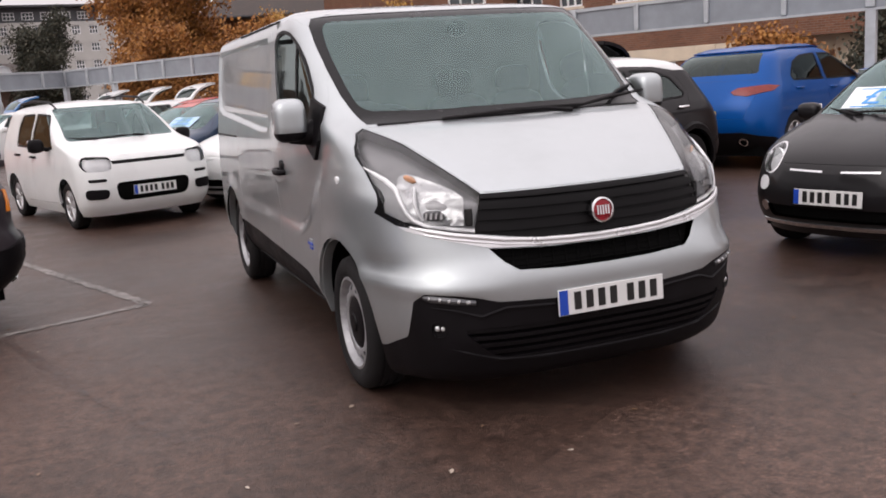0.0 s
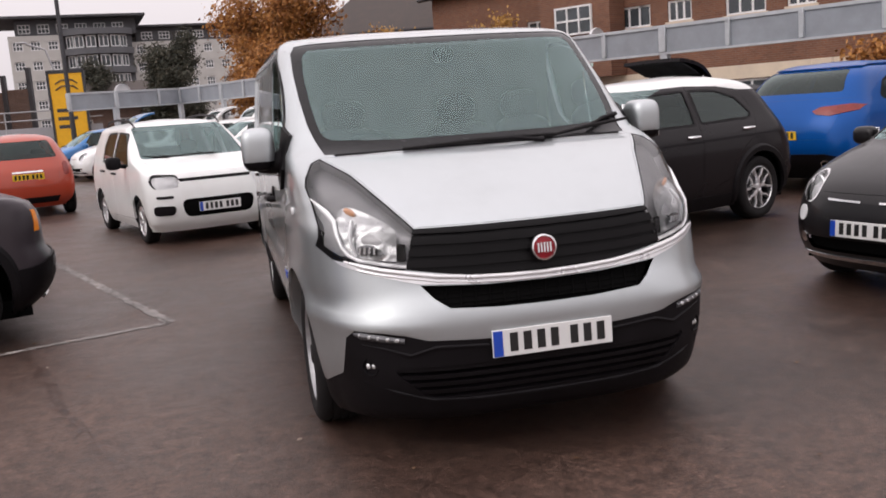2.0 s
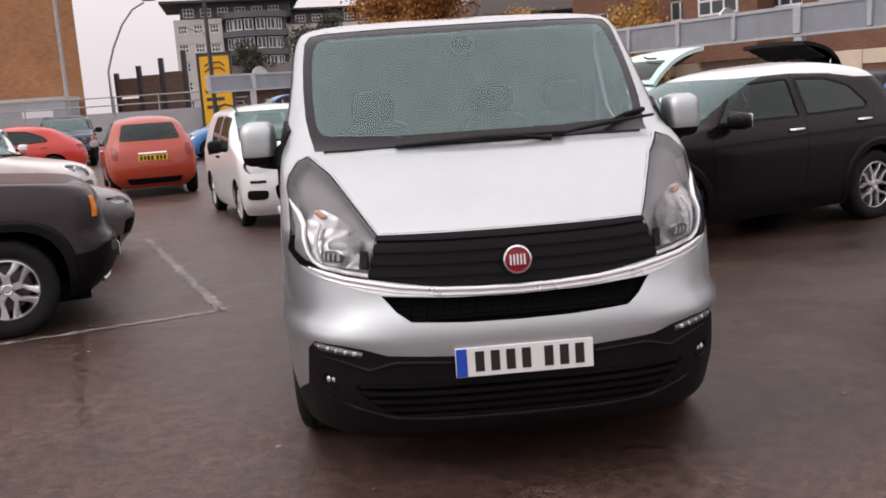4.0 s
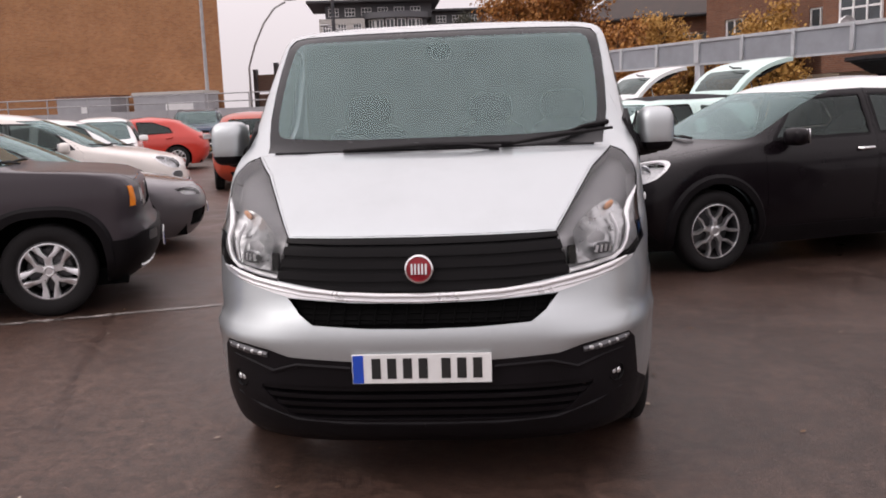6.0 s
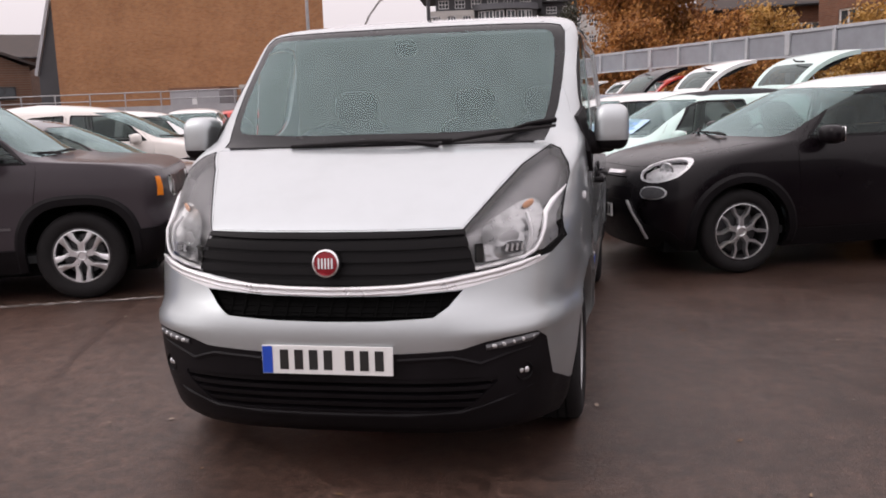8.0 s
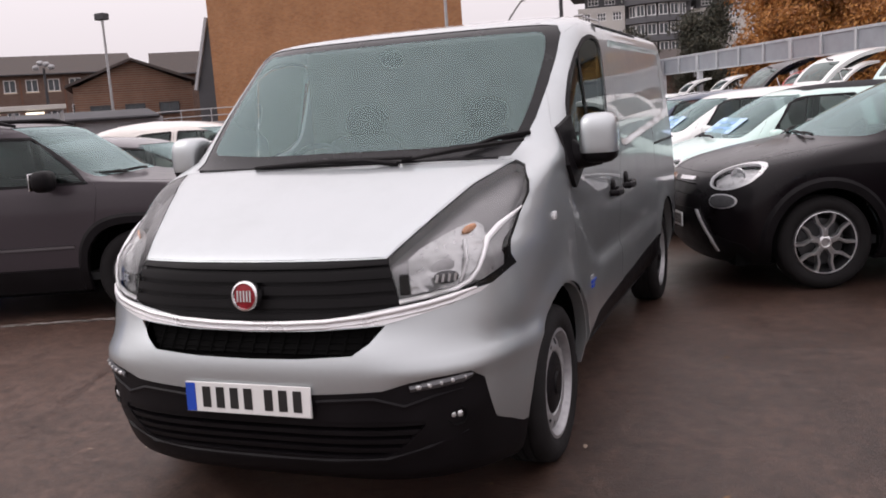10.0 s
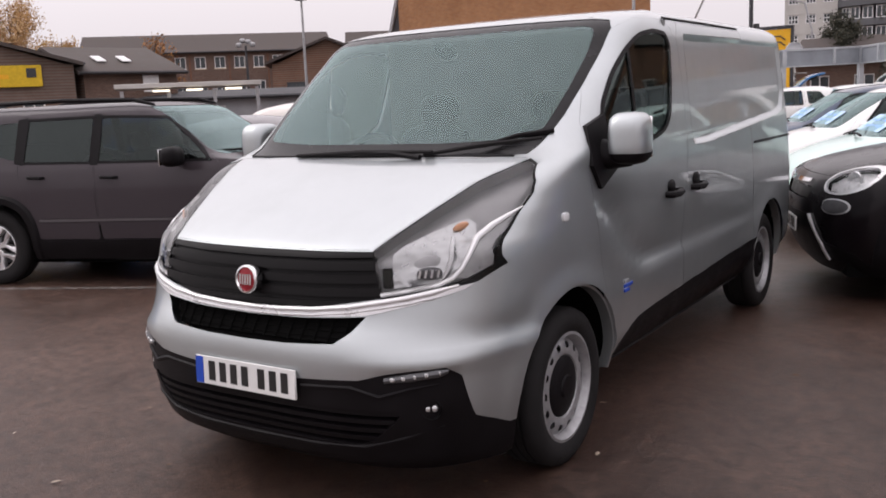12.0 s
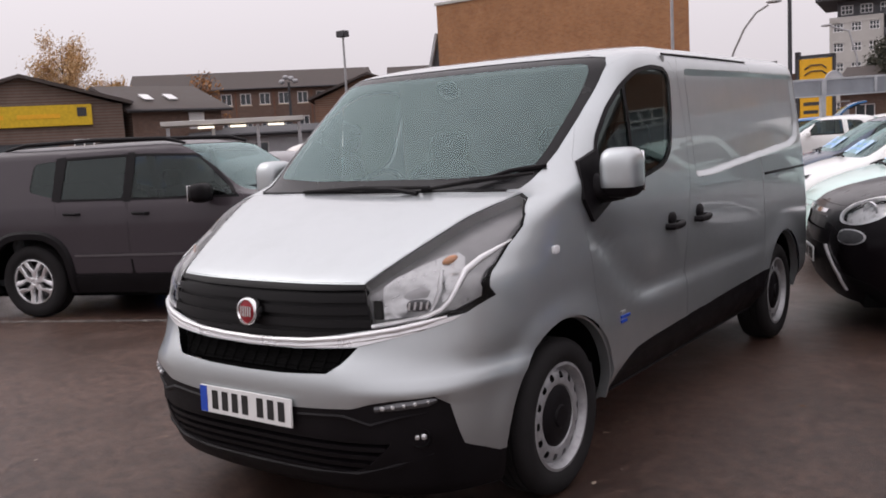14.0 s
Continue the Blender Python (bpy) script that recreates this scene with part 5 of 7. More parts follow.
    # cab interior
    part("dashboard", pebble(bmesh.new(), (0, 1.08, 1.10), (0.82, 0.30, 0.17), 5, 40, 14), CABIN, van)
    part("cab_floor", boxed((-0.85, 0.7, 0.4), (0.85, 2.2, 0.46)), CABIN, van)
    part("bulkhead", boxed((-0.86, 2.2, 0.4), (0.86, 2.23, 1.86)), BULKHEAD, van, "pale load-bay bulkhead behind the seats")
    part("headliner", boxed((-0.7, 1.7, 1.84), (0.7, 2.2, 1.86)), BULKHEAD, van)
    front_seat(van, -0.48, 1.45, 0.62, 0.52)
    front_seat(van, 0.24, 1.5, 0.62, 0.46)
    front_seat(van, 0.66, 1.5, 0.62, 0.42)
    sw = tube(bmesh.new(), [(0.19 * math.cos(a * math.pi / 16), 0, 0.19 * math.sin(a * math.pi / 16)) for a in range(33)], 0.016, 8)
    box(sw, (-0.18, -0.012, -0.03), (0.18, 0.012, 0.03))
    part("steering_wheel", sw, CABIN, van, m=pose(-0.45, 1.42, 1.18, -32))
    part("rear_view_mirror", pebble(bmesh.new(), (0, 0, 0), (0.062, 0.02, 0.052), 2.6, 18, 10), CABIN, van, m=pose(0.0, 1.51, 1.742, 38))
    part("paper_sheet", boxed((-0.16, 0, 0), (0.13, 0.004, 0.05)), CARDPALE, van, m=pose(0.06, 1.0, 1.262, -60))
    return van


build_van()


# ---- other cars: plans ----
def base_plan(zmin, zmax, corner=0.5, tailc=0.4, nf=2.5, nr=2.7):
    return dict(nz=46, nu=20, ns=26,
                df=[(zmin, corner * 0.8), (zmax * 0.6, corner), (zmax * 0.68, corner * 0.8), (zmax * 0.92, corner * 0.6), (zmax, 0.2)],
                dr=[(zmin, tailc * 0.8), (zmax * 0.6, tailc), (zmax * 0.92, tailc * 0.8), (zmax, 0.25)],
                nf=[(zmin, nf), (zmax * 0.6, nf + 0.1), (zmax * 0.68, nf + 0.3), (zmax, 2.1)],
                nr=[(zmin, nr), (zmax * 0.92, nr), (zmax, 2.1)])


def plan_500(paintm):
    sp = base_plan(0.17, 1.49, 0.52, 0.45, 2.4, 2.5)
    sp.update(length=3.57, fo=0.70, wb=2.30, r=0.292, rr=0.19, tw=0.185, arch=0.335, track=1.41, paint=paintm, rim="alloy",
              nose=[(0.17, 0.12), (0.3, 0.03), (0.45, 0.0), (0.6, 0.03), (0.72, 0.09), (0.8, 0.2), (0.87, 0.36), (0.93, 0.55), (0.975, 0.74), (1.0, 0.80), (1.2, 1.12), (1.35, 1.38), (1.42, 1.55), (1.46, 1.8), (1.48, 2.1), (1.49, 2.4)],
              tail=[(0.17, 3.4), (0.35, 3.54), (0.55, 3.57), (0.8, 3.53), (1.0, 3.43), (1.2, 3.28), (1.35, 3.13), (1.42, 3.0), (1.46, 2.85), (1.48, 2.7), (1.49, 2.5)],
              half=[(0.17, 0.74), (0.3, 0.79), (0.5, 0.81), (0.7, 0.812), (0.85, 0.80), (0.97, 0.765), (1.1, 0.71), (1.3, 0.625), (1.39, 0.56), (1.44, 0.45), (1.475, 0.28), (1.49, 0.08)],
              windows={"front_door": [("side_window", rounded([(1.16, 0.955), (1.47, 1.33), (1.62, 1.37), (2.13, 1.375), (2.17, 0.965)], 0.03), SIDEGLASS)]},
              handles={"front_door": (2.03, 0.86)}, handlemat=CHROME,
              panels=[("windscreen", rounded([(-0.66, 0.995), (0.66, 0.995), (0.535, 1.385), (-0.535, 1.385)], 0.05), "y", WSGLASS, -0.004, 0.0),
                      ("rear_window", rounded([(-0.55, 1.04), (0.55, 1.04), (0.46, 1.35), (-0.46, 1.35)], 0.05), "r", SIDEGLASS, -0.004, 0.0),
                      ("*front_door", rounded([(1.04, 0.28), (1.02, 0.93), (1.40, 1.375), (1.60, 1.41), (2.18, 1.415), (2.23, 0.95), (2.14, 0.45), (2.0, 0.27)], 0.05), "x", None, 0, 0),
                      ("*quarter_window", rounded([(2.30, 0.99), (2.26, 1.36), (2.62, 1.33), (2.85, 1.05)], 0.04), "x", SIDEGLASS, -0.004, 0.0),
                      ("*headlight", ring_poly(0.565, 0.715, 0.098, 0.10, 20), "y", None, 0, 0),
                      ("*lamp_ring", ring_poly(0.565, 0.715, 0.109, 0.111, 20), "y", CHROME, 0.003, 0),
                      ("*day_lamp", ring_poly(0.60, 0.535, 0.055, 0.055, 14), "y", LENSWHITE, 0.006, 0),
                      ("bumper_intake", rounded([(-0.52, 0.29), (0.52, 0.29), (0.56, 0.385), (-0.56, 0.385)], 0.03), "y", HOLE, -0.03, 0),
                      ("*fog_ring", ring_poly(0.585, 0.365, 0.045, 0.04, 14), "y", CHROME, 0.005, 0),
                      ("*whisker", [(0.07, 0.632), (0.34, 0.638), (0.34, 0.652), (0.07, 0.646)], "y", CHROME, 0.012, 0),
                      ("bumper_lip", [(-0.66, 0.232), (0.66, 0.232), (0.66, 0.262), (-0.66, 0.262)], "y", CHROME if paintm is BLACKMATT else PLASTIC, 0.008, 0),
                      ("bonnet", [(-0.44, 0.69), (0.44, 0.69), (0.56, 0.84), (0.66, 0.955), (-0.66, 0.955), (-0.56, 0.84)], "y", paintm, 0.001, 0.003),
                      ("tailgate", [(-0.5, 0.56), (0.5, 0.56), (0.56, 1.0), (-0.56, 1.0)], "r", paintm, 0.001, 0.003),
                      ("*tail_lamp", ring_poly(0.655, 0.83, 0.055, 0.12, 16, power=3.5), "r", TAIL, 0.006, 0),
                      ("tail_handle", [(-0.25, 0.80), (0.25, 0.80), (0.25, 0.825), (-0.25, 0.825)], "r", CHROME, 0.014, 0),
                      ("rear_valance", [(-0.45, 0.25), (0.45, 0.25), (0.5, 0.36), (-0.5, 0.36)], "r", PLASTIC, 0.003, 0)],
              toppaint=ORANGETOP if paintm is ORANGE else paintm, toppoly=rounded([(-0.47, 1.66), (0.47, 1.66), (0.50, 2.2), (0.46, 2.86), (-0.46, 2.86), (-0.50, 2.2)], 0.08),
              bowls=[(0.565, 0.265, 0.715, 0.072, 26)], lampback=LAMPPALE,
              mirrors=[(0.745, 1.20, 1.0, (0.095, 0.06, 0.07), paintm)],
              cabin=(0.95, 2.95, 0.9),
              wipers=[((0.30, 0.76, 1.005), (-0.02, 0.77, 1.012), (-0.32, 0.83, 1.01)), ((-0.20, 0.77, 1.0), (-0.42, 0.86, 1.012), (-0.62, 1.0, 1.03))])
    sp["plates"] = [(pose(0, nose_y(sp, 0, 0.47) - 0.018, 0.465, -3), False, True), (pose(0, tail_y(sp, 0, 0.73) + 0.012, 0.725, 10, 0, 180), True, False)]
    return sp


def plan_500x(paintm, roof=None):
    sp = base_plan(0.2, 1.6, 0.62, 0.45, 2.5, 2.6)
    sp.update(length=4.27, fo=0.86, wb=2.57, r=0.342, rr=0.235, tw=0.225, arch=0.40, track=1.55, paint=paintm, rim="twotone", cladding=True,
              nose=[(0.2, 0.16), (0.3, 0.07), (0.45, 0.02), (0.6, 0.0), (0.75, 0.02), (0.86, 0.09), (0.93, 0.24), (0.99, 0.5), (1.04, 0.82), (1.07, 1.0), (1.09, 1.06), (1.25, 1.38), (1.40, 1.68), (1.49, 1.92), (1.55, 2.2), (1.58, 2.5), (1.6, 2.85)],
              tail=[(0.2, 4.05), (0.4, 4.22), (0.55, 4.27), (0.8, 4.24), (1.0, 4.16), (1.2, 4.03), (1.38, 3.88), (1.48, 3.72), (1.54, 3.5), (1.58, 3.25), (1.6, 3.0)],
              half=[(0.2, 0.82), (0.35, 0.88), (0.55, 0.898), (0.75, 0.90), (0.92, 0.885), (1.03, 0.85), (1.12, 0.81), (1.3, 0.735), (1.42, 0.68), (1.5, 0.61), (1.55, 0.48), (1.585, 0.3), (1.6, 0.1)],
              windows={"front_door": [("side_window", rounded([(1.42, 1.065), (1.72, 1.345), (1.90, 1.425), (2.44, 1.445), (2.46, 1.075)], 0.03), SIDEGLASS)],
                       "rear_door": [("side_window", rounded([(2.54, 1.08), (2.52, 1.445), (2.95, 1.425), (3.22, 1.34), (3.40, 1.16), (3.36, 1.10)], 0.03), DARKGLASS)]},
              handles={"front_door": (2.36, 0.965), "rear_door": (3.27, 1.0)}, handlemat=CHROME,
              panels=[("windscreen", rounded([(-0.76, 1.085), (0.76, 1.085), (0.635, 1.49), (-0.635, 1.49)], 0.05), "y", WSGLASS, -0.004, 0.0),
                      ("rear_window", rounded([(-0.60, 1.13), (0.60, 1.13), (0.54, 1.44), (-0.54, 1.44)], 0.05), "r", DARKGLASS, -0.004, 0.0),
                      ("*front_door", rounded([(1.36, 0.36), (1.33, 1.02), (1.70, 1.385), (1.92, 1.49), (2.49, 1.515), (2.50, 1.0), (2.44, 0.36)], 0.04), "x", None, 0, 0),
                      ("*rear_door", rounded([(2.515, 1.0), (2.50, 1.515), (3.0, 1.49), (3.33, 1.38), (3.47, 1.15), (3.36, 0.92), (3.02, 0.72), (2.93, 0.5), (2.46, 0.36)], 0.04), "x", None, 0, 0),
                      ("*headlight", ring_poly(0.69, 0.85, 0.128, 0.082, 24, power=2.3), "y", None, 0, 0),
                      ("*lamp_ring", ring_poly(0.69, 0.85, 0.143, 0.095, 24, power=2.3), "y", SATIN, 0.004, 0),
                      ("*fog_pod", ring_poly(0.70, 0.675, 0.096, 0.054, 20, power=2.3), "y", SATIN, 0.004, 0),
                      ("*fog_lens", ring_poly(0.70, 0.675, 0.086, 0.046, 18, power=2.3), "y", HOUSING, 0.010, 0),
                      ("lower_bumper", [(-0.85, 0.15), (0.85, 0.15), (0.80, 0.36), (0.62, 0.42), (0.50, 0.56), (0.45, 0.60), (-0.45, 0.60), (-0.50, 0.56), (-0.62, 0.42), (-0.80, 0.36)], "y", PLASTIC, 0.006, 0.0),
                      ("*bumper_brace", [(0.46, 0.60), (0.483, 0.60), (0.598, 0.40), (0.615, 0.30), (0.595, 0.30), (0.575, 0.40)], "y", SATIN, 0.02, 0),
                      ("upper_grille", rounded([(-0.40, 0.70), (0.40, 0.70), (0.42, 0.79), (-0.42, 0.79)], 0.03), "y", GRILLE, -0.02, 0),
                      ("*bright_bar", [(0.06, 0.80), (0.36, 0.81), (0.36, 0.835), (0.06, 0.83)], "y", CHROME, 0.014, 0),
                      ("bonnet", [(-0.50, 0.87), (0.50, 0.87), (0.66, 0.97), (0.74, 1.05), (-0.74, 1.05), (-0.66, 0.97)], "y", paintm, 0.001, 0.003),
                      ("*tail_lamp", ring_poly(0.66, 0.98, 0.09, 0.09, 16, power=2.6), "r", TAIL, 0.006, 0),
                      ("tailgate", [(-0.52, 0.6), (0.52, 0.6), (0.62, 1.09), (-0.62, 1.09)], "r", paintm, 0.001, 0.003),
                      ("rear_valance", [(-0.85, 0.2), (0.85, 0.2), (0.8, 0.5), (-0.8, 0.5)], "r", PLASTIC, 0.004, 0),
                      ("*sill_moulding", [(1.32, 0.16), (2.98, 0.16), (2.98, 0.345), (1.32, 0.345)], "x", PLASTIC, 0.006, 0)],
              bowls=[(0.675, 0.30, 0.85, 0.062, 34)], lampback=LAMPPALE,
              mirrors=[(0.80, 1.55, 1.10, (0.11, 0.07, 0.075), BLACK)],
              cabin=(1.15, 3.6, 0.98),
              wipers=[((0.25, 1.02, 1.095), (-0.08, 1.04, 1.10), (-0.42, 1.12, 1.10)), ((-0.3, 1.04, 1.095), (-0.5, 1.13, 1.11), (-0.70, 1.27, 1.13))])
    if roof:
        sp.update(roofpaint=roof, roofz=1.36, roofpoly=[(1.70, 1.50), (1.90, 1.468), (2.5, 1.482), (3.0, 1.462), (3.35, 1.41), (3.9, 1.40), (3.9, 1.8), (1.55, 1.8)], rooflabel="white painted roof")
    sp["plates"] = [(pose(0, nose_y(sp, 0, 0.5) - 0.02, 0.50), False, True), (pose(0, tail_y(sp, 0, 0.72) + 0.012, 0.72, 6, 0, 180), True, False)]
    return sp


def plan_boxy(paintm):
    sp = base_plan(0.24, 1.69, 0.42, 0.3, 3.0, 3.2)
    sp["df"] = [(0.24, 0.40), (0.6, 0.36), (0.9, 0.30), (1.1, 0.30), (1.16, 0.34), (1.55, 0.28), (1.69, 0.2)]
    sp["nf"] = [(0.24, 3.0), (0.6, 3.2), (0.85, 4.0), (1.0, 5.0), (1.11, 5.5), (1.17, 3.6), (1.5, 3.2), (1.69, 2.2)]
    sp.update(archpower=2.7, length=4.24, fo=0.80, wb=2.57, r=0.348, rr=0.222, tw=0.225, arch=0.412, track=1.56, paint=paintm, rim="alloy", cladding=True,
              nose=[(0.24, 0.18), (0.35, 0.06), (0.48, 0.0), (0.60, 0.0), (0.68, 0.05), (0.9, 0.085), (0.98, 0.12), (1.03, 0.20), (1.065, 0.42), (1.095, 0.80), (1.115, 1.0), (1.14, 1.07), (1.3, 1.28), (1.45, 1.49), (1.55, 1.64), (1.61, 1.76), (1.65, 1.90), (1.675, 2.1), (1.69, 2.55)],
              tail=[(0.24, 4.0), (0.4, 4.1), (0.6, 4.14), (1.0, 4.12), (1.2, 4.09), (1.45, 4.01), (1.57, 3.96), (1.63, 3.9), (1.66, 3.78), (1.68, 3.5), (1.69, 3.1)],
              half=[(0.24, 0.84), (0.38, 0.885), (0.6, 0.90), (0.85, 0.90), (1.02, 0.885), (1.1, 0.865), (1.25, 0.82), (1.45, 0.755), (1.56, 0.715), (1.61, 0.67), (1.65, 0.56), (1.68, 0.34), (1.69, 0.1)],
              windows={"front_door": [("side_window", rounded([(1.13, 1.085), (1.46, 1.37), (1.61, 1.485), (2.245, 1.51), (2.255, 1.09)], 0.03), SIDEGLASS)],
                       "rear_door": [("side_window", rounded([(2.305, 1.09), (2.295, 1.51), (2.985, 1.50), (3.01, 1.10)], 0.03), DARKGLASS)]},
              handles={"front_door": (2.13, 0.97), "rear_door": (2.86, 0.98)}, handlemat=PLASTIC,
              panels=[("windscreen", rounded([(-0.74, 1.135), (0.74, 1.135), (0.65, 1.575), (-0.65, 1.575)], 0.05), "y", WSGLASS, -0.004, 0.0),
                      ("rear_window", rounded([(-0.64, 1.18), (0.64, 1.18), (0.58, 1.53), (-0.58, 1.53)], 0.05), "r", DARKGLASS, -0.004, 0.0),
                      ("*front_door", rounded([(1.17, 0.42), (1.07, 1.06), (1.42, 1.40), (1.58, 1.525), (2.265, 1.55), (2.275, 0.95), (2.25, 0.42)], 0.04), "x", None, 0, 0),
                      ("*rear_door", rounded([(2.29, 0.95), (2.28, 1.55), (3.01, 1.54), (3.05, 1.1), (3.03, 0.86), (2.94, 0.70), (2.88, 0.42), (2.265, 0.42)], 0.04), "x", None, 0, 0),
                      ("*pillar_trim", [(2.243, 1.078), (2.318, 1.078), (2.308, 1.524), (2.233, 1.524)], "x", PLASTIC, 0.001, 0),
                      ("*pillar_trim", [(2.997, 1.09), (3.088, 1.11), (3.078, 1.50), (2.972, 1.514)], "x", PLASTIC, 0.001, 0),
                      ("*door_strip", [(1.30, 0.585), (2.86, 0.585), (2.86, 0.605), (1.30, 0.605)], "x", PALEGREY, 0.012, 0),
                      ("*quarter_window", rounded([(3.075, 1.13), (3.065, 1.48), (3.32, 1.46), (3.35, 1.2)], 0.05), "x", DARKGLASS, -0.004, 0.0),
                      ("*headlight", ring_poly(0.60, 0.86, 0.095, 0.095, 20), "y", None, 0, 0),
                      ("upper_grille", rounded([(-0.48, 0.78), (0.48, 0.78), (0.48, 0.93), (-0.48, 0.93)], 0.03), "y", GRILLE, -0.02, 0),
                      ("lower_bumper", [(-0.95, 0.15), (0.95, 0.15), (0.95, 0.52), (0.80, 0.60), (0.6, 0.62), (-0.6, 0.62), (-0.80, 0.60), (-0.95, 0.52)], "y", PLASTIC, 0.014, 0.0),
                      ("*corner_lamp", [(0.805, 0.80), (0.855, 0.80), (0.855, 0.95), (0.815, 0.95)], "y", AMBER, 0.005, 0),
                      ("*fog_pod", rounded([(0.56, 0.52), (0.74, 0.52), (0.74, 0.59), (0.56, 0.59)], 0.02), "y", HOUSING, 0.02, 0),
                      ("skid_trim", [(-0.62, 0.30), (0.62, 0.30), (0.70, 0.335), (-0.70, 0.335)], "y", SATIN, 0.03, 0),
                      ("bonnet", [(-0.70, 0.99), (0.70, 0.99), (0.73, 1.06), (0.75, 1.10), (-0.75, 1.10), (-0.73, 1.06)], "y", paintm, 0.001, 0.003),
                      ("*tail_lamp", rounded([(0.66, 0.92), (0.84, 0.92), (0.84, 1.12), (0.66, 1.12)], 0.03), "r", TAIL, 0.006, 0),
                      ("rear_valance", [(-0.95, 0.2), (0.95, 0.2), (0.9, 0.55), (-0.9, 0.55)], "r", PLASTIC, 0.006, 0),
                      ("*sill_moulding", [(1.23, 0.18), (2.95, 0.18), (2.95, 0.405), (1.23, 0.405)], "x", PLASTIC, 0.008, 0)],
              bowls=[(0.60, 0.13, 0.86, 0.075, 12)], lampback=HOUSING,
              mirrors=[(0.85, 1.42, 1.14, (0.12, 0.075, 0.085), PLASTIC)],
              cabin=(1.1, 3.9, 1.03),
              wipers=[((0.25, 1.03, 1.15), (-0.08, 1.05, 1.15), (-0.42, 1.08, 1.15)), ((-0.3, 1.05, 1.15), (-0.5, 1.1, 1.155), (-0.70, 1.2, 1.17))])
    for k in ("nose", "tail", "half", "df", "dr", "nf", "nr"):
        sp[k] = [(z if z < 1.55 else 1.55 + (z - 1.55) * 0.55, v) for z, v in sp[k]]
    sp["plates"] = [(pose(0, nose_y(sp, 0, 0.5) - 0.03, 0.46), False, True), (pose(0, tail_y(sp, 0, 0.8) + 0.012, 0.80, 3, 0, 180), True, False)]
    return sp


def plan_panda(paintm):
    sp = base_plan(0.17, 1.55, 0.44, 0.3, 3.0, 3.2)
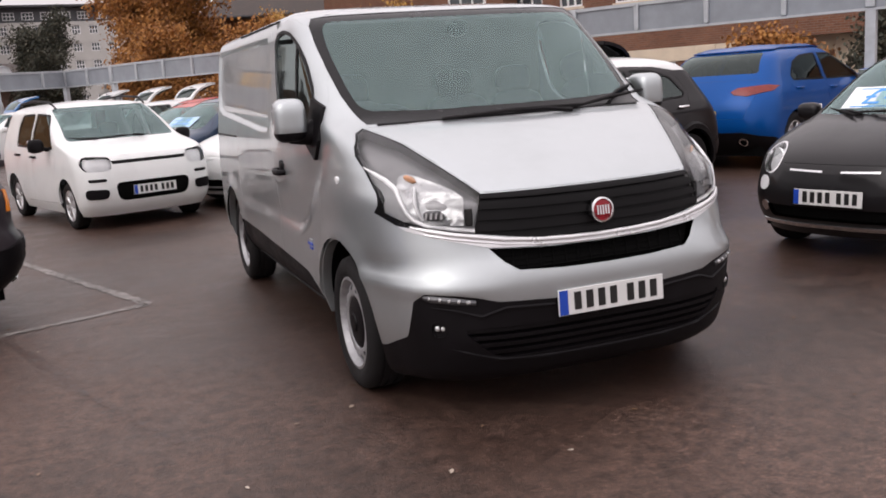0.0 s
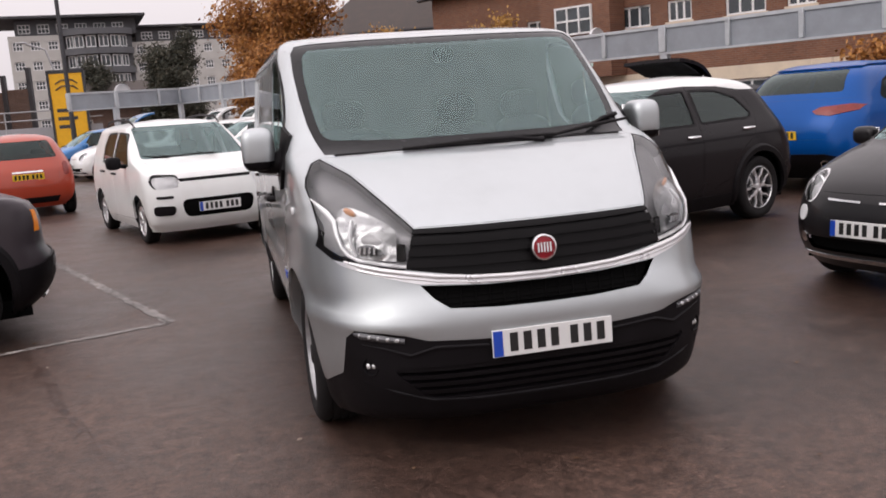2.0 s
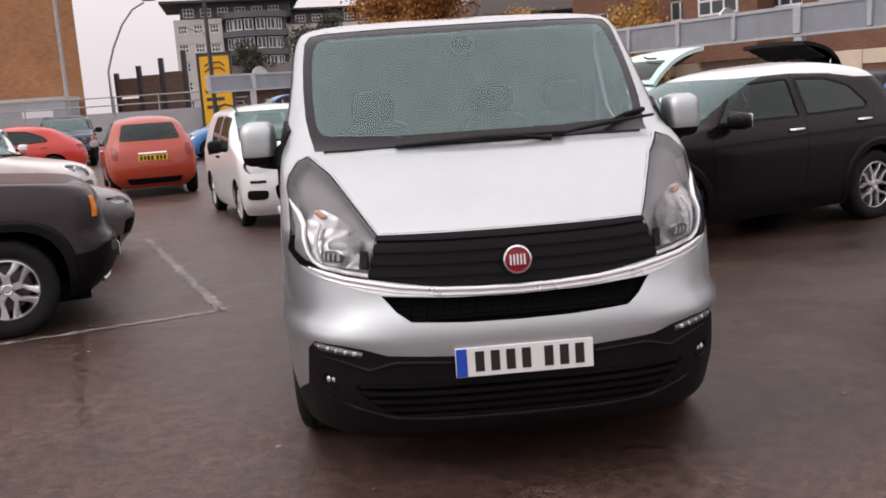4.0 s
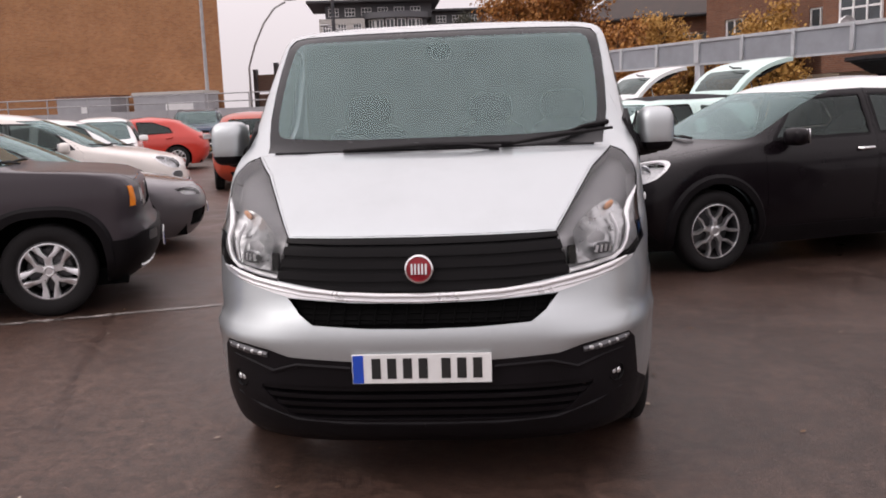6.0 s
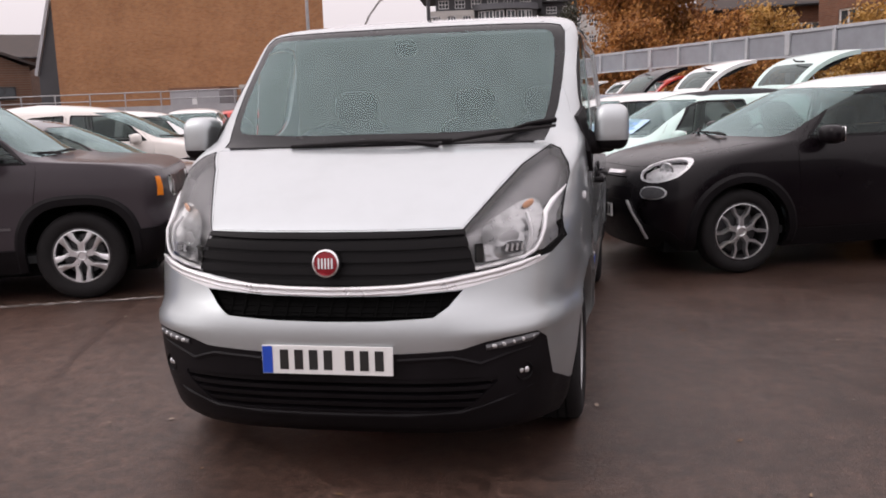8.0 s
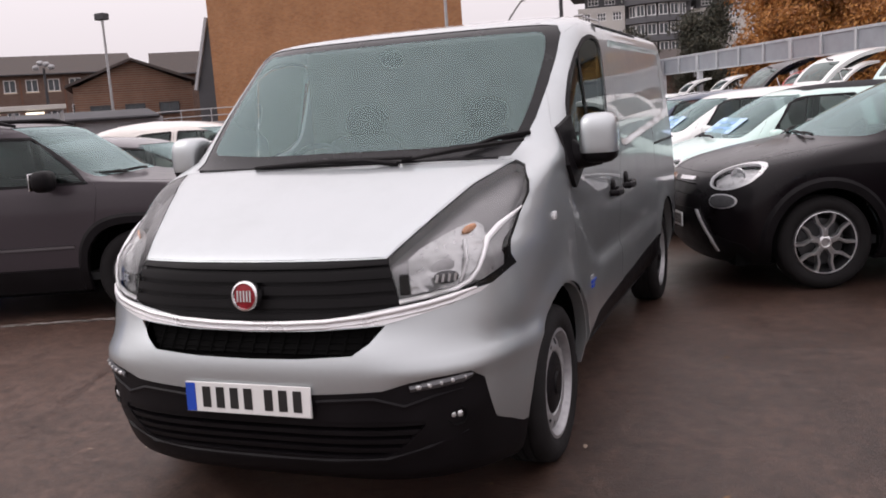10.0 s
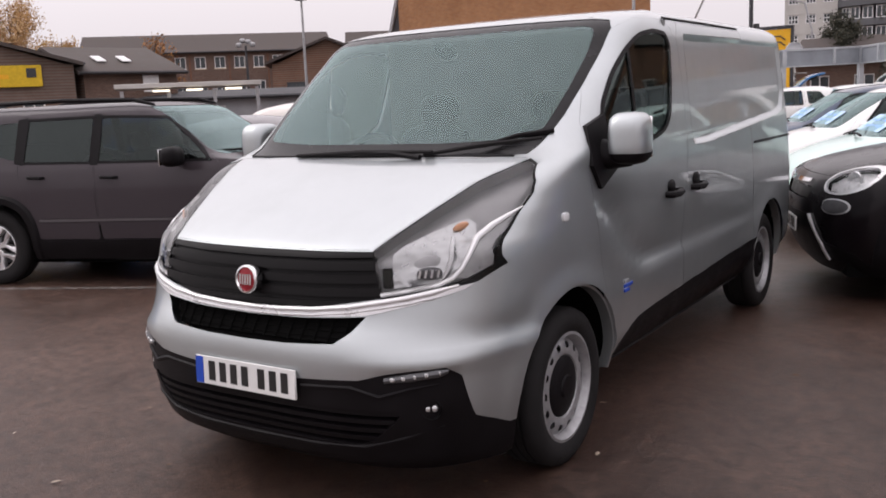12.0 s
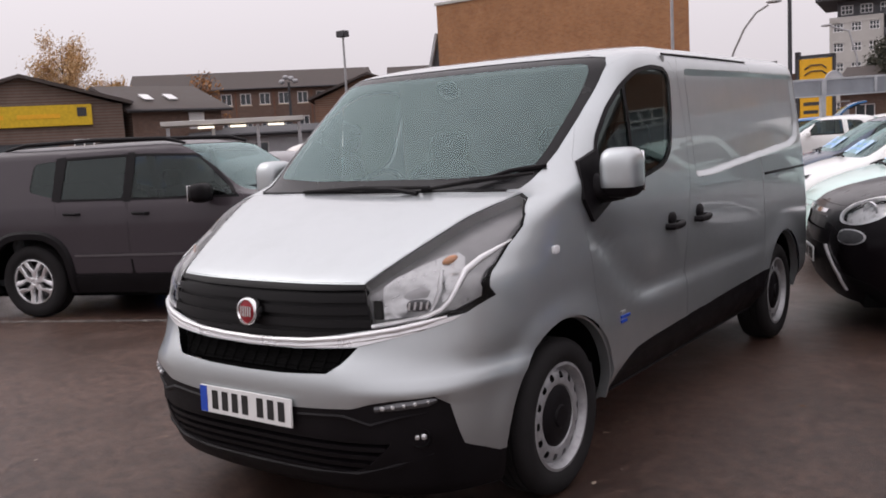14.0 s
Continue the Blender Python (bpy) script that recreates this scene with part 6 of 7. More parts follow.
    sp.update(length=3.65, fo=0.74, wb=2.30, r=0.285, rr=0.183, tw=0.18, arch=0.335, track=1.41, paint=paintm, rim="hubcap",
              nose=[(0.17, 0.14), (0.3, 0.04), (0.5, 0.0), (0.65, 0.015), (0.78, 0.045), (0.87, 0.09), (0.93, 0.22), (0.98, 0.45), (1.02, 0.68), (1.045, 0.78), (1.065, 0.83), (1.2, 1.04), (1.35, 1.28), (1.44, 1.44), (1.49, 1.6), (1.52, 1.85), (1.55, 2.3)],
              tail=[(0.17, 3.5), (0.35, 3.62), (0.6, 3.65), (0.9, 3.62), (1.1, 3.57), (1.3, 3.48), (1.42, 3.4), (1.48, 3.3), (1.52, 3.05), (1.55, 2.6)],
              half=[(0.17, 0.75), (0.3, 0.80), (0.5, 0.82), (0.75, 0.822), (0.92, 0.81), (1.02, 0.79), (1.15, 0.755), (1.35, 0.685), (1.44, 0.645), (1.49, 0.56), (1.53, 0.35), (1.55, 0.1)],
              windows={"front_door": [("side_window", rounded([(1.10, 0.965), (1.38, 1.30), (1.50, 1.39), (1.99, 1.41), (2.01, 0.972)], 0.04), DARKGLASS)],
                       "rear_door": [("side_window", rounded([(2.08, 0.975), (2.06, 1.41), (2.63, 1.40), (2.72, 1.26), (2.70, 0.99)], 0.06), DARKGLASS)]},
              handles={"front_door": (1.90, 0.86), "rear_door": (2.62, 0.88)}, handlemat=PLASTIC,
              panels=[("windscreen", rounded([(-0.68, 1.05), (0.68, 1.05), (0.60, 1.46), (-0.60, 1.46)], 0.05), "y", WSGLASS, -0.004, 0.0),
                      ("rear_window", rounded([(-0.52, 1.05), (0.52, 1.05), (0.48, 1.40), (-0.48, 1.40)], 0.05), "r", SIDEGLASS, -0.004, 0.0),
                      ("*front_door", rounded([(1.04, 0.30), (1.02, 0.95), (1.36, 1.32), (1.48, 1.43), (2.02, 1.45), (2.04, 0.95), (2.02, 0.28)], 0.04), "x", None, 0, 0),
                      ("*rear_door", rounded([(2.055, 0.95), (2.035, 1.45), (2.68, 1.43), (2.76, 1.25), (2.74, 0.9), (2.62, 0.66), (2.5, 0.28), (2.035, 0.28)], 0.04), "x", None, 0, 0),
                      ("*headlight", rounded([(0.47, 0.70), (0.74, 0.70), (0.785, 0.80), (0.73, 0.885), (0.455, 0.86)], 0.06), "y", None, 0, 0),
                      ("upper_grille", [(-0.44, 0.775), (0.44, 0.775), (0.46, 0.815), (-0.46, 0.815)], "y", GRILLE, -0.012, 0),
                      ("bumper_intake", rounded([(-0.42, 0.34), (0.42, 0.34), (0.46, 0.56), (-0.46, 0.56)], 0.09), "y", HOLE, -0.025, 0),
                      ("*bumper_pad", rounded([(0.54, 0.38), (0.76, 0.38), (0.765, 0.50), (0.52, 0.49)], 0.05), "y", PLASTIC, 0.008, 0),
                      ("*bumper_rub", rounded([(0.54, 0.58), (0.72, 0.58), (0.73, 0.615), (0.54, 0.615)], 0.02), "y", PLASTIC, 0.006, 0),
                      ("bonnet", [(-0.46, 0.875), (0.46, 0.875), (0.66, 0.95), (0.68, 1.035), (-0.68, 1.035), (-0.66, 0.95)], "y", paintm, 0.001, 0.003),
                      ("*tail_lamp", rounded([(0.60, 0.95), (0.74, 0.95), (0.66, 1.40), (0.54, 1.40)], 0.03), "r", TAIL, 0.006, 0)],
              bowls=[], lampback=LENSWHITE,
              mirrors=[(0.79, 1.24, 1.02, (0.095, 0.06, 0.085), PLASTIC)],
              cabin=(0.95, 3.2, 0.93),
              wipers=[((0.25, 0.80, 1.062), (-0.05, 0.81, 1.068), (-0.40, 0.86, 1.065)), ((-0.3, 0.81, 1.06), (-0.5, 0.87, 1.07), (-0.64, 0.96, 1.09))])
    sp["plates"] = [(pose(0, nose_y(sp, 0, 0.44) - 0.02, 0.455), False, True), (pose(0, tail_y(sp, 0, 0.5) + 0.012, 0.5, 0, 0, 180), True, False)]
    return sp


def plan_suv(paintm):
    sp = plan_500x(paintm)
    for k in ("nose", "tail"):
        sp[k] = [(z * 1.045, y * 1.098) for z, y in sp[k]]
    sp["half"] = [(z * 1.045, x * 1.055) for z, x in sp["half"]]
    for k in ("df", "dr"):
        sp[k] = [(z * 1.045, v * 1.2) for z, v in sp[k]]
    for k in ("nf", "nr"):
        sp[k] = [(z * 1.045, v) for z, v in sp[k]]
    sy, sz = 1.098, 1.045
    wid = lambda pl: [(y * sy, z * sz) for y, z in pl]
    crs = lambda pl: [(x * 1.055, z * sz) for x, z in pl]
    sp["panels"] = [(n, (wid if ax == "x" else crs)(pl), ax, m, o, g) for n, pl, ax, m, o, g in sp["panels"] if n.lstrip("*") in ("windscreen", "front_door", "rear_door", "headlight", "bonnet")]
    sp["panels"] += [("rear_window", rounded([(-0.66, 1.28), (0.66, 1.28), (0.57, 1.555), (-0.57, 1.555)], 0.05), "r", DARKGLASS, -0.004, 0.0),
                     ("*tail_lamp", [(0.40, 1.05), (0.48, 1.10), (0.80, 1.125), (0.88, 1.105), (0.87, 1.045), (0.62, 0.99), (0.46, 1.01)], "r", TAIL, 0.008, 0),
                     ("tailgate", [(-0.62, 0.70), (0.62, 0.70), (0.80, 1.2), (-0.80, 1.2)], "r", paintm, 0.001, 0.003),
                     ("rear_valance", [(-1.0, 0.2), (1.0, 0.2), (0.92, 0.44), (0.6, 0.52), (-0.6, 0.52), (-0.92, 0.44)], "r", PLASTIC, 0.006, 0),
                     ("*exhaust_ring", ring_poly(0.60, 0.40, 0.055, 0.05, 18), "r", CHROME, 0.03, 0),
                     ("*exhaust_hole", ring_poly(0.60, 0.40, 0.043, 0.038, 16), "r", HOLE, 0.028, 0),
                     ("spoiler", [(-0.62, 1.57), (0.62, 1.57), (0.56, 1.625), (-0.56, 1.625)], "r", paintm, 0.025, 0)]
    sp["windows"] = {k: [(n, wid(pl), DARKGLASS) for n, pl, m in v] for k, v in sp["windows"].items()}
    sp["handles"] = {k: (y * sy, z * sz) for k, (y, z) in sp["handles"].items()}
    sp.update(length=4.69, fo=0.90, wb=2.82, r=0.365, rr=0.25, arch=0.41, track=1.62, cladding=False, rim="alloy", handlemat=paintm, cabin=(1.3, 4.0, 1.03), wipers=[],
              mirrors=[(0.85, 1.7, 1.15, (0.11, 0.07, 0.075), paintm)], bowls=[])
    sp["plates"] = [(pose(0, tail_y(sp, 0, 0.76) + 0.014, 0.76, 4, 0, 180), True, False)]
    return sp


def plan_saloon(paintm):
    sp = base_plan(0.17, 1.44, 0.62, 0.45, 2.4, 2.6)
    sp.update(length=4.45, fo=0.88, wb=2.68, r=0.325, rr=0.225, tw=0.22, arch=0.375, track=1.55, paint=paintm, rim="alloy",
              nose=[(0.17, 0.16), (0.3, 0.05), (0.5, 0.0), (0.62, 0.03), (0.70, 0.12), (0.77, 0.36), (0.84, 0.72), (0.91, 1.1), (0.94, 1.22), (1.1, 1.55), (1.25, 1.88), (1.35, 2.15), (1.40, 2.4), (1.44, 2.8)],
              tail=[(0.17, 4.25), (0.4, 4.42), (0.6, 4.45), (0.85, 4.38), (0.98, 4.28), (1.1, 4.1), (1.25, 3.85), (1.35, 3.6), (1.40, 3.35), (1.44, 3.0)],
              half=[(0.17, 0.84), (0.3, 0.88), (0.5, 0.90), (0.7, 0.90), (0.85, 0.875), (0.93, 0.845), (1.05, 0.78), (1.2, 0.70), (1.3, 0.64), (1.37, 0.52), (1.41, 0.35), (1.44, 0.1)],
              windows={"front_door": [("side_window", rounded([(1.55, 0.935), (1.85, 1.15), (2.12, 1.28), (2.48, 1.32), (2.52, 0.955)], 0.03), SIDEGLASS)],
                       "rear_door": [("side_window", rounded([(2.60, 0.96), (2.56, 1.32), (3.0, 1.30), (3.4, 1.15), (3.5, 1.0)], 0.03), DARKGLASS)]},
              handles={"front_door": (2.42, 0.84), "rear_door": (3.38, 0.87)}, handlemat=paintm,
              panels=[("windscreen", rounded([(-0.76, 0.945), (0.76, 0.945), (0.60, 1.325), (-0.60, 1.325)], 0.05), "y", WSGLASS, -0.004, 0.0),
                      ("rear_window", rounded([(-0.62, 1.0), (0.62, 1.0), (0.54, 1.28), (-0.54, 1.28)], 0.05), "r", DARKGLASS, -0.004, 0.0),
                      ("*front_door", rounded([(1.42, 0.28), (1.40, 0.88), (1.80, 1.17), (2.10, 1.315), (2.53, 1.35), (2.56, 0.9), (2.52, 0.27)], 0.04), "x", None, 0, 0),
                      ("*rear_door", rounded([(2.58, 0.9), (2.55, 1.35), (3.05, 1.33), (3.45, 1.18), (3.56, 0.95), (3.30, 0.72), (3.12, 0.5), (3.0, 0.27), (2.54, 0.27)], 0.04), "x", None, 0, 0),
                      ("*headlight", rounded([(0.46, 0.60), (0.76, 0.62), (0.80, 0.69), (0.60, 0.695), (0.44, 0.66)], 0.03), "y", None, 0, 0),
                      ("upper_grille", rounded([(-0.20, 0.62), (0.20, 0.62), (0.0, 0.30)], 0.03), "y", GRILLE, -0.01, 0),
                      ("*bumper_intake", rounded([(0.34, 0.28), (0.70, 0.28), (0.72, 0.44), (0.36, 0.46)], 0.04), "y", HOLE, -0.02, 0),
                      ("bonnet", [(-0.45, 0.70), (0.45, 0.70), (0.66, 0.78), (0.74, 0.92), (-0.74, 0.92), (-0.66, 0.78)], "y", paintm, 0.001, 0.003),
                      ("*tail_lamp", rounded([(0.45, 0.80), (0.80, 0.80), (0.80, 0.90), (0.45, 0.89)], 0.03), "r", TAIL, 0.006, 0)],
              bowls=[], lampback=LAMPPALE,
              mirrors=[(0.84, 1.72, 0.97, (0.10, 0.065, 0.07), paintm)], cabin=(1.3, 3.6, 0.86))
    sp["plates"] = [(pose(0.25, nose_y(sp, 0.25, 0.4) - 0.03, 0.40), False, True), (pose(0, tail_y(sp, 0, 0.5) + 0.012, 0.5, 0, 0, 180), True, False)]
    return sp


def price_card(car, x, y, z, tilt, w=0.62, h=0.17):
    """A pale blue price card laid inside the windscreen, with bars for writing that cannot be read."""
    c = part("price_card", boxed((-w / 2, 0, 0), (w / 2, 0.004, h)), CARDPALE, car, "pale blue price card behind the windscreen")
    c.matrix_basis = pose(x, y, z, tilt)
    for k in range(2):
        part("card_bar", boxed((-w * 0.4, -0.003, h * (0.24 + 0.36 * k)), (w * (0.38 - 0.14 * k), -0.001, h * (0.38 + 0.36 * k))), CARDMID, c)
    return c


# ---- the parked cars ----
ROW = -111.4          # noses of the right-hand row, compass degrees
LEFT = 69.0           # noses of the left-hand row

x_car = make_car(plan_500x(BLACK, WHITE), "crossover_car", "black compact crossover with white roof, two-tone alloy wheels", "car")
x_car.matrix_basis = parked(0.92, 4.88, ROW)

grey_suv = make_car(plan_boxy(GREY), "boxy_suv", "dark grey boxy compact SUV with silver alloy wheels", "car")
grey_suv.matrix_basis = parked(-2.69, 4.32, LEFT)
for s in (1, -1):
    rail = tube(bmesh.new(), [(s * 0.61, 1.78, 1.585), (s * 0.62, 1.98, 1.635), (s * 0.625, 2.7, 1.655), (s * 0.62, 3.5, 1.645), (s * 0.605, 3.75, 1.60)], [0.012, 0.02, 0.02, 0.02, 0.012], 8)
    part("roof_rail", rail, PLASTIC, grey_suv, "dark roof rail")

panda = make_car(plan_panda(WHITE), "hatchback_car", "white five-door hatchback with black roof rails, facing the aisle", "car")
panda.matrix_basis = parked(-1.28, 8.09, 162.6)
for s in (1, -1):
    rail = tube(bmesh.new(), [(s * 0.57, 1.5, 1.46), (s * 0.58, 1.7, 1.54), (s * 0.585, 2.4, 1.575), (s * 0.58, 3.0, 1.55), (s * 0.57, 3.2, 1.48)], [0.01, 0.016, 0.016, 0.016, 0.01], 8)
    part("roof_rail", rail, PLASTIC, panda)

mini_black = make_car(plan_500(BLACKMATT), "city_car", "dark grey-black small city car with a blue price card", "car")
mini_black.matrix_basis = parked(2.80, 1.63, -104.0)

mini_plain = make_car(plan_500(ORANGE), "city_car", "coral orange small city car seen from behind", "car")
mini_plain.matrix_basis = parked(-5.6, 17.2, -18.0)

suv_blue = make_car(plan_suv(BLUE), "sport_suv", "bright blue sport utility car with twin exhausts", "car")
suv_blue.matrix_basis = parked(10.2, 8.75, 68.6)

saloon = make_car(plan_saloon(PALEGREY), "saloon_car", "metallic grey low saloon car", "car")
saloon.matrix_basis = parked(-3.2, 7.05, LEFT)


def another(src, swap, x, y, nose, label, card=True):
    if ORANGE in swap and ORANGETOP not in swap:
        swap = {**swap, ORANGETOP: swap[ORANGE]}
    c = repaint(copy_thing(src, parked(x, y, nose)), swap)
    c["label"] = label
    return c


cream = another(x_car, {BLACK: CREAM, WHITE: CREAM}, -4.3, 9.6, LEFT, "pearl white compact crossover with dark glass")
white2 = another(mini_plain, {ORANGE: WHITE}, -5.4, 12.2, LEFT, "white small city car in the row")
red_b = another(saloon, {PALEGREY: RED}, -12.2, 20.1, 249.0, "bright red hatchback parked by the grey boarding")
navy = another(grey_suv, {GREY: NAVY}, -10.2, 26.6, 165, "dark navy compact SUV facing the aisle")
dark_d = another(saloon, {PALEGREY: RED}, -2.2, 13.9, ROW, "dull red hatchback further down the row")
back_blue = another(x_car, {BLACK: BLUE}, -11.3, 1.05, 249.0, "blue compact crossover with white roof, tail to the grey SUV")
far_blue = another(mini_plain, {ORANGE: BLUE}, -9.6, 9.6, 69.0, "bright blue small city car beyond the grey SUV")
far_white = another(panda, {}, -17.0, 9.0, 69.0, "white hatchback far behind the grey SUV")
white_g = another(mini_plain, {ORANGE: WHITE}, -5.4, 24.9, ROW, "white small city car beside the light blue one")
white_f = another(mini_plain, {ORANGE: WHITE}, -8.2, 15.0, 160, "white small city car beside the orange one")

# rows near the raised barrier, boots open
def open_boot(src, swap, x, y, nose, label, lid):
    c = another(src, swap, x, y, nose, label)
    g = empty("open_tailgate")
    g.parent = c
    g.matrix_basis = pose(0, 2.78, 1.47, 44)
    bm = bmesh.new()
    rows = []
    for k in range(9):
        u = k / 8
        rows.append([bm.verts.new((w * (0.50 + 0.06 * math.sin(u * 2.6)), 0.86 * u, 0.06 * math.sin(u * 3.1) - 0.24 * u * u - 0.02 * w * w)) for w in (-1, -0.6, -0.2, 0.2, 0.6, 1)])
    for a, b in zip(rows, rows[1:]):
        for i in range(5):
            bm.faces.new((a[i], a[i + 1], b[i + 1], b[i]))
    glassm = cut(bm, rounded([(-0.40, 0.06), (0.40, 0.06), (0.43, 0.40), (-0.43, 0.40)], 0.05), "z", lambda c, n: True)
    part("tailgate_glass", rim(glassm, 0.008), DARKGLASS, g)
    part("tailgate_panel", rim(bm, 0.05), lid, g, "raised tailgate panel")
    part("tailgate_lining", boxed((-0.5, -0.21, -0.012), (0.5, 0.21, 0.012), 0.01, 1), CABIN, g, m=pose(0, 0.60, -0.19, -20))
    part("rear_wiper", tube(bmesh.new(), [(0, 0.44, 0.04), (0.1, 0.40, 0.045), (0.3, 0.38, 0.05)], 0.010, 6), PLASTIC, g)
    for s in (1, -1):
        part("gas_strut", tube(bmesh.new(), [(s * 0.47, 0.30, -0.02), (s * 0.5, 0.12, -0.38)], 0.009, 6), CHROME, g)
    return c


BARRIER_ROW = [(0.0, 18.0, WHITE), (-0.9, 20.0, RED), (-1.9, 22.0, WHITE), (-2.9, 23.8, WHITE), (-4.0, 25.4, WHITE)]
WORDS = {WHITE: "white small city car with its tailgate raised", BLACK: "black small city car with its tailgate raised", RED: "red small city car with its tailgate raised", SKYBLUE: "light blue small city car with its tailgate raised"}
for bx, by, col in BARRIER_ROW:
    open_boot(mini_plain, {ORANGE: col}, bx, by, ROW, WORDS[col], col)["group"] = "cars with raised tailgates"
open_boot(mini_plain, {ORANGE: SKYBLUE}, -6.6, 27.0, ROW, WORDS[SKYBLUE], SKYBLUE)["group"] = "cars with raised tailgates"


mint_a = open_boot(mini_plain, {ORANGE: MINT, ORANGETOP: SOFTTOP}, 0.22, 7.25, ROW, "pale mint small city car with grey fabric roof, tailgate raised", MINT)
mint_b = open_boot(mini_plain, {ORANGE: WHITE}, -0.62, 9.4, ROW, "white small city car, tailgate raised, with a price card", WHITE)
mint_c = open_boot(mini_plain, {ORANGE: NAVY}, -1.4, 11.6, ROW, "dark navy small city car, tailgate raised, with a price card", BLACK)
tail_on = open_boot(mini_plain, {ORANGE: BLACK}, 8.3, 10.1, 68.6, "black small city car, tailgate raised, tail to the aisle", BLACK)
tail_on["group"] = "cars with raised tailgates"
for c in (mint_a, mint_b, mint_c):
    c["group"] = "cars with raised tailgates"
    price_card(c, 0.0, 0.885, 1.035, -56, 0.8, 0.26)


# price card on the dark city car
def big_card(car):
    c = part("price_card", boxed((-0.44, 0, 0), (0.44, 0.004, 0.27)), CARDWHITE, car, "blue and white price card reading £400")
    c.matrix_basis = pose(0.0, 0.885, 1.035, -56)
    part("card_border", boxed((-0.375, -0.003, 0.235), (0.375, -0.001, 0.245)), CARDBLUE, c)
    part("card_border", boxed((-0.375, -0.003, 0.012), (0.375, -0.001, 0.024)), CARDBLUE, c)
    cu = bpy.data.curves.new("price_text", 'FONT')
    cu.body, cu.size, cu.extrude = "£400", 0.27, 0.001
    cu.align_x, cu.align_y = 'CENTER', 'CENTER'
    tx = new("price_text", cu)
    tx.data.materials.append(CARDBLUE)
    tx.parent = c
    tx.matrix_basis = pose(0, -0.004, 0.13, 90) @ Matrix.Diagonal((1.15, 1, 1, 1))
    return c


big_card(mini_black)


# ---- raised steel barrier round the yard ----
def barrier(name, a, b, za, zb, step, phase, legs_every, first_leg, label):
    """Panels on a raised rail between a and b, upright ribs, and legs down to the ground."""
    th = empty(name)
    tagged(th, label, "barrier")
    A, B = Vector((*a, 0)), Vector((*b, 0))
    d = (B - A)
    L = d.length
    ang = math.degrees(math.atan2(d.y, d.x))
    th.matrix_basis = pose(a[0], a[1], 0, 0, 0, ang)
    top = lambda u: za + (zb - za) * u / L
    stops = [0.0]
    u = phase % step
    while u < L:
        if u > 0.05:
            stops.append(u)
        u += step
    stops.append(L)
    for u0, u1 in zip(stops, stops[1:]):
        bm = bmesh.new()
        box(bm, (u0 + 0.01, -0.02, 0), (u1 - 0.01, 0.02, 1))
        for v in bm.verts:
            v.co.z = top(v.co.x) - (0.05 if v.co.z > 0.5 else 0.52)
        part("panel", bm, BEAMGREY, th)
        for nm, lo, hi in (("top_rail", 0.06, 0.0), ("bottom_rail", 0.55, 0.51)):
            bm = bmesh.new()
            box(bm, (u0, -0.05, 0), (u1, 0.05, 1))
            for v in bm.verts:
                v.co.z = top(v.co.x) - (hi if v.co.z > 0.5 else lo)
            part(nm, bm, BEAMLITE, th)
    for k, u in enumerate(stops):
        leg = (k % legs_every) == first_leg
        w = 0.075 if leg else 0.045
        part("rib", boxed((u - w, -0.075, top(u) - 0.50), (u + w, 0.06, top(u) - 0.01), 0.008, 1), BEAMLITE, th)
        if leg:
            part("leg", boxed((u - 0.08, -0.04, 0.0), (u + 0.08, 0.10, top(u) - 0.502), 0.01, 1), BEAMLITE, th)
    return th


def on_right_line(s):
    return (12.06 - 0.5 * s, 4.24 + 0.866 * s)


barrier("steel_barrier", on_right_line(28.6), on_right_line(-9.0), 2.66, 2.66, 1.35, (28.6 - 7.0) % 1.35, 4, 2, "raised grey galvanised panel barrier on steel legs")
barrier("steel_barrier", (-5.4, 26.0), on_right_line(28.62), 2.60, 2.66, 1.7, 0.0, 2, 1, "raised pale grey panel barrier along the yard's far side")


def dome(x, y, z, r):
    bm = lathe(bmesh.new(), [(0.0, 0.06), (r * 0.5, 0.05), (r * 0.85, 0.02), (r, -0.04), (r * 0.98, -0.07)], 24)
    part_ob = part("satellite_dish", bm, UPVC, None, m=pose(0, 0, 0, 0, 0, 90))
    part_ob.matrix_basis = pose(x, y, z, 0, 0, 30)
    part("dish_stalk", tube(bmesh.new(), [(0, 0, -0.1), (0, 0.05, -r - 0.15)], 0.03, 6), POLELITE, part_ob)
    return tagged(part_ob, "white round dish standing above the barrier", "dish", group="white dishes")


for s, dz in ((11.5, 0.30), (26.8, 0.12)):
    dx, dy = on_right_line(s)
    dome(dx + 0.25, dy + 0.15, 2.26 + dz, 0.25)
dome(-4.0, 27.75, 2.58, 0.28)


# ---- windows for buildings ----
WINDOW_MESHES = {}


def window_part(parent, m, w, h, cols=2, rows=1, frame=UPVC, name="window"):
    key = (w, h, cols, rows, frame.name)
    if key not in WINDOW_MESHES:
        t = 0.07
        cw, ch = (w - t) / cols - t, (h - t) / rows - t
        lights = [(-w / 2 + t + cw / 2 + (cw + t) * i, t + (ch + t) * j, cw, ch) for i in range(cols) for j in range(rows)]
        bm = wall_with_openings(-w / 2, w / 2, 0, h, 0.09, lights)
        bmesh.ops.translate(bm, vec=(0, -0.06, 0), verts=bm.verts)
        fr = part(name, bm, frame, parent)
        fr.matrix_basis = m
        pn = part("pane", boxed((-w / 2 + 0.02, -0.015, 0.02), (w / 2 - 0.02, 0.0, h - 0.02)), PANE, fr)
        WINDOW_MESHES[key] = (fr.data, pn.data)
        return fr
    a, b = WINDOW_MESHES[key]
    fr = new(name, a)
    fr.parent = parent
    fr.matrix_basis = m
    pn = new("pane", b)
    pn.parent = fr
    return fr


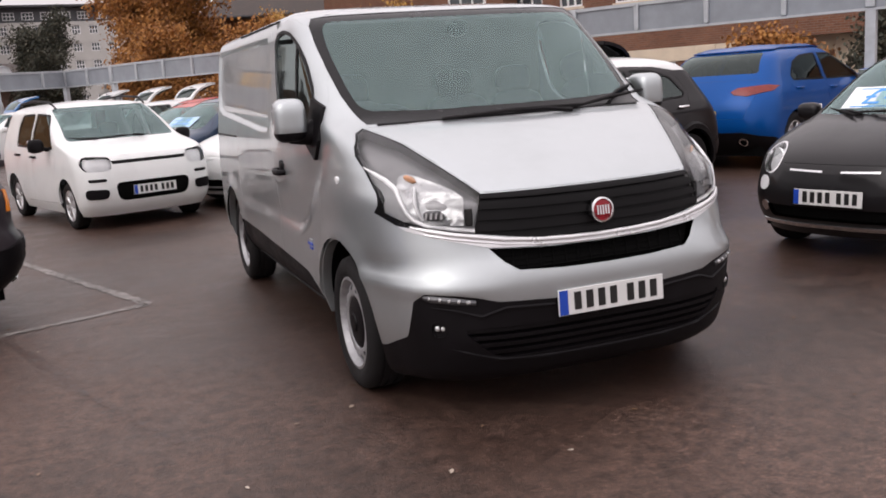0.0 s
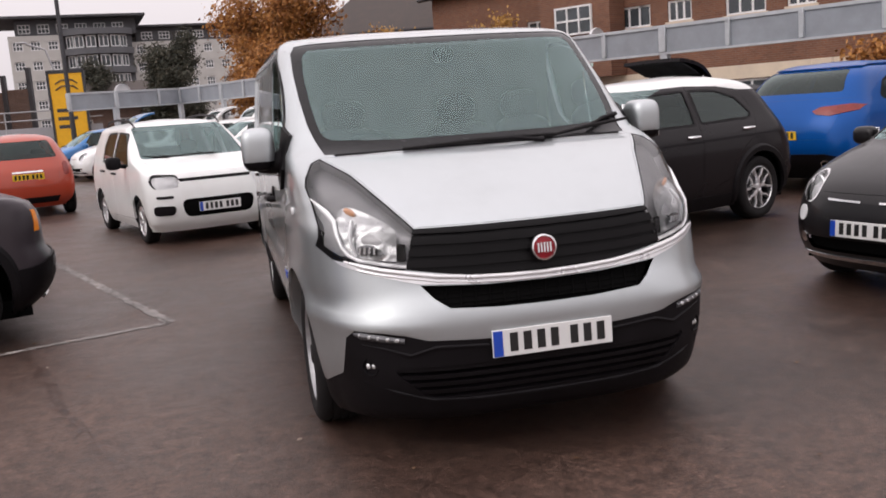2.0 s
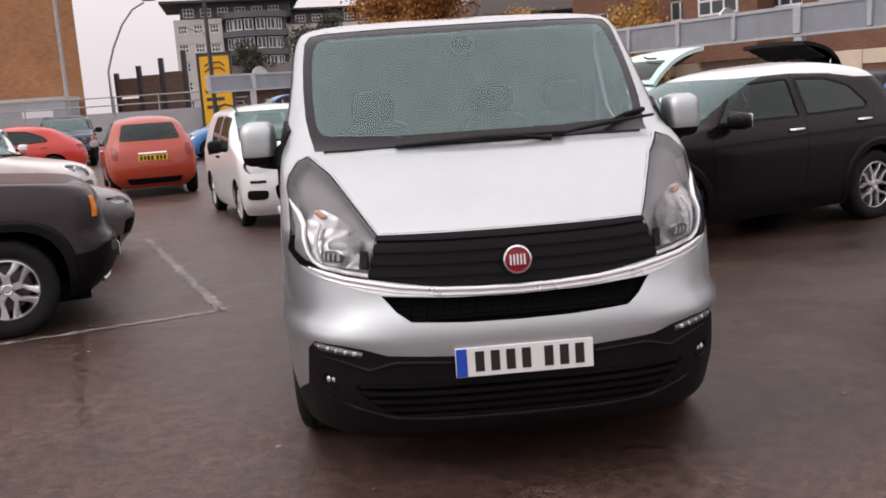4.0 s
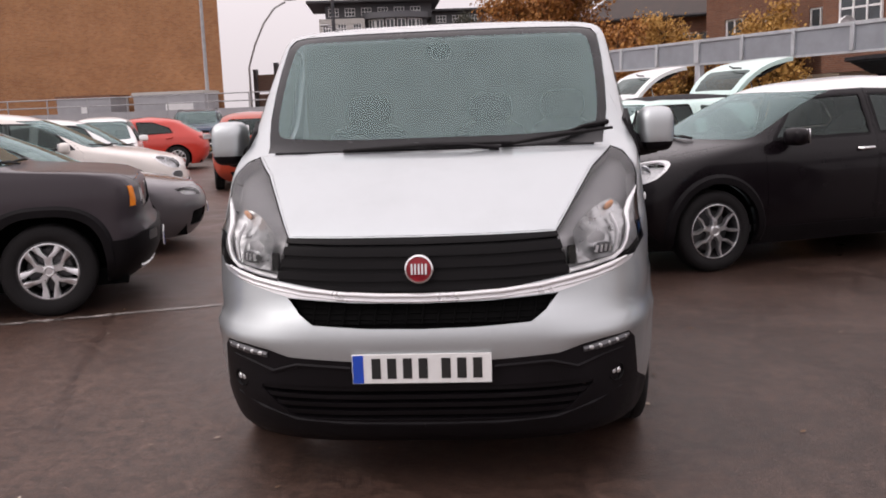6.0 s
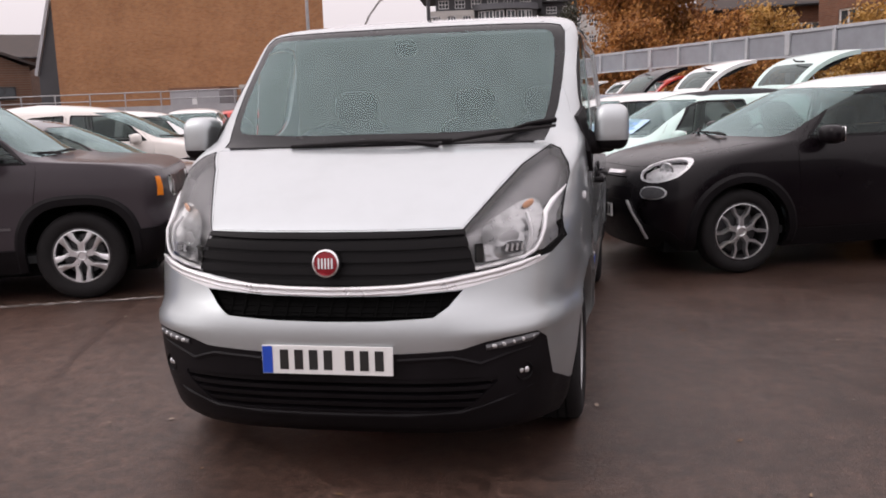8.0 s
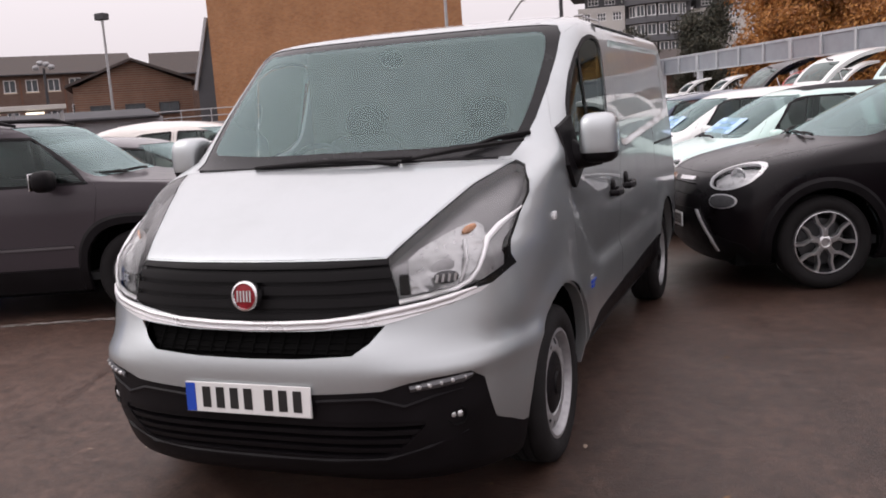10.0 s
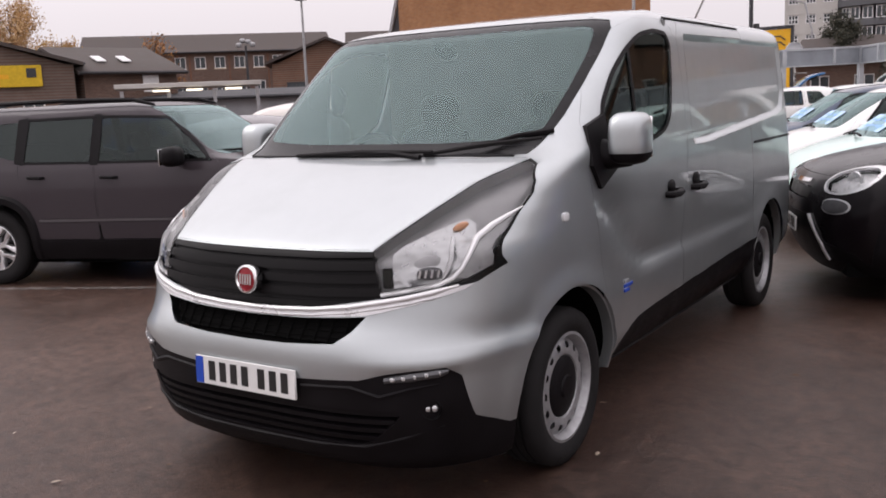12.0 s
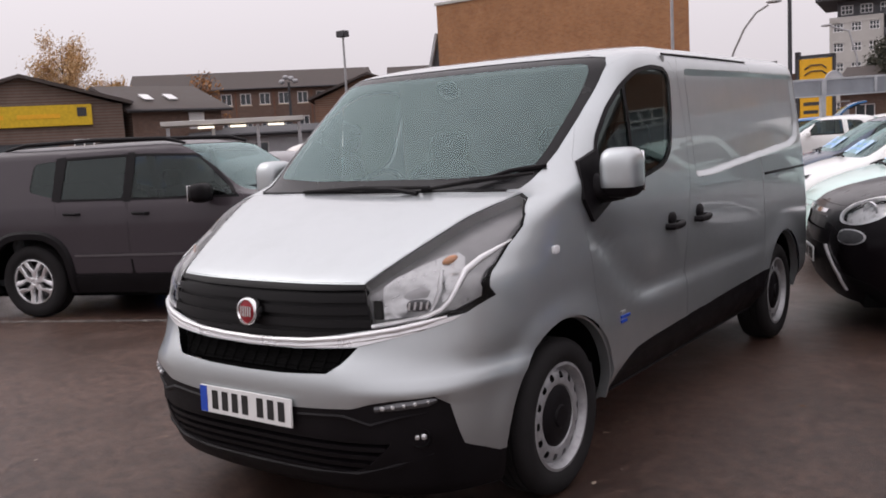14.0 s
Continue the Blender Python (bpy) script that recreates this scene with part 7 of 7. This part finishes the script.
def wall_with_openings(x0, x1, z0, z1, thick, holes):
    """A wall along x with real openings; holes are (x, z, w, h) with x the middle and z the foot."""
    bm = bmesh.new()
    xs = sorted({x0, x1, *[v for x, z, w, h in holes for v in (x - w / 2, x + w / 2)]})
    zs = sorted({z0, z1, *[v for x, z, w, h in holes for v in (z, z + h)]})
    for xa, xb in zip(xs, xs[1:]):
        for za, zb in zip(zs, zs[1:]):
            cx, cz = (xa + xb) / 2, (za + zb) / 2
            if not any(abs(cx - x) < w / 2 and z < cz < z + h for x, z, w, h in holes):
                box(bm, (xa, 0, za), (xb, thick, zb))
    bmesh.ops.remove_doubles(bm, verts=bm.verts, dist=1e-4)
    return bm


def house_block(name, label, m, length, depth, eave, ridge, wallm, roofm, holes, cols=2, frame=UPVC, hip=0.0, ends=True):
    """A building with its front along local x, facing local -y."""
    b = tagged(empty(name), label, "building")
    b.matrix_basis = m
    part("front_wall", wall_with_openings(0, length, 0, eave, 0.3, holes), wallm, b)
    part("back_wall", boxed((0, depth - 0.3, 0), (length, depth, eave)), wallm, b)
    for x in (0.0, length - 0.3):
        bm = bmesh.new()
        pts = [(0.302, 0), (depth - 0.302, 0), (depth - 0.302, eave), (depth / 2, ridge - 0.05 if hip == 0 else eave), (0.302, eave)]
        vs = [[bm.verts.new((xx, y, z)) for y, z in pts] for xx in (x, x + 0.3)]
        bm.faces.new(vs[0])
        bm.faces.new(vs[1][::-1])
        for k in range(5):
            bm.faces.new((vs[0][k], vs[1][k], vs[1][(k + 1) % 5], vs[0][(k + 1) % 5]))
        bmesh.ops.recalc_face_normals(bm, faces=bm.faces)
        part("gable_wall", bm, wallm, b)
    o = 0.45
    bm = bmesh.new()
    prof = [(-o, eave - 0.08), (-o, eave + 0.1), (depth / 2, ridge + 0.12), (depth + o, eave + 0.1), (depth + o, eave - 0.08), (depth / 2, ridge - 0.06)]
    vs = []
    for xx, sg in ((-o, 1), (length + o, -1)):
        row = []
        for y, z in prof:
            up = max(0.0, (z - eave) / max(0.1, ridge - eave))
            row.append(bm.verts.new((xx + sg * hip * up, y, z)))
        vs.append(row)
    for k in range(6):
        bm.faces.new((vs[0][k], vs[0][(k + 1) % 6], vs[1][(k + 1) % 6], vs[1][k]))
    for r in vs:
        bm.faces.new((r[0], r[1], r[2], r[5]))
        bm.faces.new((r[5], r[2], r[3], r[4]))
    bmesh.ops.recalc_face_normals(bm, faces=bm.faces)
    part("roof", bm, roofm, b)
    part("gutter", tube(bmesh.new(), [(-o, -o - 0.05, eave + 0.02), (length + o, -o - 0.05, eave + 0.02)], 0.06, 6), POLE, b)
    for x, z, w, h in holes:
        window_part(b, pose(x, 0.12, z), w, h, cols, 2 if h > 1.3 else 1, frame)
        part("sill", boxed((x - w / 2 - 0.08, -0.05, z - 0.09), (x + w / 2 + 0.08, 0.1, z - 0.003)), RENDERCREAM, b)
    return b


# ---- tall windowless brick hall ----
hall = tagged(empty("brick_hall"), "tall windowless tan brick hall with a pale coping", "building")
hall.matrix_basis = pose(-30.2, 43.4, 0)


def prism(plan, z0, z1):
    bm = bmesh.new()
    lo, hi = [[bm.verts.new((x, y, z)) for x, y in plan] for z in (z0, z1)]
    bm.faces.new(lo[::-1])
    bm.faces.new(hi)
    for k in range(len(plan)):
        q = (k + 1) % len(plan)
        bm.faces.new((lo[k], lo[q], hi[q], hi[k]))
    return bm


part("wall", prism([(0, 0), (15.8, 0), (12.0, 9), (0, 9)], 0, 9.4), BRICKTAN, hall)
part("coping", prism([(-0.08, -0.08), (15.88, -0.08), (12.05, 9.08), (-0.08, 9.08)], 9.402, 9.56), RENDERWHITE, hall)
bm = bmesh.new()
prof = [(-0.02, 0.5), (-1.9, 0.5), (-1.9, 3.9), (-0.8, 7.7), (-0.02, 7.7)]
vs = [[bm.verts.new((x, y, z)) for x, z in prof] for y in (1.0, 8.0)]
bm.faces.new(vs[0])
bm.faces.new(vs[1][::-1])
for k in range(5):
    bm.faces.new((vs[0][k], vs[1][k], vs[1][(k + 1) % 5], vs[0][(k + 1) % 5]))
bmesh.ops.recalc_face_normals(bm, faces=bm.faces)
part("lean_to", bm, ROOFDARK, hall, "dark steep-roofed lean-to")
part("barge_board", tube(bmesh.new(), [(-2.0, 0.95, 3.7), (-0.75, 0.95, 7.9)], 0.14, 4), WALLGREY, hall)

# ---- boarding with rail, cabins before the hall ----
fence = tagged(empty("boarding_fence"), "low grey boarding with a pipe rail along the yard's edge", "fence")
fence.matrix_basis = pose(-62, 39.6, 0)
for k in range(28):
    part("board", boxed((2.0 * k, -0.03, 0), (2.0 * k + 1.985, 0.03, 1.72)), WALLGREY, fence)
    part("post", tube(bmesh.new(), [(2.0 * k, 0.06, 0), (2.0 * k, 0.06, 2.45)], 0.035, 6), POLELITE, fence)
for z in (2.05, 2.42):
    part("rail", tube(bmesh.new(), [(0, 0.06, z), (56, 0.06, z)], 0.03, 6), POLELITE, fence)


def cabin(x, y, w, d, h, label):
    c = tagged(empty("site_cabin"), label, "cabin", group="grey cabins")
    c.matrix_basis = pose(x, y, 0)
    part("shell", boxed((0, 0, 0), (w, d, h), 0.02, 1), WALLGREY, c)
    part("roof_edge", boxed((-0.05, -0.05, h + 0.002), (w + 0.05, d + 0.05, h + 0.14)), BRICKRED if w < 3 else RENDERWHITE, c)
    part("notice", boxed((w * 0.45, -0.02, h - 0.85), (w * 0.45 + (0.3 if w < 3 else 1.4), -0.002, h - 0.4)), UPVC, c)
    return c


cabin(-22.0, 40.6, 2.75, 2.2, 2.45, "grey metal cabin with a red-brown roof edge")
cabin(-18.2, 40.9, 3.6, 2.2, 2.5, "grey and white metal cabin with a notice")

# dark lattice hoarding beyond the fence
hoard = tagged(empty("hoarding"), "dark hoarding panels on heavy posts", "hoarding")
hoard.matrix_basis = pose(-14.2, 49.0, 0, 0, 0, -14)
for k in range(4):
    part("post", boxed((1.35 * k - 0.12, -0.12, 0), (1.35 * k + 0.12, 0.12, 3.9 + 0.32 * k), 0.02, 1), POLE, hoard)
    if k < 3:
        for z0 in (1.5, 2.6):
            part("hoarding_panel", boxed((1.35 * k + 0.14, -0.04, z0), (1.35 * k + 1.21, 0.04, z0 + 0.98 + 0.1 * k)), BRICKBROWN, hoard)

house_block("low_building", "low brown brick building beyond the fence", pose(-11.2, 62, 0), 7, 8, 3.0, 4.6, BRICKBROWN, SLATE, [(1.5, 0.9, 1.2, 1.2), (4.2, 0.9, 1.2, 1.2)])

# ---- yellow totem sign and street poles ----
totem = tagged(empty("totem_sign"), "yellow totem sign board in a dark frame", "sign")
totem.matrix_basis = pose(-7.25, 39.2, 0, 0, 0, 2)
part("board", boxed((-0.67, -0.12, 0.3), (0.67, 0.12, 3.95), 0.02, 1), TOTEM, totem)
for x in (-0.74, 0.70):
    part("frame_post", boxed((x - 0.03, -0.15, 0), (x + 0.07, 0.15, 4.1)), POLE, totem)
part("frame_head", boxed((-0.77, -0.15, 3.97), (0.77, 0.15, 4.1)), POLE, totem)
bm = bmesh.new()
for z in (3.25, 3.5):
    tube(bm, [(-0.45, -0.14, z), (-0.2, -0.14, z + 0.16), (0.25, -0.14, z + 0.16), (0.45, -0.14, z)], 0.03, 6)
part("car_outline", bm, POLE, totem, "dark outline mark")
for k in range(3):
    part("writing_bar", boxed((-0.5, -0.135, 2.3 - 0.35 * k), (0.5 - 0.2 * k, -0.122, 2.45 - 0.35 * k)), POLE, totem)


def pole(name, x, y, h, r, mat, label, arm=None):
    p = tagged(empty(name), label, "street lamp")
    p.matrix_basis = pose(x, y, 0)
    part("pole", tube(bmesh.new(), [(0, 0, 0), (0, 0, h * 0.3), (0, 0, h)], [r * 1.3, r, r * 0.75], 8), mat, p)
    if arm:
        part("arm", tube(bmesh.new(), arm, r * 0.7, 8), mat, p)
        e = Vector(arm[-1])
        d = (e - Vector(arm[-2])).normalized()
        part("lamp_head", pebble(bmesh.new(), tuple(e + d * 0.35), (0.45, 0.16, 0.1), 2.5, 14, 8), POLELITE, p)
    return p


pole("street_lamp", -5.97, 30.3, 9.5, 0.075, POLE, "tall thin dark steel pole")
curved = [(0, 0, 4.2), (0.45, 0, 5.5), (1.1, 0, 6.8), (1.8, 0, 7.65), (2.5, 0, 8.0)]
pole("street_lamp", -15.5, 52.3, 4.2, 0.085, POLELITE, "grey street lamp with a curved arm", curved)
pole("street_lamp", -13.4, 78.0, 6.0, 0.12, POLELITE, "distant grey street lamp", [(0, 0, 6.0), (-0.6, 0, 8.2), (-2.0, 0, 8.7)])
pole("flag_pole", -14.95, 42.5, 11.0, 0.10, POLELITE, "pale grey steel column beside the hall")
flood = pole("flood_lamp", -37.2, 42.6, 8.3, 0.09, POLELITE, "grey post with a square floodlight")
part("flood_head", boxed((-0.35, -0.3, 8.25), (0.35, 0.25, 8.65), 0.04, 1), POLE, flood)
multi = pole("camera_mast", -36.3, 36.5, 5.2, 0.09, POLE, "dark mast with a cluster of lamps")
for k in range(4):
    a = k * math.pi / 2 + 0.4
    part("lamp_pod", pebble(bmesh.new(), (0.42 * math.cos(a), 0.42 * math.sin(a), 5.25 + 0.2 * (k % 2)), (0.17, 0.17, 0.14), 2.5, 12, 8), POLELITE, multi)

# ---- pale apartment block ----
AD = 1.3
apt = tagged(empty("apartment_block"), "pale rendered apartment block with grey balconies and flat roof", "building")
apt.matrix_basis = pose(-23.2, 112, 0, 0, 0, 8) @ Matrix.Diagonal((AD, AD, AD, 1))


def apt_wing(x0, x1, y, floors, z0, fh, wallm, cols, bandm, w=1.0):
    top = z0 + floors * fh
    holes = []
    n = cols
    for f in range(floors):
        for k in range(n):
            holes.append((x0 + (x1 - x0) * (k + 0.5) / n, z0 + f * fh + 0.45, w, 0.8))
    bm = wall_with_openings(x0, x1, 0, top, 0.3, holes)
    part("wall", bm, wallm, apt, m=pose(0, y, 0))
    part("core", boxed((x0 + 0.02, y + 0.6, 0), (x1 - 0.02, y + 9, top - 0.02)), wallm, apt)
    for x, z, ww, h in holes:
        window_part(apt, pose(x, y + 0.15, z), ww, h, 3, 2)


apt_wing(0.0, 4.4, 0.0, 5, 1.0, 1.75, RENDERWHITE, 3, RENDERGREY, 0.85)
apt_wing(10.5, 23.0, 1.5, 5, 1.0, 1.6, RENDERWHITE, 8, RENDERGREY, 0.8)
part("top_storey", boxed((0.6, 0.9, 9.76), (11.0, 9, 11.2)), RENDERGREY, apt)
for k in range(6):
    window_part(apt, pose(1.4 + 1.6 * k, 0.85, 10.0), 1.0, 0.8, 3, 2)
part("top_storey", boxed((11.02, 2.2, 9.01), (23.0, 9, 10.3)), RENDERGREY, apt)
for k in range(7):
    window_part(apt, pose(12.0 + 1.6 * k, 2.15, 9.25), 1.0, 0.7, 3, 2)
part("flat_roof", boxed((-1.1, -0.8, 11.21), (11.8, 9.5, 11.42)), ROOFDARK, apt)
part("flat_roof", boxed((10.6, 1.0, 10.32), (23.6, 9.5, 10.5)), ROOFDARK, apt)
for f in range(6):
    z = 1.0 + 1.75 * f
    bm = bmesh.new()
    for r0, z0, z1 in ((3.25, z - 0.12, z + 0.45),):
        pts = [(7.4 + r0 * math.sin(a), 1.0 - r0 * 0.75 * math.cos(a)) for a in np.linspace(-1.45, 1.45, 17)]
        lo = [bm.verts.new((x, y, z0)) for x, y in pts]
        hi = [bm.verts.new((x, y, z1)) for x, y in pts]
        for i in range(16):
            bm.faces.new((lo[i], lo[i + 1], hi[i + 1], hi[i]))
        bm.faces.new(hi[::-1])
        bm.faces.new(lo)
    part("balcony", bm, RENDERGREY, apt)
    if f < 5:
        for k in range(6):
            a = -1.0 + 0.4 * k
            window_part(apt, pose(7.4 + 2.7 * math.sin(a), 1.0 - 2.7 * 0.75 * math.cos(a), z + 0.5, 0, 0, math.degrees(a) * 0.8), 0.85, 1.05, 2, 1)
part("bay_core", boxed((4.42, 0.6, 0), (10.48, 3, 9.7)), RENDERGREY, apt)

# ---- red brick flats behind the barrier ----
flats_m = pose(25.0 - 0.5 * 31.5, 11.7 + 0.866 * 31.5, 0, 0, 0, -60)
holes = []
for k in range(9):
    holes.append((1.9 + 4.6 * k, 3.85, 1.5, 0.8))
    holes.append((3.9 + 4.6 * k, 3.9, 1.0, 0.75))
    holes.append((2.4 + 4.6 * k, 0.55, 2.1, 1.05))
flats = house_block("brick_flats", "red brick flats with cream ground floor and white windows", flats_m, 44, 10, 6.3, 9.3, BRICKRED, SLATE, holes, 3)
for k in range(10):
    part("cream_pier", boxed((4.6 * k - 0.35 + (0.36 if k == 0 else 0), -0.09, 0), (4.6 * k + 0.35, -0.003, 2.1), 0.02, 1), RENDERCREAM, flats)
for k in range(9):
    part("cream_band", boxed((4.6 * k + 0.36, -0.05, 1.62), (4.6 * k + 4.24, -0.003, 2.1)), RENDERCREAM, flats)
    part("cream_apron", boxed((4.6 * k + 0.36, -0.05, 0.0), (4.6 * k + 4.24, -0.003, 0.44)), RENDERCREAM, flats)
for x in (9.0, 22.5, 36.0):
    part("projecting_bay", boxed((x - 1.7, -1.0, 2.1), (x + 1.7, -0.004, 7.3)), BRICKRED, flats)
    window_part(flats, pose(x, -1.02, 3.8), 1.8, 1.1, 3, 2)
house_block("corner_house", "brick house with a grey hipped roof beyond the trees", pose(4.6, 45.5, 0, 0, 0, -16), 7.5, 7, 5.4, 8.0, BRICKRED, SLATE, [(2.0, 3.3, 1.4, 1.3), (5.3, 3.3, 1.4, 1.3)], 3, hip=2.4)

# ---- buildings over the left-hand row ----
terr_m = pose(-74.5, 53.1, 0, 0, 0, 47.5)
holes = []
for k in range(12):
    holes.append((1.3 + 1.9 * k, 5.75, 1.05, 1.15))
    holes.append((1.3 + 1.9 * k, 3.15, 1.05, 1.3))
terrace = house_block("terraced_housing", "brown brick terrace with a long tiled roof", terr_m, 23.6, 9, 7.3, 9.3, BRICKBROWN, SLATE, holes, 2)
for k in range(6):
    part("party_pier", boxed((3.8 * (k + 1) - 1.68, -0.06, 0), (3.8 * (k + 1) - 1.52, -0.003, 7.2)), BRICKRED, terrace)
gab = house_block("gabled_hall", "low brick hall with a broad tiled gable", pose(-36.5, 49.8, 0, 0, 0, 130), 12, 7.6, 4.6, 6.2, BRICKRED, SLATE, [])
for k in range(3):
    window_part(gab, pose(-0.06, 1.6 + 2.2 * k, 2.5, 0, 0, -90), 1.3, 0.8, 2, 1, POLE)
house_block("far_house", "dark roofed house beside the brick hall", pose(-50.7, 64.1, 0, 0, 0, 37), 8, 7, 6.2, 8.3, BRICKBROWN, SLATE, [])

shop_m = pose(-38.3, 26.4, 0, 0, 0, 148)
shop = house_block("trade_unit", "brown brick trade unit with a yellow fascia sign", shop_m, 14, 9.4, 4.15, 5.6, BRICKBROWN, SLATE, [])
part("fascia_sign", boxed((-0.2, 1.5, 3.1), (-0.05, 9.0, 4.15), 0.02, 1), SIGNYELLOW, shop, "yellow sign board")
for k in range(2):
    part("writing_bar", boxed((-0.22, 3.0 + 2.6 * k, 3.5), (-0.202, 5.0 + 2.6 * k, 3.72)), TOTEM, shop)
part("logo_square", boxed((-0.22, 1.75, 3.55), (-0.202, 2.2, 4.0)), POLE, shop)
window_part(shop, pose(-0.06, 5.0, 1.3, 0, 0, -90), 3.6, 1.0, 3, 1, POLE)
window_part(shop, pose(-0.06, 2.0, 1.5, 0, 0, -90), 1.0, 0.9, 2, 1)
shop2 = house_block("brick_annexe", "low brown brick annexe with a white notice", pose(-38.4, 27.0, 0, 0, 0, 78), 5.2, 8, 3.7, 5.2, BRICKBROWN, SLATE, [(1.6, 1.1, 1.5, 0.9)], 2)
part("notice", boxed((3.2, -0.06, 2.7), (4.1, -0.004, 3.6)), UPVC, shop2)
for k in range(2):
    part("roof_light", boxed((1.2 + 1.4 * k, 0, 0), (1.7 + 1.4 * k, 0.9, 0.06)), UPVC, shop2, m=pose(0, 0.9, 4.35, 20))

# wash canopy with strip lights
canopy = tagged(empty("wash_canopy"), "flat pale canopy on posts with strip lights", "canopy")
canopy.matrix_basis = pose(-33.2, 24.8, 0, 0, 0, 49)
part("canopy_roof", boxed((0, 0, 2.70), (6.7, 3.0, 2.92), 0.02, 1), RENDERWHITE, canopy)
for x in (0.3, 2.4, 4.5, 6.5):
    part("post", boxed((x - 0.08, 0.2, 0), (x + 0.08, 0.36, 2.615)), POLELITE, canopy)
STRIP = bpy.data.materials.new("strip_light")
STRIP.use_nodes = True
STRIP.node_tree.nodes["Principled BSDF"].inputs["Emission Color"].default_value = (1.0, 0.88, 0.62, 1)
STRIP.node_tree.nodes["Principled BSDF"].inputs["Emission Strength"].default_value = 1.6
for x in (1.7, 3.2, 5.0):
    part("strip_light", boxed((x, -0.06, 2.52), (x + 0.75, 0.1, 2.61)), STRIP, canopy)
house_block("low_store", "low pale store behind the canopy", pose(-37.0, 30.0, 0, 0, 0, 50), 10, 5, 2.2, 2.6, WALLGREY, ROOFDARK, [(3, 0.8, 1.6, 1.0), (9.5, 0.9, 2.4, 0.9)], 2)


# ---- trees ----
def tree(name, x, y, height, spread, leafm, label, seed, leaves=9000, leaf=0.13, trunk=0.22, low=0.22, gaps=0.45):
    rng = random.Random(seed)
    t = tagged(empty(name), label, "tree")
    t.matrix_basis = pose(x, y, 0)
    bm = bmesh.new()
    tube(bm, [(0, 0, 0), (0.05, 0.03, height * 0.25), (-0.04, 0.06, height * 0.55), (0.05, 0, height * 0.93)], [trunk, trunk * 0.8, trunk * 0.5, trunk * 0.12], 9)
    tips = []
    for k in range(34):
        h = height * (low + (0.9 - low) * (k + rng.random()) / 34)
        a = rng.uniform(0, 2 * math.pi)
        fall = 1 - ((h / height - 0.45) / 0.62) ** 2
        r = spread * max(0.18, fall) * rng.uniform(0.65, 1.05)
        p0 = Vector((0, 0, h * 0.86))
        p2 = Vector((r * math.cos(a), r * math.sin(a), h + rng.uniform(-0.02, 0.1) * height))
        p1 = p0.lerp(p2, 0.5) + Vector((0, 0, rng.uniform(-0.02, 0.05) * height))
        tube(bm, [p0, p1, p2], [trunk * 0.3, trunk * 0.16, trunk * 0.04], 5)
        for q in range(7):
            tips.append(p0.lerp(p2, rng.uniform(0.35, 1.05)) + Vector([rng.gauss(0, 0.07 * spread) for _ in range(3)]))
    part("trunk", bm, BARK, t)
    tips = [p for p in tips if rng.random() > gaps * 0.3]
    vs, fs = [], []
    for k in range(leaves):
        c = rng.choice(tips) + Vector([rng.gauss(0, 0.11 * spread) for _ in range(3)])
        n = Vector([rng.gauss(0, 1) for _ in range(3)]).normalized()
        u = n.orthogonal().normalized() * leaf * rng.uniform(0.6, 1.3)
        w = n.cross(u) * rng.uniform(0.5, 0.8)
        i = len(vs)
        vs += [c - u, c + w * 0.9 - u * 0.1 + n * leaf * 0.15, c + u, c - w * 0.9 + u * 0.1 + n * leaf * 0.15]
        fs += [(i, i + 1, i + 2), (i, i + 2, i + 3)]
    me = bpy.data.meshes.new("crown")
    me.from_pydata([tuple(v) for v in vs], [], fs)
    me.materials.append(leafm)
    cr = new("crown", me)
    cr.parent = t
    return t


tree("autumn_tree", 2.3, 41.0, 8.2, 3.4, LEAFORANGE, "large autumn tree with orange-brown leaves", 3, 42000, 0.09)
tree("autumn_tree", 7.2, 37.5, 5.2, 2.2, LEAFYELLOW, "golden yellow autumn bush behind the barrier", 8, 20000, 0.075, 0.12, 0.08)
tree("autumn_tree", 10.2, 33.5, 4.6, 2.0, LEAFYELLOW, "golden yellow autumn tree by the flats", 12, 18000, 0.075, 0.12, 0.08)
tree("autumn_tree", 4.6, 33.0, 4.4, 2.0, LEAFORANGE, "brown autumn shrub behind the barrier", 15, 18000, 0.075, 0.12, 0.05)
tree("autumn_tree", 1.2, 37.0, 4.8, 2.2, LEAFORANGE, "russet autumn shrub behind the barrier", 16, 18000, 0.075, 0.12, 0.05)
tree("autumn_tree", 16.6, 17.6, 2.3, 1.7, LEAFORANGE, "low russet hedge tree by the flats", 18, 9000, 0.075, 0.10, 0.05)
tree("autumn_tree", 17.6, 13.8, 2.9, 1.5, LEAFDARK, "dark evergreen shrub by the flats", 19, 9000, 0.075, 0.10, 0.05)
tree("evergreen_tree", -3.6, 60.0, 7.2, 2.7, LEAFDARK, "dark evergreen tree before the apartment block", 21, 30000, 0.095, 0.2, 0.1, 0.2)
tree("evergreen_tree", -9.0, 66.0, 6.0, 2.5, LEAFDARK, "smaller dark evergreen tree", 22, 22000, 0.095, 0.18, 0.1, 0.2)
tree("autumn_tree", -48.4, 29.5, 8.8, 2.6, LEAFPALE, "slender golden birch behind the trade unit", 25, 16000, 0.07, 0.14, 0.3)
tree("autumn_tree", -59.0, 48.6, 8.6, 2.2, LEAFORANGE, "half bare autumn tree before the terrace", 27, 900, 0.12, 0.14, 0.3)
tree("autumn_tree", -44.6, 30.2, 6.4, 2.1, LEAFYELLOW, "low golden bush beside the birch", 29, 12000, 0.075, 0.12, 0.1)
